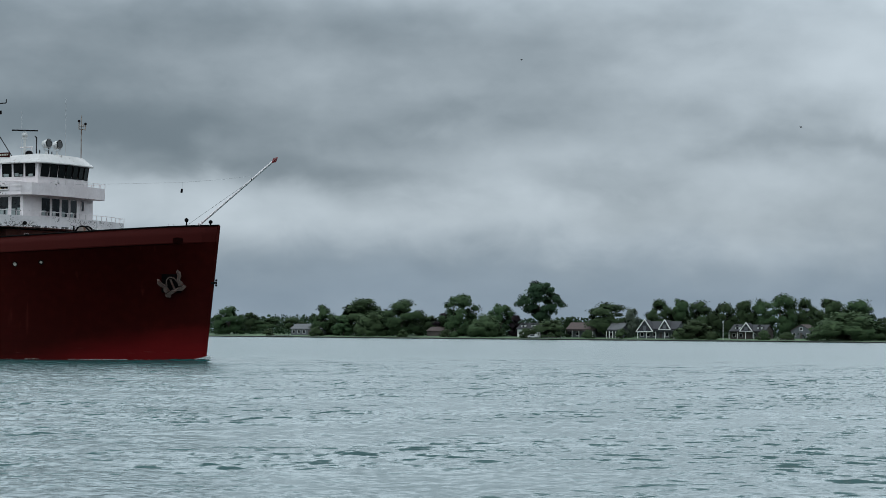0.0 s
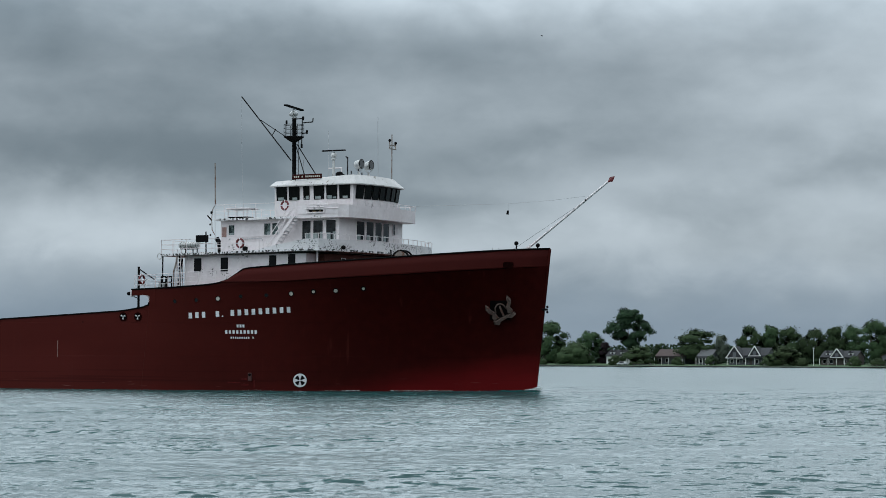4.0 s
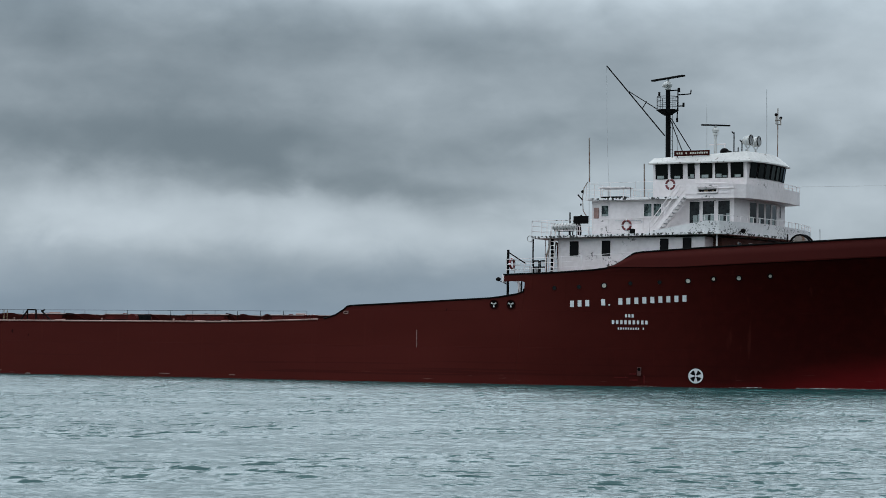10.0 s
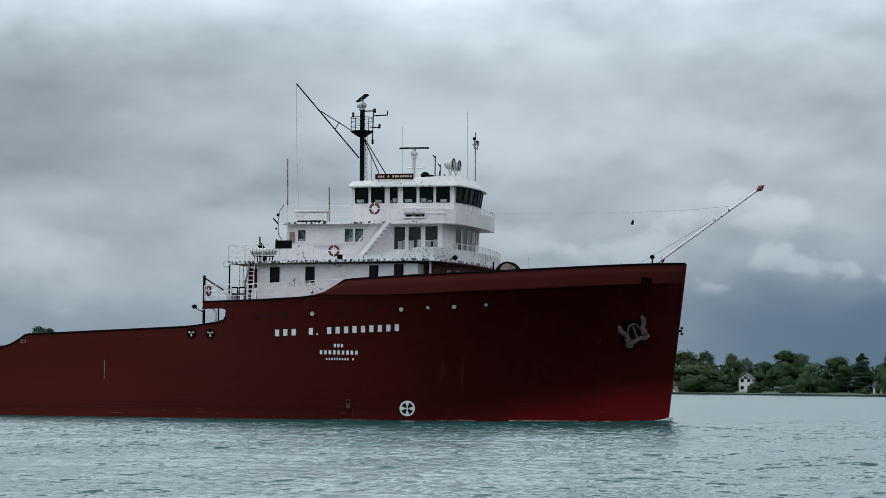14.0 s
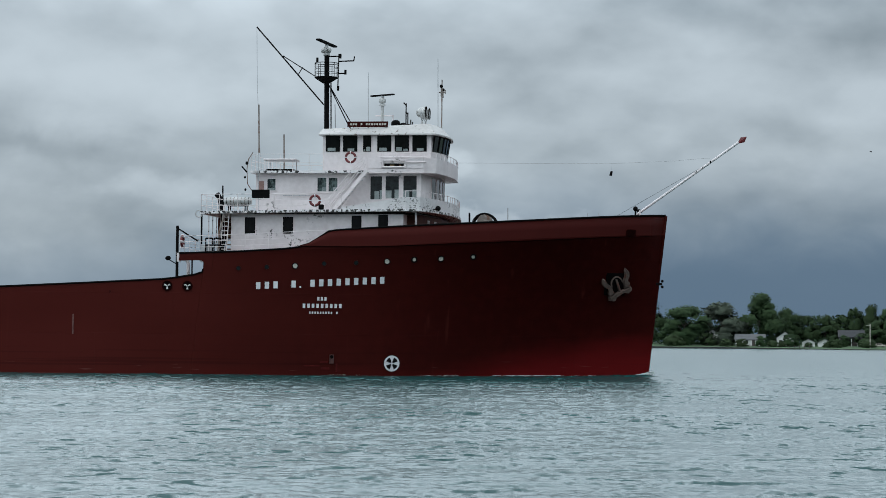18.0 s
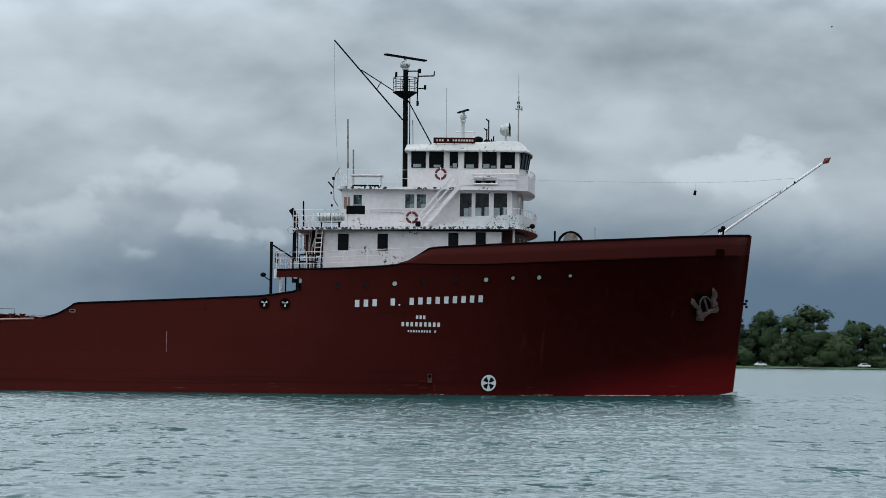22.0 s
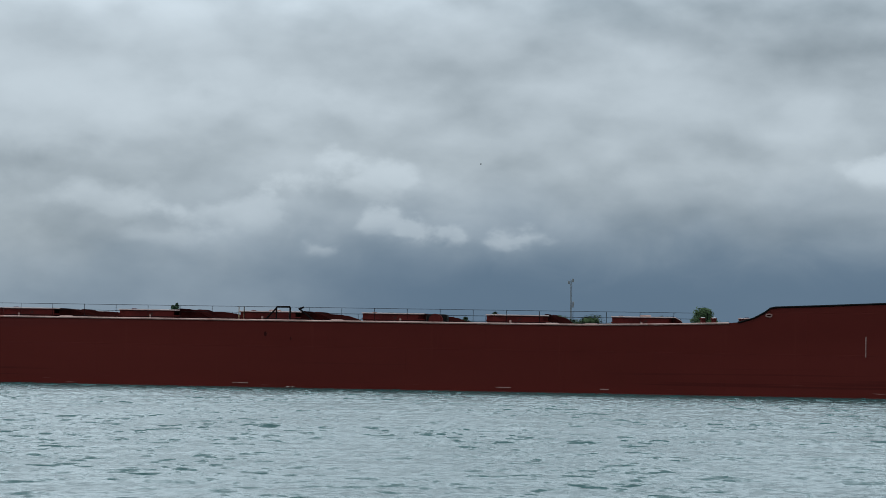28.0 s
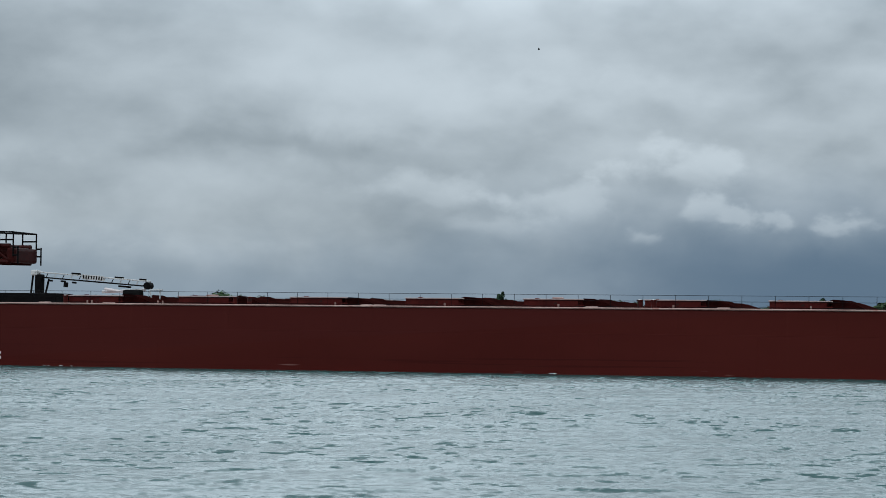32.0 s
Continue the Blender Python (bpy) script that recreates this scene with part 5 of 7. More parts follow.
    part("wind_mast", tubes([((-13.3, 2.4, 14.8), (-13.3, 2.4, 17.75)), ((-13.3, 2.4, 15.1), (-13.9, 2.2, 14.75)), ((-13.3, 2.05, 17.35), (-13.3, 2.95, 17.35)), ((-13.3, 2.4, 17.75), (-13.3, 2.4, 18.4)), ((-13.3, 2.9, 17.35), (-13.3, 2.9, 17.75)), ((-13.3, 2.1, 17.35), (-13.3, 2.1, 17.9)), ((-13.5, 2.4, 17.6), (-13.1, 2.4, 17.6)), ((-13.1, 2.4, 17.5), (-13.1, 2.4, 17.75))], 0.04, 6), STEEL, ship, "grey wind instrument mast")
    for y, z in ((2.1, 17.95), (2.9, 17.8)):
        bm = bmesh.new()
        ball(bm, (-13.3, y, z), 0.11, 1.0, 5)
        part("anemometer", bm, BLACK, ship, "dark wind vane")
    for x, y, z0, z1 in ((-15.03, -0.8, 14.8, 16.6), (-15.2, 0.9, 14.8, 16.2)):
        part("stub_mast", tubes([((x, y, z0), (x, y, z1)), ((x - 0.02, y, z1 - 0.1), (x - 0.16, y, z1 + 0.05)), ((x, y, z0 + 0.5), (x + 0.3, y, z0 + 0.5)), ((x + 0.3, y, z0), (x + 0.3, y, z0 + 0.8))], 0.04, 6), BLACK, ship)
    for x, y, z, r in ((-15.65, -0.9, 15.25, 0.30), (-15.1, -1.4, 15.1, 0.24), (-14.6, -1.2, 15.05, 0.2)):
        bm = bmesh.new()
        tube(bm, (x, y, 14.75), (x, y, z), r * 0.5, 10)
        ball(bm, (x, y, z + r * 0.3), r, 0.8, 6)
        smooth(part("dome", bm, BLACK, ship, "small dark antenna dome"))
    # bow gear
    part("steering_pole", tubes([((-1.08, 0.14, 9.72), (5.2, 0.14, 14.22))], 0.075, 10), WHITE, ship, "white steering pole raked over the bow")
    part("pole_stay", tubes([((-2.4, 0.14, 9.6), (3.5, 0.14, 13.0))], 0.009, 5), BLACK, ship)
    bm = bmesh.new()
    m = Matrix.Translation((5.42, 0.14, 14.36)) @ Matrix.Rotation(radians(-37), 4, "Y")
    v = [bm.verts.new(m @ Vector(c)) for c in ((-0.36, 0, 0), (0.36, 0, 0), (0, 0.05, 0), (0, -0.05, 0), (0.02, 0, 0.19), (0.02, 0, -0.19))]
    for f in ((0, 2, 4), (2, 1, 4), (1, 3, 4), (3, 0, 4), (2, 0, 5), (1, 2, 5), (3, 1, 5), (0, 3, 5)):
        bm.faces.new([v[i] for i in f])
    part("pole_tip", bm, TIPRED, ship, "red diamond at the pole's tip")
    part("pole_clamp", beveled(3.47, 3.57, 0.05, 0.23, 12.96, 13.1, 0.03), BLACK, ship)
    for y in (-1.6, 1.5):
        bm = bmesh.new()
        tube(bm, (-0.88, y, 8.8), (-0.88, y, 10.0), 0.05, 8)
        ball(bm, (-0.88, y, 10.1), 0.15, 1.0, 6)
        part("bow_light", bm, BLACK, ship, "dark round bow light on a short post")
    for p, q in (((-1.25, 0.1, 9.0), (-0.95, 0.1, 9.95)), ((-0.6, 0.1, 9.2), (-0.75, 0.1, 10.1))):
        part("pole_strut", tubes([(p, q)], 0.05, 6), WHITE, ship)
    part("stem_bracket", beveled(0.26, 0.66, -0.14, 0.14, 5.55, 5.7, 0.04), BLACK, ship, "dark bracket on the stem")
    for z in (5.45, 5.8):
        bm = bmesh.new()
        ball(bm, (0.66, 0, z), 0.09, 1.0, 5)
        part("stem_light", bm, BLACK, ship, "small dark light on the stem")
    # hose reel and windlass just above the bulwark
    for dy in (-0.25, 0.25):
        part("reel_hoop", chain([(-10.75 + 0.75 + 0.75 * math.cos(a), -1.5 + dy, 9.0 + 0.78 * math.sin(a)) for a in [math.pi * i / 10 for i in range(11)]], 0.07, 6), BLACK, ship, "black hose reel hoop")
    bm = bmesh.new()
    tube(bm, (-10.0, -1.8, 9.3), (-10.0, -1.2, 9.3), 0.45, 16)
    part("hose_coil", bm, STEEL, ship, "coiled hose on a reel")
    for x, top in ((-10.95, 9.85), (-9.2, 9.2)):
        part("reel_post", tubes([((x, -1.5, 6.6), (x, -1.5, top))], 0.06, 6), BLACK, ship)
    # stay wire with a hanging dark shape
    part("stay_wire", chain([(-12.0, 0.1, 13.0), (-7, 0.1, 12.96), (-2.5, 0.1, 12.95), (1.0, 0.1, 13.08), (3.5, 0.13, 13.28)], 0.009, 5), GREY, ship, "thin fore stay wire")
    bm = bmesh.new()
    tube(bm, (-2.52, 0.1, 12.2), (-2.46, 0.1, 12.48), 0.09, 8, 0.07)
    part("hung_light", bm, BLACK, ship, "small dark lantern hung on the stay")
    part("light_line", tubes([((-2.46, 0.1, 12.47), (-2.44, 0.1, 12.95))], 0.008, 5), GREY, ship)


deckhouse_fittings()


def mast():
    m = part("mast", tubes([((-20.13, 0, 12.2), (-20.18, 0, 19.8))], 0.155, 12), BLACK, ship, "black mast with a crow's nest")
    lad = part("mast_ladder", tubes([((-19.86, -0.18, 12.2), (-19.9, -0.18, 18.0)), ((-19.86, 0.18, 12.2), (-19.9, 0.18, 18.0))], 0.02, 6), BLACK, ship)
    for i in range(20):
        part("rung", tubes([((-19.88, -0.18, 12.5 + i * 0.29), (-19.88, 0.18, 12.5 + i * 0.29))], 0.012, 5), BLACK, lad)
    part("topping_derrick", tubes([((-20.3, -0.2, 16.6), (-24.54, -0.45, 21.45))], 0.045, 8), BLACK, ship, "black raked derrick")
    part("derrick_strut", tubes([((-20.9, -0.15, 18.4), (-22.88, -0.35, 19.64)), ((-21.9, -0.3, 18.5), (-21.65, -0.2, 18.95))], 0.032, 6), BLACK, ship)
    part("derrick_line", chain([(-24.54, -0.45, 21.4), (-24.46, -0.5, 18.0), (-24.3, -0.6, 15.0), (-24.05, -0.7, 12.2)], 0.014, 5), GREY, ship, "thin slack hoisting line")
    part("mast_brace", tubes([((-20.0, -0.1, 17.8), (-18.4, -1.0, 14.9)), ((-20.0, 0.1, 17.8), (-18.4, 1.0, 14.9))], 0.035, 6), BLACK, ship)
    bm = bmesh.new()
    n = 16
    tube(bm, (-20.2, 0, 17.95), (-20.2, 0, 18.28), 0.22, n, 0.72)
    tube(bm, (-20.2, 0, 18.28), (-20.2, 0, 18.34), 0.74, n)
    part("nest_floor", bm, BLACK, ship, "black crow's nest platform")
    nest = part("nest_rail", chain([(-20.2 + 0.72 * math.cos(a), 0.72 * math.sin(a), 19.2) for a in [2 * math.pi * i / 20 for i in range(21)]], 0.022, 5), BLACK, ship, "crow's nest rail")
    for z in (18.62, 18.92):
        part("hoop", chain([(-20.2 + 0.72 * math.cos(a), 0.72 * math.sin(a), z) for a in [2 * math.pi * i / 20 for i in range(21)]], 0.015, 5), BLACK, nest)
    for i in range(10):
        a = 2 * math.pi * i / 10
        part("post", tubes([((-20.2 + 0.72 * math.cos(a), 0.72 * math.sin(a), 18.3), (-20.2 + 0.72 * math.cos(a), 0.72 * math.sin(a), 19.2))], 0.018, 5), BLACK, nest)
    part("signal_yard", tubes([((-20.2, 0, 19.62), (-19.3, -0.1, 19.62)), ((-19.45, -0.1, 17.6), (-19.4, -0.1, 19.75)), ((-19.4, -0.1, 19.3), (-18.44, -0.2, 19.32)), ((-18.44, -0.2, 19.3), (-18.4, -0.2, 19.6)), ((-19.4, -0.1, 18.55), (-19.0, -0.15, 18.55))], 0.04, 6), BLACK, ship, "black signal yard with lights")
    for x, z in ((-18.97, 18.62), (-19.42, 17.62), (-19.3, 19.62), (-20.75, 19.4)):
        bm = bmesh.new()
        tube(bm, (x, -0.15, z - 0.14), (x, -0.15, z + 0.14), 0.075, 8)
        part("mast_light", bm, BLACK, ship, "dark navigation light")
    bm = bmesh.new()
    tube(bm, (-20.2, 0, 19.68), (-20.2, 0, 19.8), 0.2, 12)
    ball(bm, (-20.2, 0, 20.02), 0.31, 0.8, 7)
    box(bm, -20.5, -20.15, -0.2, 0.2, 19.86, 20.08)
    smooth(part("radar_gearbox", bm, PALEWHITE, ship, "grey radar gearbox"))
    # lower radar pedestal on the wheelhouse roof
    bm = bmesh.new()
    tube(bm, (-16.62, -0.18, 14.8), (-16.62, -0.18, 16.7), 0.10, 10)
    tube(bm, (-16.62, -0.18, 16.52), (-16.62, -0.18, 16.62), 0.19, 12)
    ball(bm, (-16.62, -0.18, 16.83), 0.23, 0.9, 6)
    part("radar_pedestal", bm, PALEWHITE, ship, "white radar pedestal")
    part("pedestal_arms", tubes([((-17.05, -0.18, 15.9), (-15.9, -0.18, 15.9)), ((-16.62, -0.18, 15.2), (-17.1, -0.18, 14.8)), ((-15.95, -0.18, 14.8), (-15.95, -0.18, 15.95))], 0.04, 6), WHITE, ship)


mast()


def radar_bar(name, length, h, d, at, label):
    ob = part(name, beveled(-length / 2, length / 2, -d / 2, d / 2, 0, h, 0.04), BLACK, ship, label)
    bm = bmesh.new()
    tube(bm, (0, 0, -0.1), (0, 0, 0.02), 0.1, 10)
    part("hub", bm, GREY, ob)
    bm = bmesh.new()
    box(bm, -length / 2 + 0.06, length / 2 - 0.06, -d / 2 - 0.006, -d / 2 + 0.01, 0.04, h - 0.04)
    part("face", bm, BLACK, ob, "dark scanner face")
    ob.location = at
    return ob


UPPER_RADAR = radar_bar("upper_radar", 3.8, 0.115, 0.30, (-20.2, 0, 20.40), "grey rotating radar scanner")
LOWER_RADAR = radar_bar("lower_radar", 1.95, 0.10, 0.20, (-16.62, -0.18, 17.12), "dark rotating radar scanner")


def cargo_deck():
    # hatches every 7.315 m: coaming, cover, clamps
    bm = bmesh.new()
    box(bm, 0, 3.6, -7.0, 7.0, 3.55, 4.36)
    for y in np.linspace(-6.6, 6.6, 8):
        box(bm, 3.6, 3.72, y - 0.04, y + 0.04, 3.6, 4.28)
    box(bm, -0.05, 3.65, -7.06, -7.0, 4.02, 4.08)
    coaming = finish(bm, "coaming")
    cover = finish(beveled(-0.06, 3.66, -7.08, 7.08, 4.36, 4.42, 0.02), "cover")
    bm = bmesh.new()
    rows = [(0.0, 0.82), (0.35, 0.93), (1.0, 0.90), (1.7, 0.66), (2.3, 0.36), (2.75, 0.0)]
    ys = np.linspace(-7.0, 7.0, 15)
    g = [[bm.verts.new((u, y, v * (1.0 + 0.10 * math.sin(y * 2.3) + 0.05 * math.sin(y * 5.1)))) for u, v in rows] for y in ys]
    for r0, r1 in zip(g, g[1:]):
        for k in range(5):
            bm.faces.new((r0[k], r0[k + 1], r1[k + 1], r1[k]))
    for r in (g[0], g[-1]):
        bm.faces.new(r + [bm.verts.new((0, r[0].co.y, 0))])
    tarp = finish(bm, "tarpaulin")
    bm = bmesh.new()
    box(bm, -0.1, 0.14, -0.09, 0.09, 0.0, 0.07)
    clamp = finish(bm, "clamp")
    for i in range(22):
        x = -39.75 - 7.315 * i
        ob = part("hatch_coaming", coaming, HATCHRED, ship, "dark red hatch coaming with a thin pale cover")
        ob.location = (x, 0, 0)
        part("cover", cover, HATCHTOP, ob)
        part("tarpaulin", tarp, TARP, ob, "dark bundled tarpaulin on the hatch end").matrix_basis = Matrix.Translation((3.3, 0, 3.55)) @ Matrix.Diagonal(((0.3, 0.3, 0.45, 0.8, 1.0)[min(i, 4)], 1, 0.86 + 0.04 * (i % 3), 1))
        for y in (-5.2, 0, 5.2):
            part("clamp", clamp, HATCHRED, ob).location = (0.4, y, 4.42)
        if i % 3 == 1:
            part("lifting_pad", beveled(1.6, 2.2, -6.4, -5.8, 4.42, 4.52, 0.04), CREAM, ob, "pale lifting pad")
    # gunwale rails on both sides, thin and dark
    for side in (-1, 1):
        for k in range(6):
            x0 = -41.5 - k * 17.0
            railing([(x0, side * 10.95, 3.6), (x0 - 17.0, side * 10.95, 3.6)], 1.0, 3, 1.82 if side < 0 else 2.1, 0.012, BLACK, "thin dark deck rail")
    # bitts, small bollards and vents along the edge
    def bitt(x, y, top, mat=HATCHRED, r=0.15):
        bm = bmesh.new()
        tube(bm, (x, y, 3.55), (x, y, top), r, 12)
        tube(bm, (x, y, top), (x, y, top + 0.06), r * 1.25, 12)
        b = part("bitt", bm, mat, ship, "dark mooring bitt with a pale top")
        bm = bmesh.new()
        tube(bm, (x, y, top + 0.06), (x, y, top + 0.10), r * 0.8, 12)
        part("cap", bm, ROOFWHITE, b)
    for x in (-41.77, -41.16, -83.3, -82.5, -107.0, -107.9, -118.9, -123.6):
        bitt(x, -10.5, 4.28)
        bitt(x, 10.5, 4.28)
    for x in (-45.2, -52.6, -58.9, -66.9, -73.5, -81.3, -88.0, -94.8, -101.5, -112.4, -112.7, -117.3, -117.0):
        part("vent_pipe", tubes([((x, -10.9, 3.55), (x, -10.9, 4.05))], 0.055, 8), CREAM, ship, "pale vent pipe")
    for x in (-48.0, -50.2, -62.5, -78.4, -86.0, -98.7, -99.5, -115.8, -120.0):
        part("chock", beveled(x - 0.35, x + 0.35, -11.3, -10.9, 3.8, 3.93, 0.05), CREAM, ship, "pale mooring chock")
    # dark gangway frame with hooks amidships
    part("gangway_frame", tubes([((-66.2, -10.3, 3.6), (-66.2, -10.3, 4.62)), ((-65.4, -10.3, 3.6), (-65.4, -10.3, 4.62)), ((-66.2, -10.3, 4.62), (-65.4, -10.3, 4.62)), ((-66.2, -10.3, 4.55), (-67.0, -10.3, 3.7)), ((-64.9, -10.3, 4.55), (-63.8, -10.3, 3.7)), ((-64.9, -10.3, 4.5), (-64.6, -10.3, 4.62))], 0.055, 6), BLACK, ship, "dark gangway frame")
    part("hose_box", beveled(-66.1, -65.5, -10.2, -9.8, 3.56, 4.3, 0.03), HATCHRED, ship, "red hose box")
    for x in (-68.4, -68.1):
        part("yellow_post", tubes([((x, -10.3, 3.55), (x, -10.3, 4.6))], 0.03, 6), YELLOW, ship, "thin yellow post")
    part("winch", beveled(-57.6, -56.4, -9.6, -8.4, 3.55, 4.35, 0.15), BLACK, ship, "dark mooring winch")
    part("winch_drum", tubes([((-57.0, -9.9, 3.95), (-57.0, -8.1, 3.95))], 0.42, 14), HATCHRED, ship, "red winch drum")


cargo_deck()


def aft_gear():
    # knuckle crane stowed on its pedestal
    part("crane_base", beveled(-124.6, -120.4, -8.6, -6.0, 3.55, 4.5, 0.05), BLACK, ship, "black crane base housing")
    part("crane_column", beveled(-124.28, -123.82, -3.3, -2.7, 3.6, 5.8, 0.08), BLACK, ship, "dark crane column")
    part("crane_cap", beveled(-124.55, -124.1, -3.35, -2.65, 5.72, 6.08, 0.1), PALEWHITE, ship, "white crane head")
    part("crane_leg", tubes([((-124.75, -3.0, 3.6), (-124.5, -3.0, 5.9)), ((-123.7, -3.0, 4.2), (-123.4, -3.0, 5.5))], 0.07, 8), BLACK, ship)
    m = Matrix.Translation((-123.8, -3, 5.72)) @ Matrix.Rotation(radians(4.2), 4, "Y")
    jib = part("crane_jib", beveled(-0.2, 7.4, -0.16, 0.16, 0.17, 0.25, 0.02, m), PALEWHITE, ship, "long thin white crane jib over a dark lower chord")
    part("lower_chord", beveled(0.0, 7.3, -0.14, 0.14, -0.16, -0.07, 0.02, m), BLACK, jib, "dark lower chord")
    for i in range(13):
        x = 0.25 + i * 0.57
        bm = bmesh.new()
        tube(bm, m @ Vector((x, -0.1, -0.1)), m @ Vector((x + 0.12, -0.1, 0.2)), 0.028, 6)
        part("upright", bm, PALEWHITE if i % 2 else BLACK, jib)
    for x, w, z in ((0.45, 0.2, -0.28), (1.3, 0.25, -0.26), (2.0, 0.55, 0.3), (2.1, 0.2, -0.28), (5.0, 0.55, 0.28), (5.3, 0.8, -0.26), (6.7, 0.4, 0.28)):
        part("bracket", beveled(x, x + w, -0.16, 0.16, z - 0.06, z + 0.06, 0.03, m), BLACK, jib, "dark bracket")
    part("name_panel", beveled(2.75, 4.3, -0.19, -0.16, -0.02, 0.30, 0.01, m), PALEWHITE, jib, "pale panel with dark bars")
    for i in range(8):
        bm = bmesh.new()
        box(bm, 2.85 + i * 0.18, 2.93 + i * 0.18, -0.205, -0.19, 0.03, 0.25, m)
        part("bar", bm, BLACK, jib)
    part("hook_block", beveled(1.5, 1.75, -0.12, 0.12, -0.62, -0.30, 0.05, m), BLACK, jib, "dark hook block")
    part("jib_ram", tubes([((-119.5, -3, 4.9), (-117.2, -3, 4.55)), ((-119.8, -2.7, 4.7), (-116.8, -2.7, 4.85))], 0.09, 8), WHITE, ship, "white hydraulic ram")
    part("jib_foot", beveled(-118.2, -116.9, -3.3, -2.7, 4.3, 4.85, 0.2), BLACK, ship, "dark knuckle of the crane")
    bm = bmesh.new()
    tube(bm, (-116.5, -3.3, 5.1), (-116.5, -2.7, 5.1), 0.24, 14)
    part("jib_drum", bm, BLACK, ship, "dark hoist drum")
    part("jib_rest", tubes([((-116.0, -3.3, 3.6), (-116.3, -3.3, 4.8)), ((-115.6, -3.3, 3.6), (-115.6, -3.3, 4.9)), ((-116.3, -3.3, 4.85), (-115.4, -3.3, 4.85))], 0.05, 6), GREY, ship)
    part("red_locker", beveled(-113.5, -112.4, -3.5, -2.6, 3.56, 4.5, 0.04), SIGNRED, ship, "dark red deck locker")
    # tip of the unloading boom on its rest
    part("boom_chord", tubes([((-126.8, y, z), (-170, y, z + 0.6)) for y in (-1.6, 1.6) for z in (6.65, 7.7)], 0.16, 8), SIGNRED, ship, "dark red unloading boom truss")
    lace = []
    for i in range(15):
        x = -126.8 - i * 2.9
        for y in (-1.6, 1.6):
            lace += [((x, y, 6.65), (x - 1.45, y, 7.7)), ((x - 1.45, y, 7.7), (x - 2.9, y, 6.7))]
    part("boom_lacing", tubes(lace, 0.09, 6), SIGNRED, ship)
    part("boom_belt_cover", beveled(-172, -126.8, -1.4, 1.4, 6.9, 7.62, 0.25), SIGNRED, ship, "dark red belt cover")
    part("boom_head", beveled(-127.0, -126.4, -1.8, 1.8, 6.6, 7.6, 0.2), SIGNRED, ship, "dark red boom head")
    rails = []
    for y in (-1.8, 1.8):
        rails += [((-128.1, y, 7.6), (-128.1, y, 8.68)), ((-126.9, y, 7.6), (-126.9, y, 8.62)), ((-125.9, y, 7.0), (-125.9, y, 8.6)), ((-128.1, y, 8.66), (-125.9, y, 8.6)), ((-126.9, y, 8.1), (-125.9, y, 8.1)), ((-125.55, y, 6.5), (-125.55, y, 7.7)), ((-125.9, y, 7.6), (-125.55, y, 7.6)), ((-125.9, y, 7.1), (-125.5, y, 7.1))]
    rails += [((-125.9, -1.8, 8.6), (-125.9, 1.8, 8.6)), ((-128.1, -1.8, 8.66), (-128.1, 1.8, 8.66))]
    part("boom_head_frame", tubes([(Vector(p) - Vector((0.62, 0, 0)), Vector(q) - Vector((0.62, 0, 0))) for p, q in rails], 0.055, 6), BLACK, ship, "dark frame round the boom head")
    part("boom_rest", tubes([((-132, y, 3.55), (-132, y, 6.6)) for y in (-1.6, 1.6)] + [((-150, y, 3.55), (-150, y, 6.9)) for y in (-1.6, 1.6)], 0.2, 8), HATCHRED, ship, "red boom rest posts")
    for z, w in ((0.72, 0.2), (0.42, 0.2)):
        bm = bmesh.new()
        box(bm, -122.9, -122.9 + w, -11.47, -11.42, z, z + 0.16)
        part("load_mark", bm, ROOFWHITE, ship, "small white load mark")


aft_gear()


# ---- far bank: trees ----
def leaf_mat(name, c1, c2):
    m = surface(name, c1, c2, rough=0.85, scale=9.0, fine=4, spec=0.1, random_tone=0.25, lo=0.36, hi=0.64)
    return m


LEAF = [leaf_mat("leaf_green", (0.0231, 0.0435, 0.0204), (0.0422, 0.068, 0.0286)), leaf_mat("leaf_dark", (0.0163, 0.0326, 0.0177), (0.0299, 0.0517, 0.0245)),
        leaf_mat("leaf_willow", (0.0299, 0.049, 0.0231), (0.0503, 0.0734, 0.0326)), leaf_mat("leaf_purple", (0.0109, 0.0082, 0.0095), (0.0231, 0.015, 0.0177)),
        leaf_mat("leaf_conifer", (0.0136, 0.0286, 0.0163), (0.0258, 0.0449, 0.0231)), leaf_mat("leaf_silver", (0.0476, 0.0612, 0.0462), (0.0816, 0.0986, 0.0714))]
# outline of each kind: lobes as (x, y, z, rx, ry, rz) in a crown box 1 wide and 1 high, share of bare trunk, leaf material
KINDS = {0: ("broad", 0.10, 0), 1: ("clumpy", 0.16, 0), 2: ("willow", 0.02, 2), 3: ("broad", 0.10, 3), 4: ("vase", 0.30, 1), 5: ("conifer", 0.06, 4), 6: ("bush", 0.0, 2), 7: ("broad", 0.08, 5)}


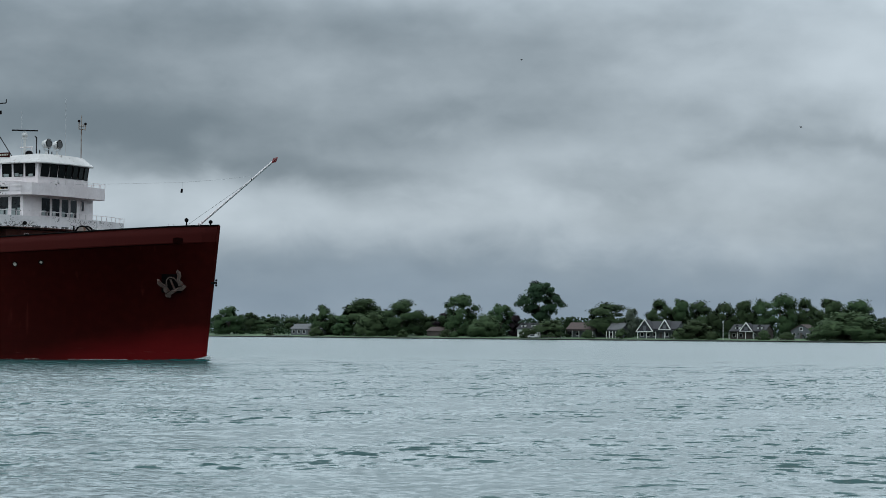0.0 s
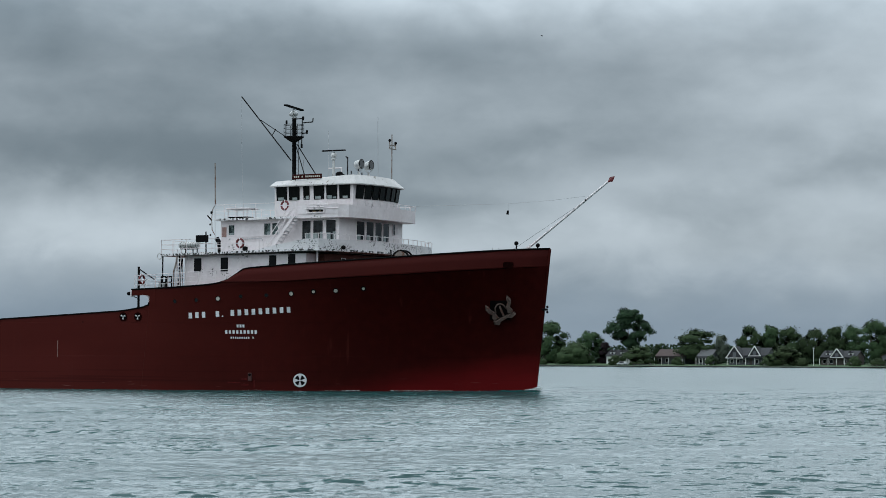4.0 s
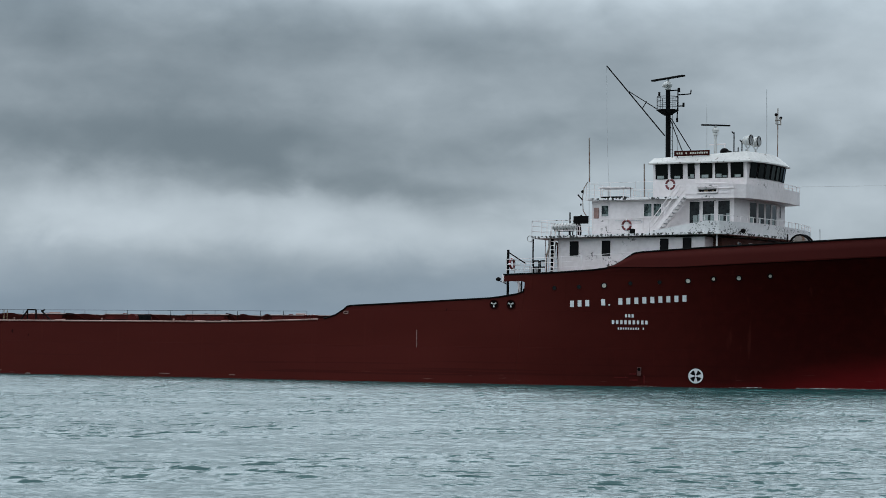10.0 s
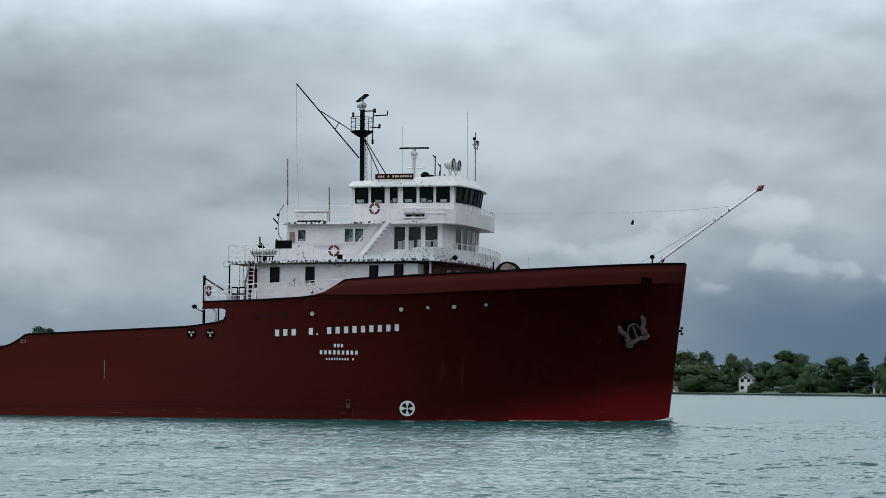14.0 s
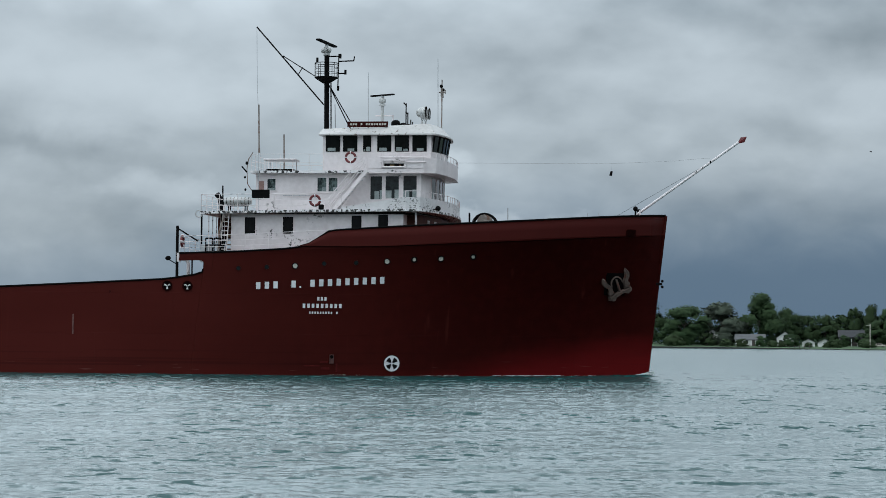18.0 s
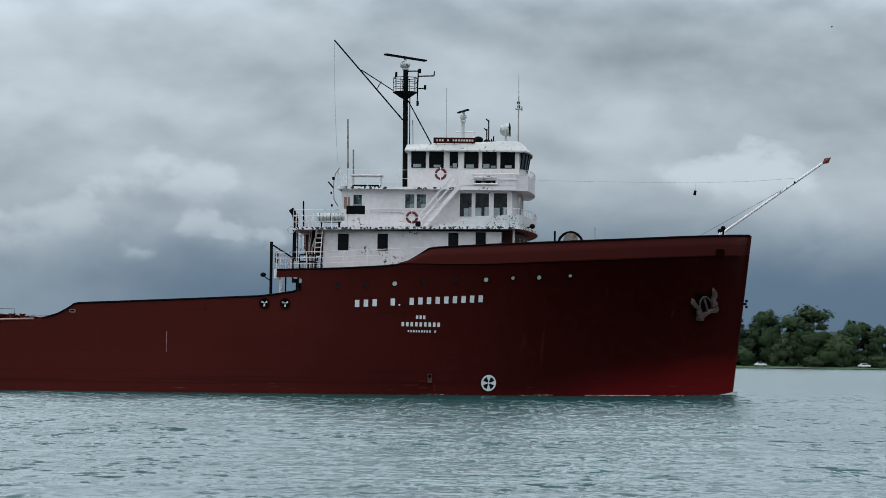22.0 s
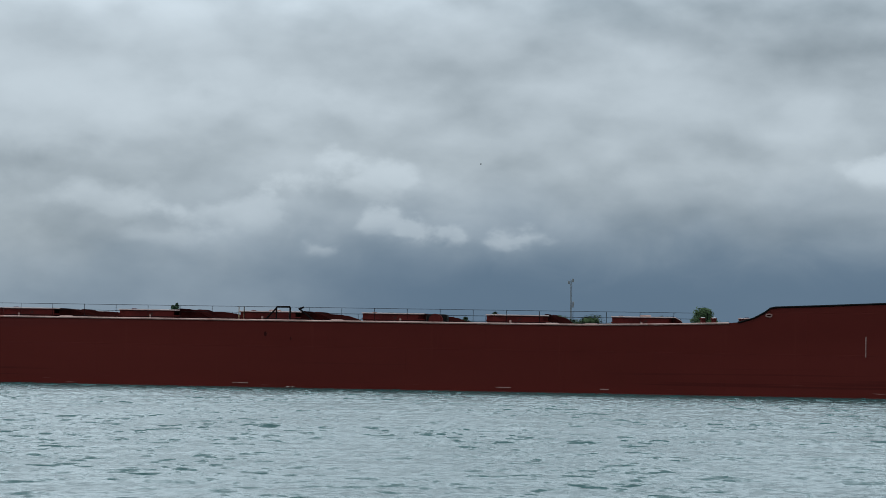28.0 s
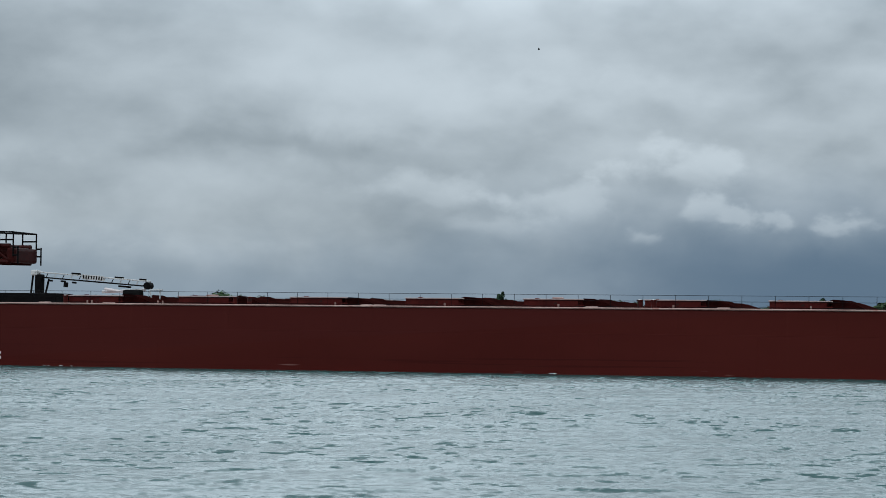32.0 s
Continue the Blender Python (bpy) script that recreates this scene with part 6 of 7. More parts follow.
def lobes(shape, rng):
    out = []
    if shape == "vase":
        for i in range(70):
            a = i * 2.39996
            t = (i * 0.7549) % 1.0
            w = 0.40 * min(1.0, (t + 0.06) * 1.9) ** 0.9 * math.sqrt(max(0.05, 1 - max(0.0, (t - 0.45) / 0.62) ** 2))
            r = rng.uniform(0.25, 1.0) * w
            s = rng.uniform(0.045, 0.085)
            out.append((r * math.cos(a), r * math.sin(a), 0.34 + 0.58 * t, s, s, s * 0.75))
    elif shape == "conifer":
        for i in range(20):
            t = i / 19
            w = 0.42 * (1 - t) ** 0.8 + 0.05
            for k in range(3):
                a = rng.uniform(0, 6.28)
                r = rng.uniform(0.3, 0.75) * w
                out.append((r * math.cos(a), r * math.sin(a), 0.08 + 0.88 * t, w * 0.5, w * 0.5, 0.035))
    elif shape == "clumpy":
        for i in range(26):
            a = rng.uniform(0, 6.28)
            t = rng.uniform(0.1, 1.0)
            r = rng.uniform(0.1, 0.38) * math.sin(math.pi * (0.25 + 0.6 * t))
            s = rng.uniform(0.08, 0.16)
            out.append((r * math.cos(a), r * math.sin(a), 0.18 + 0.70 * t, s, s, s * 0.7))
    else:
        n = {"broad": 52, "willow": 64, "bush": 36}[shape]
        for i in range(n):
            a = rng.uniform(0, 6.28)
            t = rng.uniform(0.0, 1.0)
            w = math.sqrt(max(0.05, 1 - (1.55 * t - 0.55) ** 2)) if shape == "broad" else math.sqrt(max(0.08, 1 - (t * 0.97) ** 2))
            r = rng.uniform(0.35, 1.0) * w * 0.34
            s = rng.uniform(0.05, 0.13)
            out.append((r * math.cos(a), r * math.sin(a), 0.10 + 0.74 * t, s, s, s * {"broad": 0.8, "willow": 1.5, "bush": 1.3}[shape]))
    return out


KINDS_BARE = {"broad": 0.03, "clumpy": 0.08, "willow": 0.0, "vase": 0.32, "conifer": 0.06, "bush": 0.0}


def crown_mesh(shape, seed, count):
    rng = random.Random(seed)
    ls = lobes(shape, rng)
    verts, faces, turned = [], [], []

    def facing(d, x, y, z):
        n = d * 0.40 + Vector((x, y, (z - 0.35) * 0.8)).normalized() * 0.75
        return Vector((n.x, n.y, n.z * 0.8 + 0.10)).normalized()

    bm = bmesh.new()
    bmesh.ops.create_icosphere(bm, subdivisions=1, radius=1.0)
    unit = [v.co.copy() for v in bm.verts]
    tris = [[v.index for v in f.verts] for f in bm.faces]
    bm.free()
    for k, (x, y, z, rx, ry, rz) in enumerate(ls):
        b = len(verts)
        for d in unit:
            w = 0.60 + 0.30 * noise.noise(d * 1.9 + Vector((k * 3.7, seed, 0))) + 0.22 * noise.noise(d * 4.5 + Vector((k * 1.3, seed, 5)))
            verts.append(Vector((x + d.x * rx * w, y + d.y * ry * w, z + d.z * rz * w)))
            turned.append(facing(d, x, y, z))
        faces += [tuple(b + i for i in t) for t in tris]
    for i in range(count):
        x, y, z, rx, ry, rz = ls[i % len(ls)]
        d = Vector((rng.gauss(0, 1), rng.gauss(0, 1), rng.gauss(0, 1))).normalized()
        k = rng.uniform(0.5, 1.0) ** 0.5 * rng.uniform(0.85, 1.25) * (1.22 if i % 9 == 0 else 1.0)
        c = Vector((x + d.x * rx * k, y + d.y * ry * k, z + d.z * rz * k))
        s = rng.uniform(0.009, 0.024)
        nrm = facing(d, x, y, z)
        tilt = (nrm + Vector((rng.gauss(0, 0.4), rng.gauss(0, 0.4), rng.gauss(0, 0.4)))).normalized()
        u = Vector((rng.gauss(0, 1), rng.gauss(0, 1), rng.gauss(0, 1))).cross(tilt).normalized() * s
        v = tilt.cross(u).normalized() * s * rng.uniform(0.6, 1.1)
        if shape == "willow":
            v.z *= 1.5
        b = len(verts)
        verts += [c - u - v * 0.6, c + u - v * 0.6, c + v * 1.1]
        faces.append((b, b + 1, b + 2))
        turned += [(nrm * 0.82 + tilt * 0.18).normalized()] * 3
    rad = sorted(math.hypot(v.x, v.y) for v in verts)[int(len(verts) * 0.86)]
    hi = sorted(v.z for v in verts)[int(len(verts) * 0.995)]
    lo = KINDS_BARE[shape]
    zl = sorted(v.z for v in verts)[int(len(verts) * 0.01)]
    verts = [Vector((v.x * 0.5 / rad, v.y * 0.5 / rad, lo + (v.z - zl) * (1 - lo) / (hi - zl))) for v in verts]
    me = bpy.data.meshes.new("crown")
    me.from_pydata(verts, [], faces)
    me.polygons.foreach_set("use_smooth", [True] * len(faces))
    me.normals_split_custom_set_from_vertices(turned)
    return me


def trunk_mesh(shape, seed):
    rng = random.Random(seed + 50)
    bm = bmesh.new()
    top = {"conifer": 0.95, "vase": 0.5, "bush": 0.25}.get(shape, 0.55)
    tube(bm, (0, 0, -0.04), (0, 0, top * 0.5), 0.035, 7, 0.024)
    tube(bm, (0, 0, top * 0.5), (0.01, 0.01, top), 0.024, 7, 0.010)
    if shape != "conifer":
        for i in range(7):
            a = i * 0.9 + rng.uniform(0, 0.5)
            z = top * rng.uniform(0.45, 0.95)
            r = 0.3 if shape == "vase" else 0.24
            tube(bm, (0, 0, z), (r * math.cos(a), r * math.sin(a), z + rng.uniform(0.15, 0.34)), 0.014, 5, 0.004)
    return finish(bm, "trunk")


CROWNS, TRUNKS = {}, {}
TREE_NAMES = {0: ("deciduous_tree", "green leafy tree on the far bank", "tree"), 1: ("clumpy_tree", "tall open-crowned green tree on the far bank", "tree"), 2: ("willow_tree", "pale green rounded willow by the shore", "tree"),
              3: ("purple_tree", "dark purple-leaved tree on the far bank", "tree"), 4: ("vase_tree", "large vase-shaped dark green tree above the houses", "tree"), 5: ("conifer_tree", "dark green layered conifer on the far bank", "tree"),
              6: ("shrub", "rounded light green shrub by the shore", "bush"), 7: ("silver_tree", "grey-green silvery tree on the far bank", "tree")}


def tree(x, d, height, width, kind, i):
    shape, bare, leaf = KINDS[kind]
    key = (kind, i % 4)
    if key not in CROWNS:
        CROWNS[key] = crown_mesh(shape, 10 * kind + i % 4, {"vase": 10000, "conifer": 7000, "bush": 5000}.get(shape, 9000))
        CROWNS[key].materials.append(LEAF[leaf])
        TRUNKS[key] = trunk_mesh(shape, 10 * kind + i % 4)
        TRUNKS[key].materials.append(BARK)
    z0 = land_height(x, d) - 0.1
    if height < 5.0:
        width *= 0.72
    name, label, cat = TREE_NAMES[kind]
    t = tagged(empty(name), label, cat, "trees along the far bank")
    t.matrix_basis = Matrix.LocRotScale((x, SHORE + d, z0), Euler((0, 0, i * 2.4)), (width * (0.92 if kind == 4 else 1.15), width * (0.92 if kind == 4 else 1.15), height - z0))
    part("trunk", TRUNKS[key], BARK, t)
    part("crown", CROWNS[key], LEAF[leaf], t)
    return t


# x along the bank, metres behind the shore, height of the top above the water, width, kind
WEST = [(-552.8, 22, 12.3, 11.0, 0), (-553.7, 40, 10.0, 5.6, 0), (-548.1, 46, 7.9, 11.2, 0), (-539.4, 50, 8.1, 8.0, 0), (-508.2, 24, 13.0, 8.1, 0), (-495.1, 30, 15.6, 19.2, 1), (-495.0, 18, 9.0, 8.4, 0), (-481.2, 16, 10.0, 10.5, 2), (-470.6, 22, 15.2, 14.7, 0), (-470.4, 45, 9.0, 7.7, 0)]
WEST2 = [(-458.3, 35, 10.1, 6.4, 3), (-448.7, 30, 17.3, 12.0, 0), (-431.0, 18, 9.6, 11.0, 2), (-431.2, 32, 13.6, 8.9, 0), (-423.3, 30, 9.4, 4.8, 3), (-414.7, 34, 22.3, 15.6, 4), (-402.2, 16, 7.9, 11.2, 6), (-408.6, 48, 8.9, 3.7, 0), (-383.7, 28, 14.1, 14.5, 0), (-371.3, 24, 12.1, 5.0, 7)]
MID = [(-366.1, 40, 15.6, 8.8, 0), (-359.6, 44, 15.8, 7.3, 0), (-347.5, 34, 14.9, 9.0, 0), (-342.3, 14, 7.7, 11.6, 6), (-338.1, 34, 14.3, 8.6, 0), (-331.8, 40, 15.2, 7.9, 0), (-326.8, 44, 15.7, 7.2, 0), (-317.1, 40, 17.5, 11.4, 0), (-309.6, 46, 16.1, 7.2, 0), (-296.5, 36, 15.8, 9.9, 0), (-283.6, 30, 15.3, 11.2, 0), (-282.4, 18, 11.2, 19.3, 2), (-277.5, 40, 9.1, 7.1, 0)]
MID2 = [(-202.6, 22, 17.9, 8.8, 5), (-199.1, 34, 11.4, 5.1, 0), (-191.5, 24, 12.8, 7.4, 1), (-183.5, 26, 13.1, 9.5, 0), (-181.8, 50, 10.7, 4.2, 0), (-170.3, 26, 13.7, 9.8, 0), (-164.0, 40, 15.0, 12.0, 0), (-157.3, 44, 15.1, 6.9, 0), (-154.6, 18, 10.9, 17.3, 2), (-146.7, 40, 14.3, 6.1, 0), (-140.9, 36, 12.9, 4.1, 7), (-134.2, 34, 11.6, 6.1, 0), (-125.8, 36, 15.5, 11.5, 0), (-115.7, 18, 11.2, 9.2, 6), (-108.1, 30, 13.5, 9.4, 0), (-99.0, 26, 14.7, 8.3, 5)]
EAST = [(-89.6, 34, 16.7, 9.4, 5), (-83.3, 40, 14.8, 4.7, 5), (-90.1, 16, 10.2, 5.9, 6), (-76.6, 36, 14.0, 9.4, 0), (-65.7, 32, 15.4, 13.3, 0), (-56.1, 40, 16.0, 10.1, 1), (-41.7, 22, 14.3, 14.5, 0), (-28.4, 26, 15.7, 13.2, 7), (-16.1, 34, 19.0, 13.7, 1), (-6.2, 40, 14.0, 8.7, 0), (0.6, 44, 11.6, 6.7, 0), (6.8, 42, 11.7, 7.4, 0)]
EAST2 = [(17.1, 48, 14.4, 5.4, 0), (22.7, 44, 15.6, 6.1, 1), (29.0, 36, 14.7, 7.4, 0), (37.6, 30, 17.6, 11.9, 0), (46.7, 30, 15.3, 8.0, 0), (57.6, 30, 20.8, 11.0, 5), (69.1, 34, 19.5, 6.7, 5), (57.5, 14, 8.1, 10.8, 2), (69.4, 26, 19.6, 9.9, 0), (82.9, 24, 21.1, 17.9, 0), (74.4, 12, 10.7, 7.8, 6), (92.2, 14, 12.3, 11.1, 2), (100.4, 26, 16.4, 12.0, 0), (108.6, 24, 14.9, 6.6, 1), (118, 26, 15.5, 11.0, 0), (128, 28, 14.5, 11.0, 0)]
FILL = [(-750, 30, 19.5, 17, 0), (-733, 34, 13.0, 12, 0), (-715, 30, 12.0, 12, 0), (-694, 34, 13.0, 12, 0), (-672, 30, 11.0, 11, 2), (-650, 34, 12.0, 12, 0), (-628, 30, 11.5, 11, 0), (-606, 36, 12.0, 12, 0), (-584, 34, 11.0, 11, 0), (-266, 32, 14.0, 11, 0), (-254, 30, 15.0, 10, 0), (-243, 34, 13.0, 10, 0), (-232, 24, 12.0, 10, 2), (-220, 32, 14.0, 10, 0), (-211, 36, 13.5, 9, 0)]
FRONT = [(-525, 9, 3.6, 5, 6), (-503, 10, 4.2, 6, 2), (-463, 9, 3.4, 5, 6), (-444, 11, 4.0, 6, 6), (-440, 9, 3.0, 4, 2), (-409, 10, 4.4, 6, 6), (-398, 9, 2.8, 4, 6), (-383, 10, 3.9, 5, 2), (-369, 9, 4.6, 5, 6), (-345, 8, 4.8, 7, 6), (-333, 10, 3.6, 5, 2), (-312, 9, 4.4, 6, 6), (-304, 10, 3.6, 6, 2), (-292, 9, 4.6, 8, 6)]
FRONT2 = [(-143, 10, 3.6, 5, 6), (-134, 9, 4.4, 6, 6), (-122, 9, 3.6, 7, 2), (-96, 9, 3.3, 4, 6), (-84, 9, 3.9, 5, 2), (-58, 9, 4.2, 7, 6), (-45, 10, 4.6, 8, 2)]
FRONT3 = [(-27, 9, 3.4, 5, 6), (-11, 9, 3.0, 4, 2), (10, 9, 3.4, 5, 6), (21, 10, 3.6, 6, 2), (35, 9, 4.2, 8, 6), (47, 9, 3.8, 7, 2), (-5, 13, 5.0, 5, 0), (9.6, 12, 4.8, 5, 0), (-8, 9, 2.6, 4, 6), (1, 9, 2.4, 3, 2), (7, 9, 2.6, 3, 6), (84, 8, 4.4, 8, 6), (106, 9, 4.6, 8, 2)]
FRONT4 = [(13.0, 17, 4.9, 4.6, 0), (19.6, 17, 5.6, 5.5, 0), (24.6, 34, 10.0, 8, 0), (32.5, 26, 10.5, 8, 0), (12.0, 50, 11.8, 8, 0), (33.0, 46, 14.0, 9, 0), (51.5, 44, 15.0, 9, 0), (-21.5, 9, 3.4, 5, 6), (-15.0, 10, 4.4, 5, 0), (-33.5, 16, 5.2, 5, 0), (52.0, 16, 7.0, 6, 0)]
for i, row in enumerate(WEST + WEST2 + MID + MID2 + EAST + EAST2 + FILL + FRONT + FRONT2 + FRONT3 + FRONT4):
    tree(*row, i)


def far_woods():
    """The unbroken low wood behind the gardens."""
    rng = random.Random(7)
    verts, faces = [], []
    for i in range(60000):
        x = rng.uniform(-860, 230)
        near = i % 5 == 0
        d = rng.uniform(27, 40) if near else rng.uniform(58, 84)
        top = 8.0 + 2.6 * noise.noise((x * 0.035, 1.0, 0)) + 1.6 * noise.noise((x * 0.16, 5.0, 0)) + 1.0 * noise.noise((x * 0.6, 5.0, 0))
        if x > -230:
            top += 3.0
        if near:
            top = 3.6 + 2.4 * noise.noise((x * 0.09, 21.0, 0)) + 1.0 * noise.noise((x * 0.4, 8.0, 0))
        z = land_height(x, d) + rng.uniform(0.0, 1.0) ** 0.8 * max(0.3, top - 2.0)
        c = Vector((x, SHORE + d, z))
        s = rng.uniform(0.35, 0.75)
        u = Vector((rng.gauss(0, 1), rng.gauss(0, 0.5), rng.gauss(0, 0.6))).normalized() * s
        v = Vector((rng.gauss(0, 0.6), rng.gauss(0, 0.6), rng.gauss(0, 1))).normalized() * s
        b = len(verts)
        verts += [c - u, c - v, c + u, c + v]
        faces.append((b, b + 1, b + 2, b + 3))
    me = bpy.data.meshes.new("far_woods")
    me.from_pydata(verts, [], faces)
    tagged(part("far_woods", me, LEAF[1], None), "dark green wood behind the gardens", "woods", kind="stuff")


far_woods()

# ---- far bank: houses ----
SIDING = {k: surface("siding_" + k, tuple(v * 0.85 for v in c), c, rough=0.7, scale=0.8, bump=0.004) for k, c in (("white", (0.62, 0.62, 0.60)), ("cream", (0.46, 0.43, 0.36)), ("grey", (0.085, 0.092, 0.10)), ("brown", (0.065, 0.052, 0.046)), ("brick", (0.17, 0.085, 0.065)))}
ROOFING = {k: surface("roofing_" + k, tuple(v * 0.75 for v in c), c, rough=0.85, scale=1.2, bump=0.01) for k, c in (("grey", (0.085, 0.088, 0.092)), ("brown", (0.060, 0.040, 0.036)), ("dark", (0.020, 0.021, 0.024)))}


def house(x0, x1, d, top, wall, roof, depth=9.0, storeys=1, gable=False, dormers=(), chimney=None, porch=False, name="house", label=""):
    """x0..x1 along the bank, ridge height above water; gable: the gable end faces the river."""
    xm, w = (x0 + x1) / 2, x1 - x0
    z0 = land_height(xm, d) - 0.05
    h = top - z0
    rise = min(0.42 * h, (w if gable else depth) * 0.42)
    eave = h - rise
    t = tagged(empty(name), label or "house on the far bank", "house", "houses on the far bank")
    t.location = (xm, SHORE + d, z0)
    bm = bmesh.new()
    if gable:
        v = [(-w / 2, 0), (w / 2, 0), (w / 2, eave), (0, h - 0.05), (-w / 2, eave)]
        a = [bm.verts.new((x, 0, z)) for x, z in v]
        b = [bm.verts.new((x, depth, z)) for x, z in v]
    else:
        v = [(0, 0), (depth, 0), (depth, eave), (depth / 2, h - 0.05), (0, eave)]
        a = [bm.verts.new((-w / 2, y, z)) for y, z in v]
        b = [bm.verts.new((w / 2, y, z)) for y, z in v]
    bm.faces.new(a)
    bm.faces.new(b[::-1])
    for i in range(5):
        bm.faces.new((a[i], b[i], b[(i + 1) % 5], a[(i + 1) % 5]))
    part("wall", bm, SIDING[wall], t)
    ov = 0.4
    for side in (-1, 1):
        bm = bmesh.new()
        if gable:
            k = rise / (w / 2)
            pr = [(side * (w / 2 + ov), eave - k * ov), (0, h), (0, h + 0.16), (side * (w / 2 + ov), eave - k * ov + 0.16)]
            p0 = [bm.verts.new((x, -ov, z)) for x, z in pr]
            p1 = [bm.verts.new((x, depth + ov, z)) for x, z in pr]
        else:
            k = rise / (depth / 2)
            ye = -ov if side < 0 else depth + ov
            pr = [(ye, eave - k * ov), (depth / 2, h), (depth / 2, h + 0.16), (ye, eave - k * ov + 0.16)]
            p0 = [bm.verts.new((-w / 2 - ov, y, z)) for y, z in pr]
            p1 = [bm.verts.new((w / 2 + ov, y, z)) for y, z in pr]
        bm.faces.new(p0)
        bm.faces.new(p1[::-1])
        for i in range(4):
            bm.faces.new((p0[i], p1[i], p1[(i + 1) % 4], p0[(i + 1) % 4]))
        part("roof", bm, ROOFING[roof], t)

    def opening(x, z, ww, hh, y=0.0, nm="window"):
        bm = bmesh.new()
        for xa, xb, za, zb in ((x - ww / 2 - 0.1, x - ww / 2, z, z + hh), (x + ww / 2, x + ww / 2 + 0.1, z, z + hh), (x - ww / 2 - 0.1, x + ww / 2 + 0.1, z - 0.1, z), (x - ww / 2 - 0.1, x + ww / 2 + 0.1, z + hh, z + hh + 0.1)):
            box(bm, xa, xb, y - 0.08, y + 0.05, za, zb)
        f = part(nm, bm, SIDING["white"], t)
        bm = bmesh.new()
        box(bm, x - ww / 2, x + ww / 2, y - 0.03, y + 0.05, z, z + hh)
        part("pane", bm, PANE, f)

    n = max(2, int(w / 2.4))
    for s in range(storeys):
        zz = 0.8 + s * 2.6
        if zz + 1.3 > eave + (rise * 0.3 if gable else 0):
            break
        for i in range(n):
            x = -w / 2 + w * (i + 0.5) / n
            if s == 0 and i == n // 2:
                bm = bmesh.new()
                box(bm, x - 0.5, x + 0.5, -0.06, 0.05, 0.05, 2.1)
                part("door", bm, SIDING["brown"], t)
            else:
                opening(x, zz, 1.15, 1.25)
    if gable and rise > 1.6:
        opening(0, eave + 0.1, 1.0, min(1.2, rise * 0.45))
    for dx in dormers:
        zz = eave + 0.25
        bm = bmesh.new()
        box(bm, dx - 0.9, dx + 0.9, depth * 0.12, depth * 0.45, zz, zz + 1.3)
        part("dormer", bm, SIDING["white"], t)
        bm = bmesh.new()
        pr = [(dx - 1.1, zz + 1.25), (dx + 1.1, zz + 1.25), (dx, zz + 2.1)]
        p0 = [bm.verts.new((x, depth * 0.09, z)) for x, z in pr]
        p1 = [bm.verts.new((x, depth * 0.5, z)) for x, z in pr]
        bm.faces.new(p0)
        bm.faces.new(p1[::-1])
        for i in range(3):
            bm.faces.new((p0[i], p1[i], p1[(i + 1) % 3], p0[(i + 1) % 3]))
        part("dormer_roof", bm, ROOFING[roof], t)
        opening(dx, zz + 0.25, 0.9, 0.85, depth * 0.12)
    if chimney is not None:
        bm = bmesh.new()
        box(bm, chimney - 0.4, chimney + 0.4, depth * 0.45, depth * 0.55, eave, h + 0.9)
        part("chimney", bm, SIDING["brick"], t)
    if porch:
        bm = bmesh.new()
        box(bm, -w / 2, w / 2, -2.2, 0, min(2.6, eave), min(2.6, eave) + 0.18)
        part("porch_roof", bm, ROOFING[roof], t)
        for i in range(5):
            bm = bmesh.new()
            x = -w / 2 + 0.2 + (w - 0.4) * i / 4
            box(bm, x - 0.09, x + 0.09, -2.1, -1.92, 0, min(2.6, eave))
            part("porch_post", bm, SIDING["white"], t)
    return t


def front_gable(t, xc, half, z0, z1, y):
    """A steep front gable: dark infill, white bargeboards and a white-framed window."""
    bm = bmesh.new()
    pr = [(xc - half, z0), (xc + half, z0), (xc, z1)]
    a = [bm.verts.new((x, y, z)) for x, z in pr]
    b = [bm.verts.new((x, y + 5.0, z)) for x, z in pr]
    bm.faces.new(a)
    bm.faces.new(b[::-1])
    for i in range(3):
        bm.faces.new((a[i], b[i], b[(i + 1) % 3], a[(i + 1) % 3]))
    g = part("front_gable", bm, ROOFING["dark"], t)
    for k in (-1, 1):
        part("bargeboard", tubes([((xc + k * (half + 0.15), y - 0.1, z0 - 0.1), (xc, y - 0.1, z1 + 0.12))], 0.2, 6), SIDING["white"], g)
    part("bargeboard", tubes([((xc - half, y - 0.1, z0), (xc + half, y - 0.1, z0))], 0.15, 6), SIDING["white"], g)
    bm = bmesh.new()
    box(bm, xc - 0.65, xc + 0.65, y - 0.08, y, z0 + 0.3, z0 + 0.42 * (z1 - z0) + 0.3)
    part("window", bm, SIDING["grey"], g)


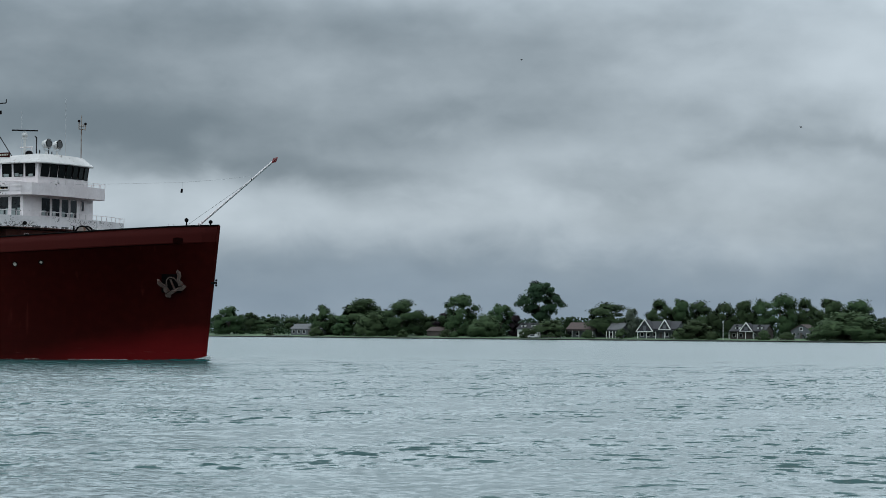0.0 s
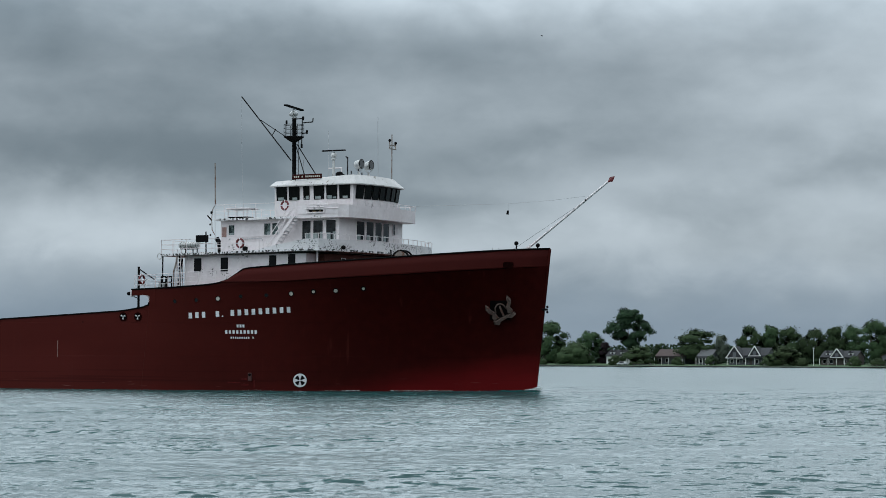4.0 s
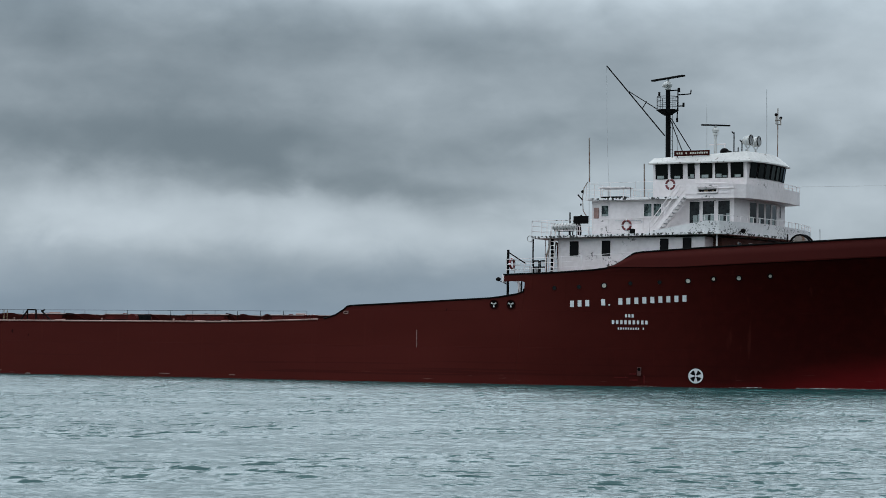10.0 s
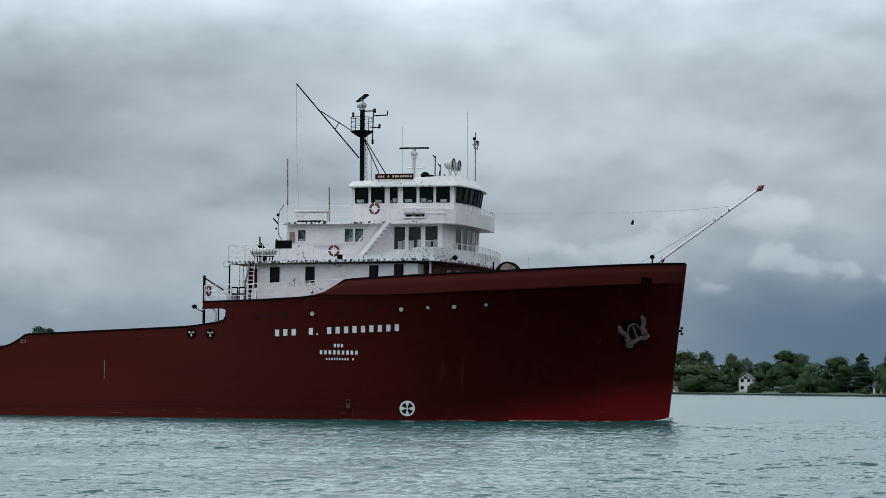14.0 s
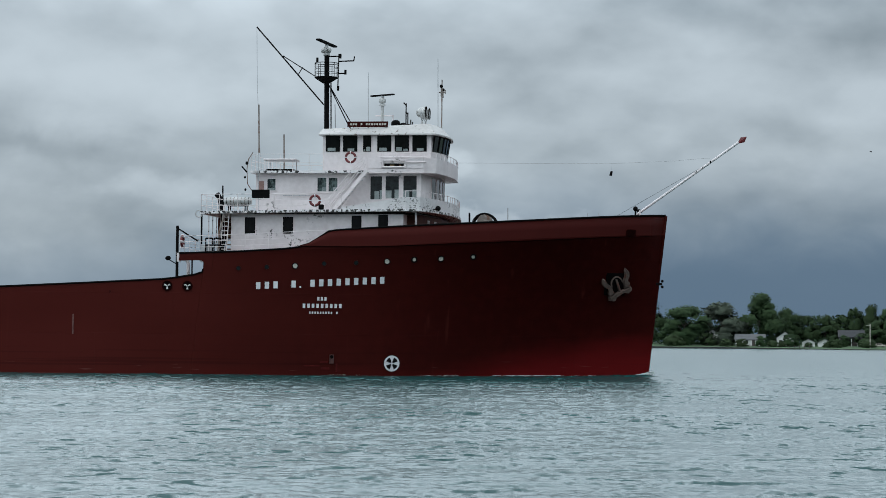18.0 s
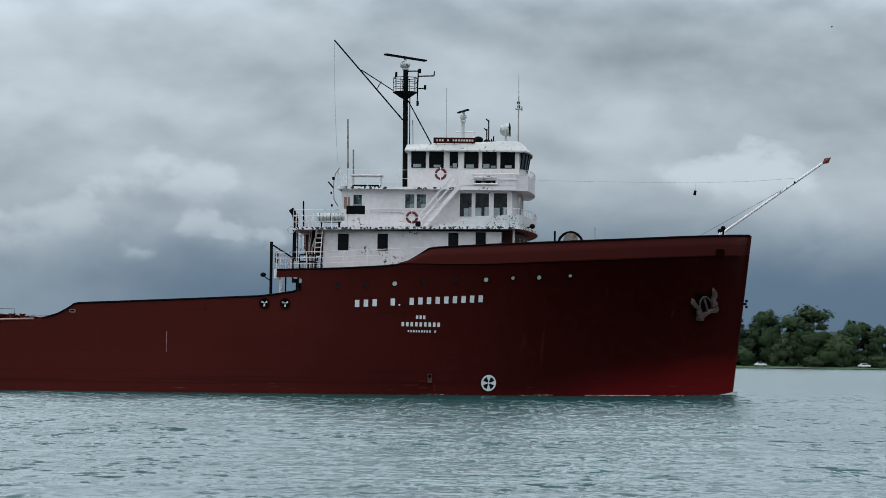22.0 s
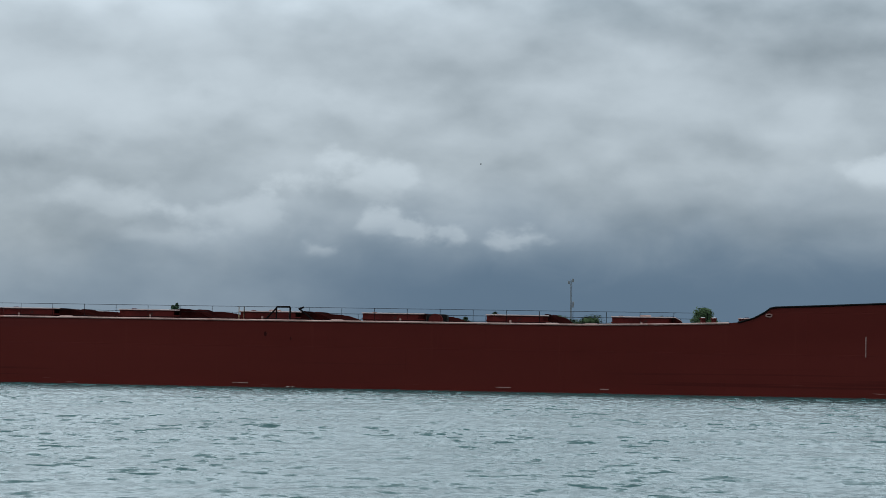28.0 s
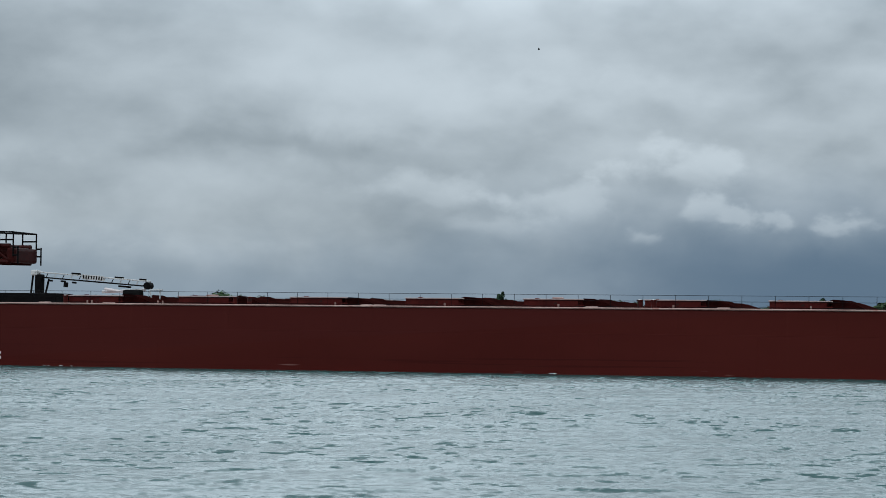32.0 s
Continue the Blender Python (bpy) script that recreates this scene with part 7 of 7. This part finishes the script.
def far_houses():
    house(-521.1, -506.3, 20, 5.4, "grey", "grey", label="low bungalow with a grey hipped roof")
    house(-459.9, -446.6, 24, 4.6, "brown", "brown", label="low brown bungalow with a brown roof")
    house(-419.9, -411.3, 24, 6.4, "white", "dark", dormers=(-2.2, 2.2), storeys=2, label="white house with dark roof and white dormers")
    house(-397.5, -385.6, 22, 6.6, "grey", "brown", storeys=2, porch=True, label="grey two-storey house with a porch")
    house(-378.4, -372.9, 18, 6.6, "grey", "grey", storeys=2, porch=True, label="narrow grey two-storey house with white trim")
    big = house(-365.6, -350.4, 18, 7.2, "grey", "dark", porch=True, label="dark-roofed house with two white-trimmed front gables")
    front_gable(big, -4.4, 3.3, 2.6, 7.0, -2.3)
    front_gable(big, 3.2, 2.3, 3.4, 7.0, -1.0)
    dark = house(-329.6, -316.2, 20, 6.2, "brown", "dark", dormers=(-4.4, 4.4), porch=True, label="dark house with a front gable and two white dormers")
    front_gable(dark, 0.0, 2.4, 2.9, 6.0, -1.6)
    house(-309.7, -301.6, 30, 6.4, "grey", "brown", storeys=2, gable=True, label="grey gabled house among trees")
    house(-168.0, -160.0, 16, 4.5, "white", "brown", label="small white cottage with grey roof")
    house(-141.6, -137.0, 24, 7.4, "white", "grey", storeys=2, gable=True, label="tall white gabled house among trees")
    house(-94.0, -86.5, 16, 5.0, "white", "dark", label="white cottage with a dark roof")
    house(-74.5, -61.0, 20, 5.1, "white", "dark", chimney=-3.5, porch=True, label="long low white bungalow with a dark roof and porch")
    house(-34.9, -29.5, 26, 6.6, "white", "grey", storeys=2, gable=True, label="white gabled house among trees")
    house(-23.8, -14.0, 14, 4.9, "white", "grey", label="low white bungalow with a grey roof")
    house(-9.9, -4.2, 20, 5.9, "white", "grey", gable=True, label="small white gabled cottage")
    house(-1.3, 3.1, 16, 3.5, "white", "grey", depth=5, gable=True, label="small white wooden beach cabin", name="cabin")
    house(4.1, 8.8, 16, 3.5, "white", "grey", depth=5, gable=True, label="small white wooden beach cabin", name="cabin")
    house(11.4, 19.8, 26, 6.6, "brown", "dark", storeys=2, porch=True, label="brown two-storey house with a porch")


far_houses()


def pole(x, d, top, name, label, lamp=False, r=0.13, mat=None):
    z0 = land_height(x, d) - 0.1
    t = tagged(empty(name), label, "pole" if not lamp else "street lamp", "poles on the far bank")
    t.location = (x, SHORE + d, z0)
    part("pole", tubes([((0, 0, 0), (0, 0, top - z0))], r, 8), mat or SIDING["white"], t)
    if lamp:
        bm = bmesh.new()
        ball(bm, (0, 0, top - z0 + 0.2), 0.36, 1.0, 6)
        part("globe", bm, GREY, t)
    elif r > 0.13:
        part("cross_arm", tubes([((-1.5, 0, top - z0 - 0.5), (0.1, 0, top - z0 - 0.5))], 0.07, 6), mat or SIDING["white"], t)


pole(21.5, 8, 8.8, "utility_pole", "pale wooden utility pole by the shore", r=0.15, mat=PALE)
pole(-186.6, 8, 6.2, "street_lamp", "white globe street lamp by the shore", True, 0.1)
pole(-82.8, 8, 5.9, "street_lamp", "white globe street lamp by the shore", True, 0.1)
pole(-327.8, 8, 6.8, "street_lamp", "pale street lamp by the shore", True, 0.1)
pole(-176.6, 6, 7.3, "flag_pole", "thin pale pole by the shore")


def tower(x, d, top):
    t = tagged(empty("radio_tower"), "grey steel cell tower with antenna rings above the trees", "tower")
    t.location = (x, SHORE + d, land_height(x, d) - 0.1)
    h = top - t.location.z
    bm = bmesh.new()
    pts = []
    for k in range(3):
        a = 2.094 * k
        pts.append((0.28 * math.cos(a), 0.28 * math.sin(a)))
        tube(bm, (*pts[-1], 0), (*pts[-1], h), 0.09, 6)
    part("legs", bm, TOWERGREY, t, "grey steel tower legs")
    bm = bmesh.new()
    for i in range(int(h / 1.1)):
        for k in range(3):
            p, q = pts[k], pts[(k + 1) % 3]
            tube(bm, (*p, i * 1.1), (*q, (i + 1) * 1.1), 0.05, 4)
            tube(bm, (*p, i * 1.1), (*q, i * 1.1), 0.05, 4)
    part("lattice", bm, TOWERGREY, t)
    for z, dx in ((h - 1.0, -0.8), (h - 0.3, 0.7), (h - 8.6, 0.9), (h - 9.6, 0.7)):
        part("antenna", beveled(dx - 0.35, dx + 0.35, -0.5, -0.15, z - 0.6, z + 0.6, 0.05), TOWERGREY, t, "grey antenna panel")


tower(-64.3, 60, 29.6)


def car(x, d, mat, name, label):
    t = tagged(empty(name), label, "car", "cars on the far bank")
    t.location = (x, SHORE + d, land_height(x, d))
    bm = beveled(-2.1, 2.1, 0, 1.7, 0.32, 0.9, 0.14)
    part("body", bm, mat, t)
    bm = bmesh.new()
    v = [(-1.5, 0.88), (1.2, 0.88), (0.7, 1.45), (-1.1, 1.45)]
    a = [bm.verts.new((p, 0.12, z)) for p, z in v]
    b = [bm.verts.new((p, 1.58, z)) for p, z in v]
    bm.faces.new(a)
    bm.faces.new(b[::-1])
    for i in range(4):
        bm.faces.new((a[i], b[i], b[(i + 1) % 4], a[(i + 1) % 4]))
    part("cabin", bm, mat, t)
    bm = bmesh.new()
    box(bm, -1.0, 0.75, 0.09, 0.12, 0.95, 1.36)
    part("side_window", bm, PANE, t)
    for wx in (-1.3, 1.3):
        for wy in (0.02, 1.5):
            bm = bmesh.new()
            tube(bm, (wx, wy, 0.32), (wx, wy + 0.2, 0.32), 0.32, 14)
            part("wheel", bm, BLACK, t)


car(66, 6, ROOFWHITE, "parked_car", "white car parked by the shore")
car(24.8, 14, PALE, "parked_car", "pale car parked under the trees")
car(101, 6, ROOFWHITE, "parked_car", "white car parked by the shore")
car(-189.5, 5, ROOFWHITE, "parked_car", "white car parked by the shore")
car(-404.0, 5, GREY, "parked_car", "pale car parked by the shore")


def utility_box(x, d):
    t = tagged(empty("utility_box"), "small white utility box on the lawn by the shore", "utility box")
    t.location = (x, SHORE + d, land_height(x, d) - 0.05)
    part("body", beveled(-0.8, 0.8, -0.5, 0.5, 0.0, 1.6, 0.05), SIDING["white"], t)
    part("lid", beveled(-0.88, 0.88, -0.58, 0.58, 1.6, 1.72, 0.04), ROOFING["grey"], t)


utility_box(45.2, 4)


def dock(x, length, mat, label):
    t = tagged(empty("dock"), label, "dock", "docks on the far shore")
    t.location = (x, SHORE - 0.5, 0)
    bm = bmesh.new()
    box(bm, -length / 2, length / 2, -2.0, 0.3, 0.7, 0.85)
    part("deck", bm, mat, t)
    for i in range(5):
        px = -length / 2 + 0.2 + i * (length - 0.4) / 4
        part("pile", tubes([((px, -1.8, -1.5), (px, -1.8, 1.3))], 0.14, 8), BARK, t)


for x, l in ((-192, 8), (-184, 7), (-173, 7), (-160, 6), (-86, 9), (-76, 6), (-2, 7), (-512, 8), (-392, 7), (-300, 6)):
    dock(x, l, SIDING["grey"], "weathered wooden dock on the far shore")


def skiff(x, d):
    t = tagged(empty("moored_boat"), "small white motor boat at the far shore", "boat", "boats at the far shore")
    t.location = (x, SHORE - d, 0)
    bm = bmesh.new()
    pts = [(-2.6, -0.9), (1.2, -0.95), (2.4, -0.4), (2.9, 0), (2.4, 0.4), (1.2, 0.95), (-2.6, 0.9)]
    lo = [bm.verts.new((u * 0.9, v * 0.7, -0.2)) for u, v in pts]
    hi = [bm.verts.new((u, v, 0.75 + (0.2 if u > 1 else 0))) for u, v in pts]
    bm.faces.new(lo[::-1])
    bm.faces.new(hi)
    for i in range(7):
        bm.faces.new((lo[i], lo[(i + 1) % 7], hi[(i + 1) % 7], hi[i]))
    part("hull", bm, ROOFWHITE, t)
    part("windshield", beveled(-0.2, 0.9, -0.6, 0.6, 0.85, 1.35, 0.08), PANE, t)
    part("outboard", beveled(-2.95, -2.55, -0.2, 0.2, 0.2, 1.1, 0.06), BLACK, t)


for x, d in ((-188, 3.6), (-178, 3.4), (-81, 3.5)):
    skiff(x, d)


# ---- bow wave, carried along with the ship ----
def bow_wave():
    """Broken water at the stem and thin patches of foam along the plating."""
    t = tagged(empty("bow_wave"), "low white bow wave along the ship's stem", "wave")
    rng = random.Random(4)
    bm = bmesh.new()
    for i in range(150):
        x = 0.1 - abs(rng.gauss(0, 1)) * 0.5 if i < 50 else rng.choice((-4.6, -7.4, -12.2, -17.6)) + rng.gauss(0, 0.45)
        hgt = 0.12 * math.exp(min(0, x) / 1.0) + 0.03
        y = -half_breadth(min(x, -0.02), 0.1) - rng.uniform(0.03, 0.14)
        s = rng.uniform(0.010, 0.022) if i < 50 else rng.uniform(0.005, 0.009)
        bmesh.ops.create_icosphere(bm, subdivisions=1, radius=s, matrix=Matrix.Translation((x, y, hgt + rng.uniform(-0.02, 0.03))) @ Matrix.Diagonal((9.0, 1, 0.5, 1)))
    for i in range(260):
        x = 0.12 - 12.0 * rng.random() ** 1.9
        if x < -1.5 and noise.noise((x * 0.55, 2.0, 0)) < -0.02:
            continue
        rise = 0.30 * math.exp(-abs(x - 0.1) / 0.8)
        y = -half_breadth(min(x, -0.02), 0.1) - rng.uniform(0.02, 0.10) if x < 0 else rng.uniform(-0.3, 0.3)
        s = rng.uniform(0.012, 0.030) * (1.5 if x > -0.8 else 1.0)
        bmesh.ops.create_icosphere(bm, subdivisions=1, radius=s, matrix=Matrix.Translation((x, y, 0.05 + rise * rng.uniform(0.4, 1.0))) @ Matrix.Diagonal((rng.uniform(2.0, 6.0), 1, 0.6, 1)))
    tagged(part("foam", bm, FOAM, t, "white foam flecks"), kind="stuff")
    # the swell thrown off by the stem, in short uneven ridges
    for side in (-1, 1):
        for k in range(3):
            bm = bmesh.new()
            rows = []
            for i in range(46):
                u = i / 45
                x = 0.9 - 0.5 * k - u * (9.0 + 3.0 * k)
                off = 0.10 + 0.75 * k + 1.5 * u * (1 + 0.5 * k)
                h = (0.26, 0.17, 0.12)[k] * (1 - u) ** 0.8 * min(1.0, 8 * u + 0.1) * (0.7 + 0.5 * noise.noise((x * 1.3, 3.0 * k, side)))
                base = half_breadth(min(x, -0.02), 0.1) + off - 0.1
                rows.append([bm.verts.new((x + 0.05 * noise.noise((x * 2, q, 1.0)), side * (base + q * 0.75 - 0.3), max(-0.1, h * (1 - (2 * q - 0.7) ** 2) - 0.03))) for q in (0, 0.2, 0.35, 0.5, 0.7, 1.0)])
            for r0, r1 in zip(rows, rows[1:]):
                for j in range(5):
                    bm.faces.new((r0[j], r0[j + 1], r1[j + 1], r1[j]))
            smooth(part("swell", bm, WATER, t, "dark smooth ridge of bow swell"))
    bm = bmesh.new()
    for i in range(110):
        x = rng.uniform(-125, -22)
        if noise.noise((x * 0.13, 0, 0)) < 0.46:
            continue
        bmesh.ops.create_icosphere(bm, subdivisions=1, radius=rng.uniform(0.015, 0.035), matrix=Matrix.Translation((x, -half_breadth(x, 0.1) - 0.05, 0.05)) @ Matrix.Diagonal((4.5, 1, 0.5, 1)))
    tagged(part("foam_line", bm, FOAM, t, "thin broken foam line"), kind="stuff")
    return t


wave = bow_wave()


# ---- birds ----
def bird(scale):
    t = tagged(empty("gull"), "small dark bird in flight", "bird", "birds over the river")
    bm = bmesh.new()
    tube(bm, (-0.16, 0, 0), (0.05, 0, 0.01), 0.02, 8, 0.05)
    tube(bm, (0.05, 0, 0.01), (0.2, 0, 0.0), 0.05, 8, 0.012)
    part("body", bm, BLACK, t)
    wings = []
    for s in (-1, 1):
        bm = bmesh.new()
        v = [(0.08, 0.02, 0), (0.10, 0.2, 0.05), (0.0, 0.45, 0.02), (-0.05, 0.22, 0.045), (-0.06, 0.02, 0)]
        a = [bm.verts.new((x, s * y, z)) for x, y, z in v]
        b = [bm.verts.new((x, s * y, z + 0.012)) for x, y, z in v]
        bm.faces.new(a)
        bm.faces.new(b[::-1])
        for i in range(5):
            bm.faces.new((a[i], b[i], b[(i + 1) % 5], a[(i + 1) % 5]))
        wings.append(part("wing", bm, BLACK, t))
    t.scale = (scale,) * 3
    return t, wings


def sky_point(az, el, r):
    a, e = radians(az), radians(el)
    return EYE + Vector((math.sin(a) * math.cos(e), math.cos(a) * math.cos(e), math.sin(e))) * r


# flights: range, then (seconds, azimuth, elevation) rows
FLIGHTS = [
    (170, [(0, 20, 24, 170), (8, 0, 14, 170), (12.2, -12.0, 6.2, 170), (12.6, -14.1, 6.62, 170), (12.8, -15.03, 6.83, 172), (13.0, -16.57, 7.51, 175), (13.2, -18.06, 8.0, 178), (13.4, -19.33, 8.48, 180), (13.6, -20.65, 8.69, 180), (14.2, -25.0, 10.5, 180), (32, -60, 20, 180)], 1.0, 0),
    (140, [(0, 20, 26, 190), (8, 4, 18, 190), (12.4, -12.0, 10.2, 190), (13.0, -19.58, 8.33, 190), (13.2, -22.14, 7.82, 192), (13.4, -24.73, 7.17, 192), (13.6, -27.38, 6.68, 190), (14.4, -38.0, 5.5, 190), (32, -90, 12, 200)], 0.9, 1),
    (300, [(0, -26.4, 6.5, 20), (2, -27.6, 7.2, 30), (4, -28.0, 7.7, 20), (9, -24, 10, 0), (32, 30, 16, 0)], 0.8, 0),
    (300, [(0, -19.8, 4.9, 160), (2.5, -24.0, 5.6, 170), (4, -27, 9.5, 170), (6, -30, 13, 170), (32, -80, 18, 180)], 0.8, 1),
    (270, [(0, 40, 18, 180), (24.5, -1.0, 7.0, 180), (26, -5.0, 6.3, 190), (29, -8.36, 4.07, 200), (29.5, -10.6, 8.6, 190), (30, -12.6, 8.6, 190), (30.5, -13.96, 6.84, 190), (31, -16.52, 6.6, 180), (32, -20, 10, 180)], 0.7, 0),
    (270, [(0, 30, 20, 190), (28.0, 8, 12, 190), (29.5, 0, 11, 190), (30.3, -3.5, 9.2, 190), (31.0, -6.2, 6.2, 185), (31.8, -11.0, 6.3, 185), (32, -12.7, 6.8, 180)], 0.8, 1),
    (220, [(0, 40, 20, 180), (16, 8, 14, 180), (18.4, 0.8, 3.8, 150), (18.8, 0.5, 4.49, 130), (19.0, 0.5, 5.1, 140), (19.2, 0.27, 5.2, 180), (19.6, -0.7, 5.0, 180), (19.8, -0.9, 5.7, 170), (20.6, -2.5, 9, 170), (32, -40, 24, 180)], 0.6, 0)]


def ship_at(t):
    return Matrix.Translation((-96.94 + 4.8722 * t - 0.00124 * (t - 14) ** 2, 146.19 + 0.0619 * (t - 14), 0))


def motions():
    times = [i * 2.0 for i in range(17)]
    walk(ship, [(t, ship_at(t)) for t in times])
    walk(wave, [(t, ship_at(t)) for t in times])
    walk(water, [(0, pose(0, 0, 0)), (16, pose(-6, -4, 0)), (32, pose(-12, -8, 0))])
    for ob, half, t0, az0 in ((UPPER_RADAR, 1.26, 22.35, 86.3), (LOWER_RADAR, 1.25, 22.75, 88.0)):
        at = ob.location.copy()
        walk(ob, [(k * 0.4, Matrix.Translation(at) @ Matrix.Rotation(radians(90 - az0 - 180 * (k * 0.4 - t0) / half), 4, "Z")) for k in range(81)])
    for r, rows, sc, beat in FLIGHTS:
        t, wings = bird(sc)
        walk(t, [(s, Matrix.Translation(sky_point(a, e, r)) @ Matrix.Rotation(radians(h), 4, "Z")) for s, a, e, h in rows])
        for wing, sgn in zip(wings, (-1, 1)):
            walk(wing, [(k * 0.2, Matrix.Rotation(radians(sgn * (28 if (k + beat) % 2 else -22)), 4, "X")) for k in range(161)])


motions()
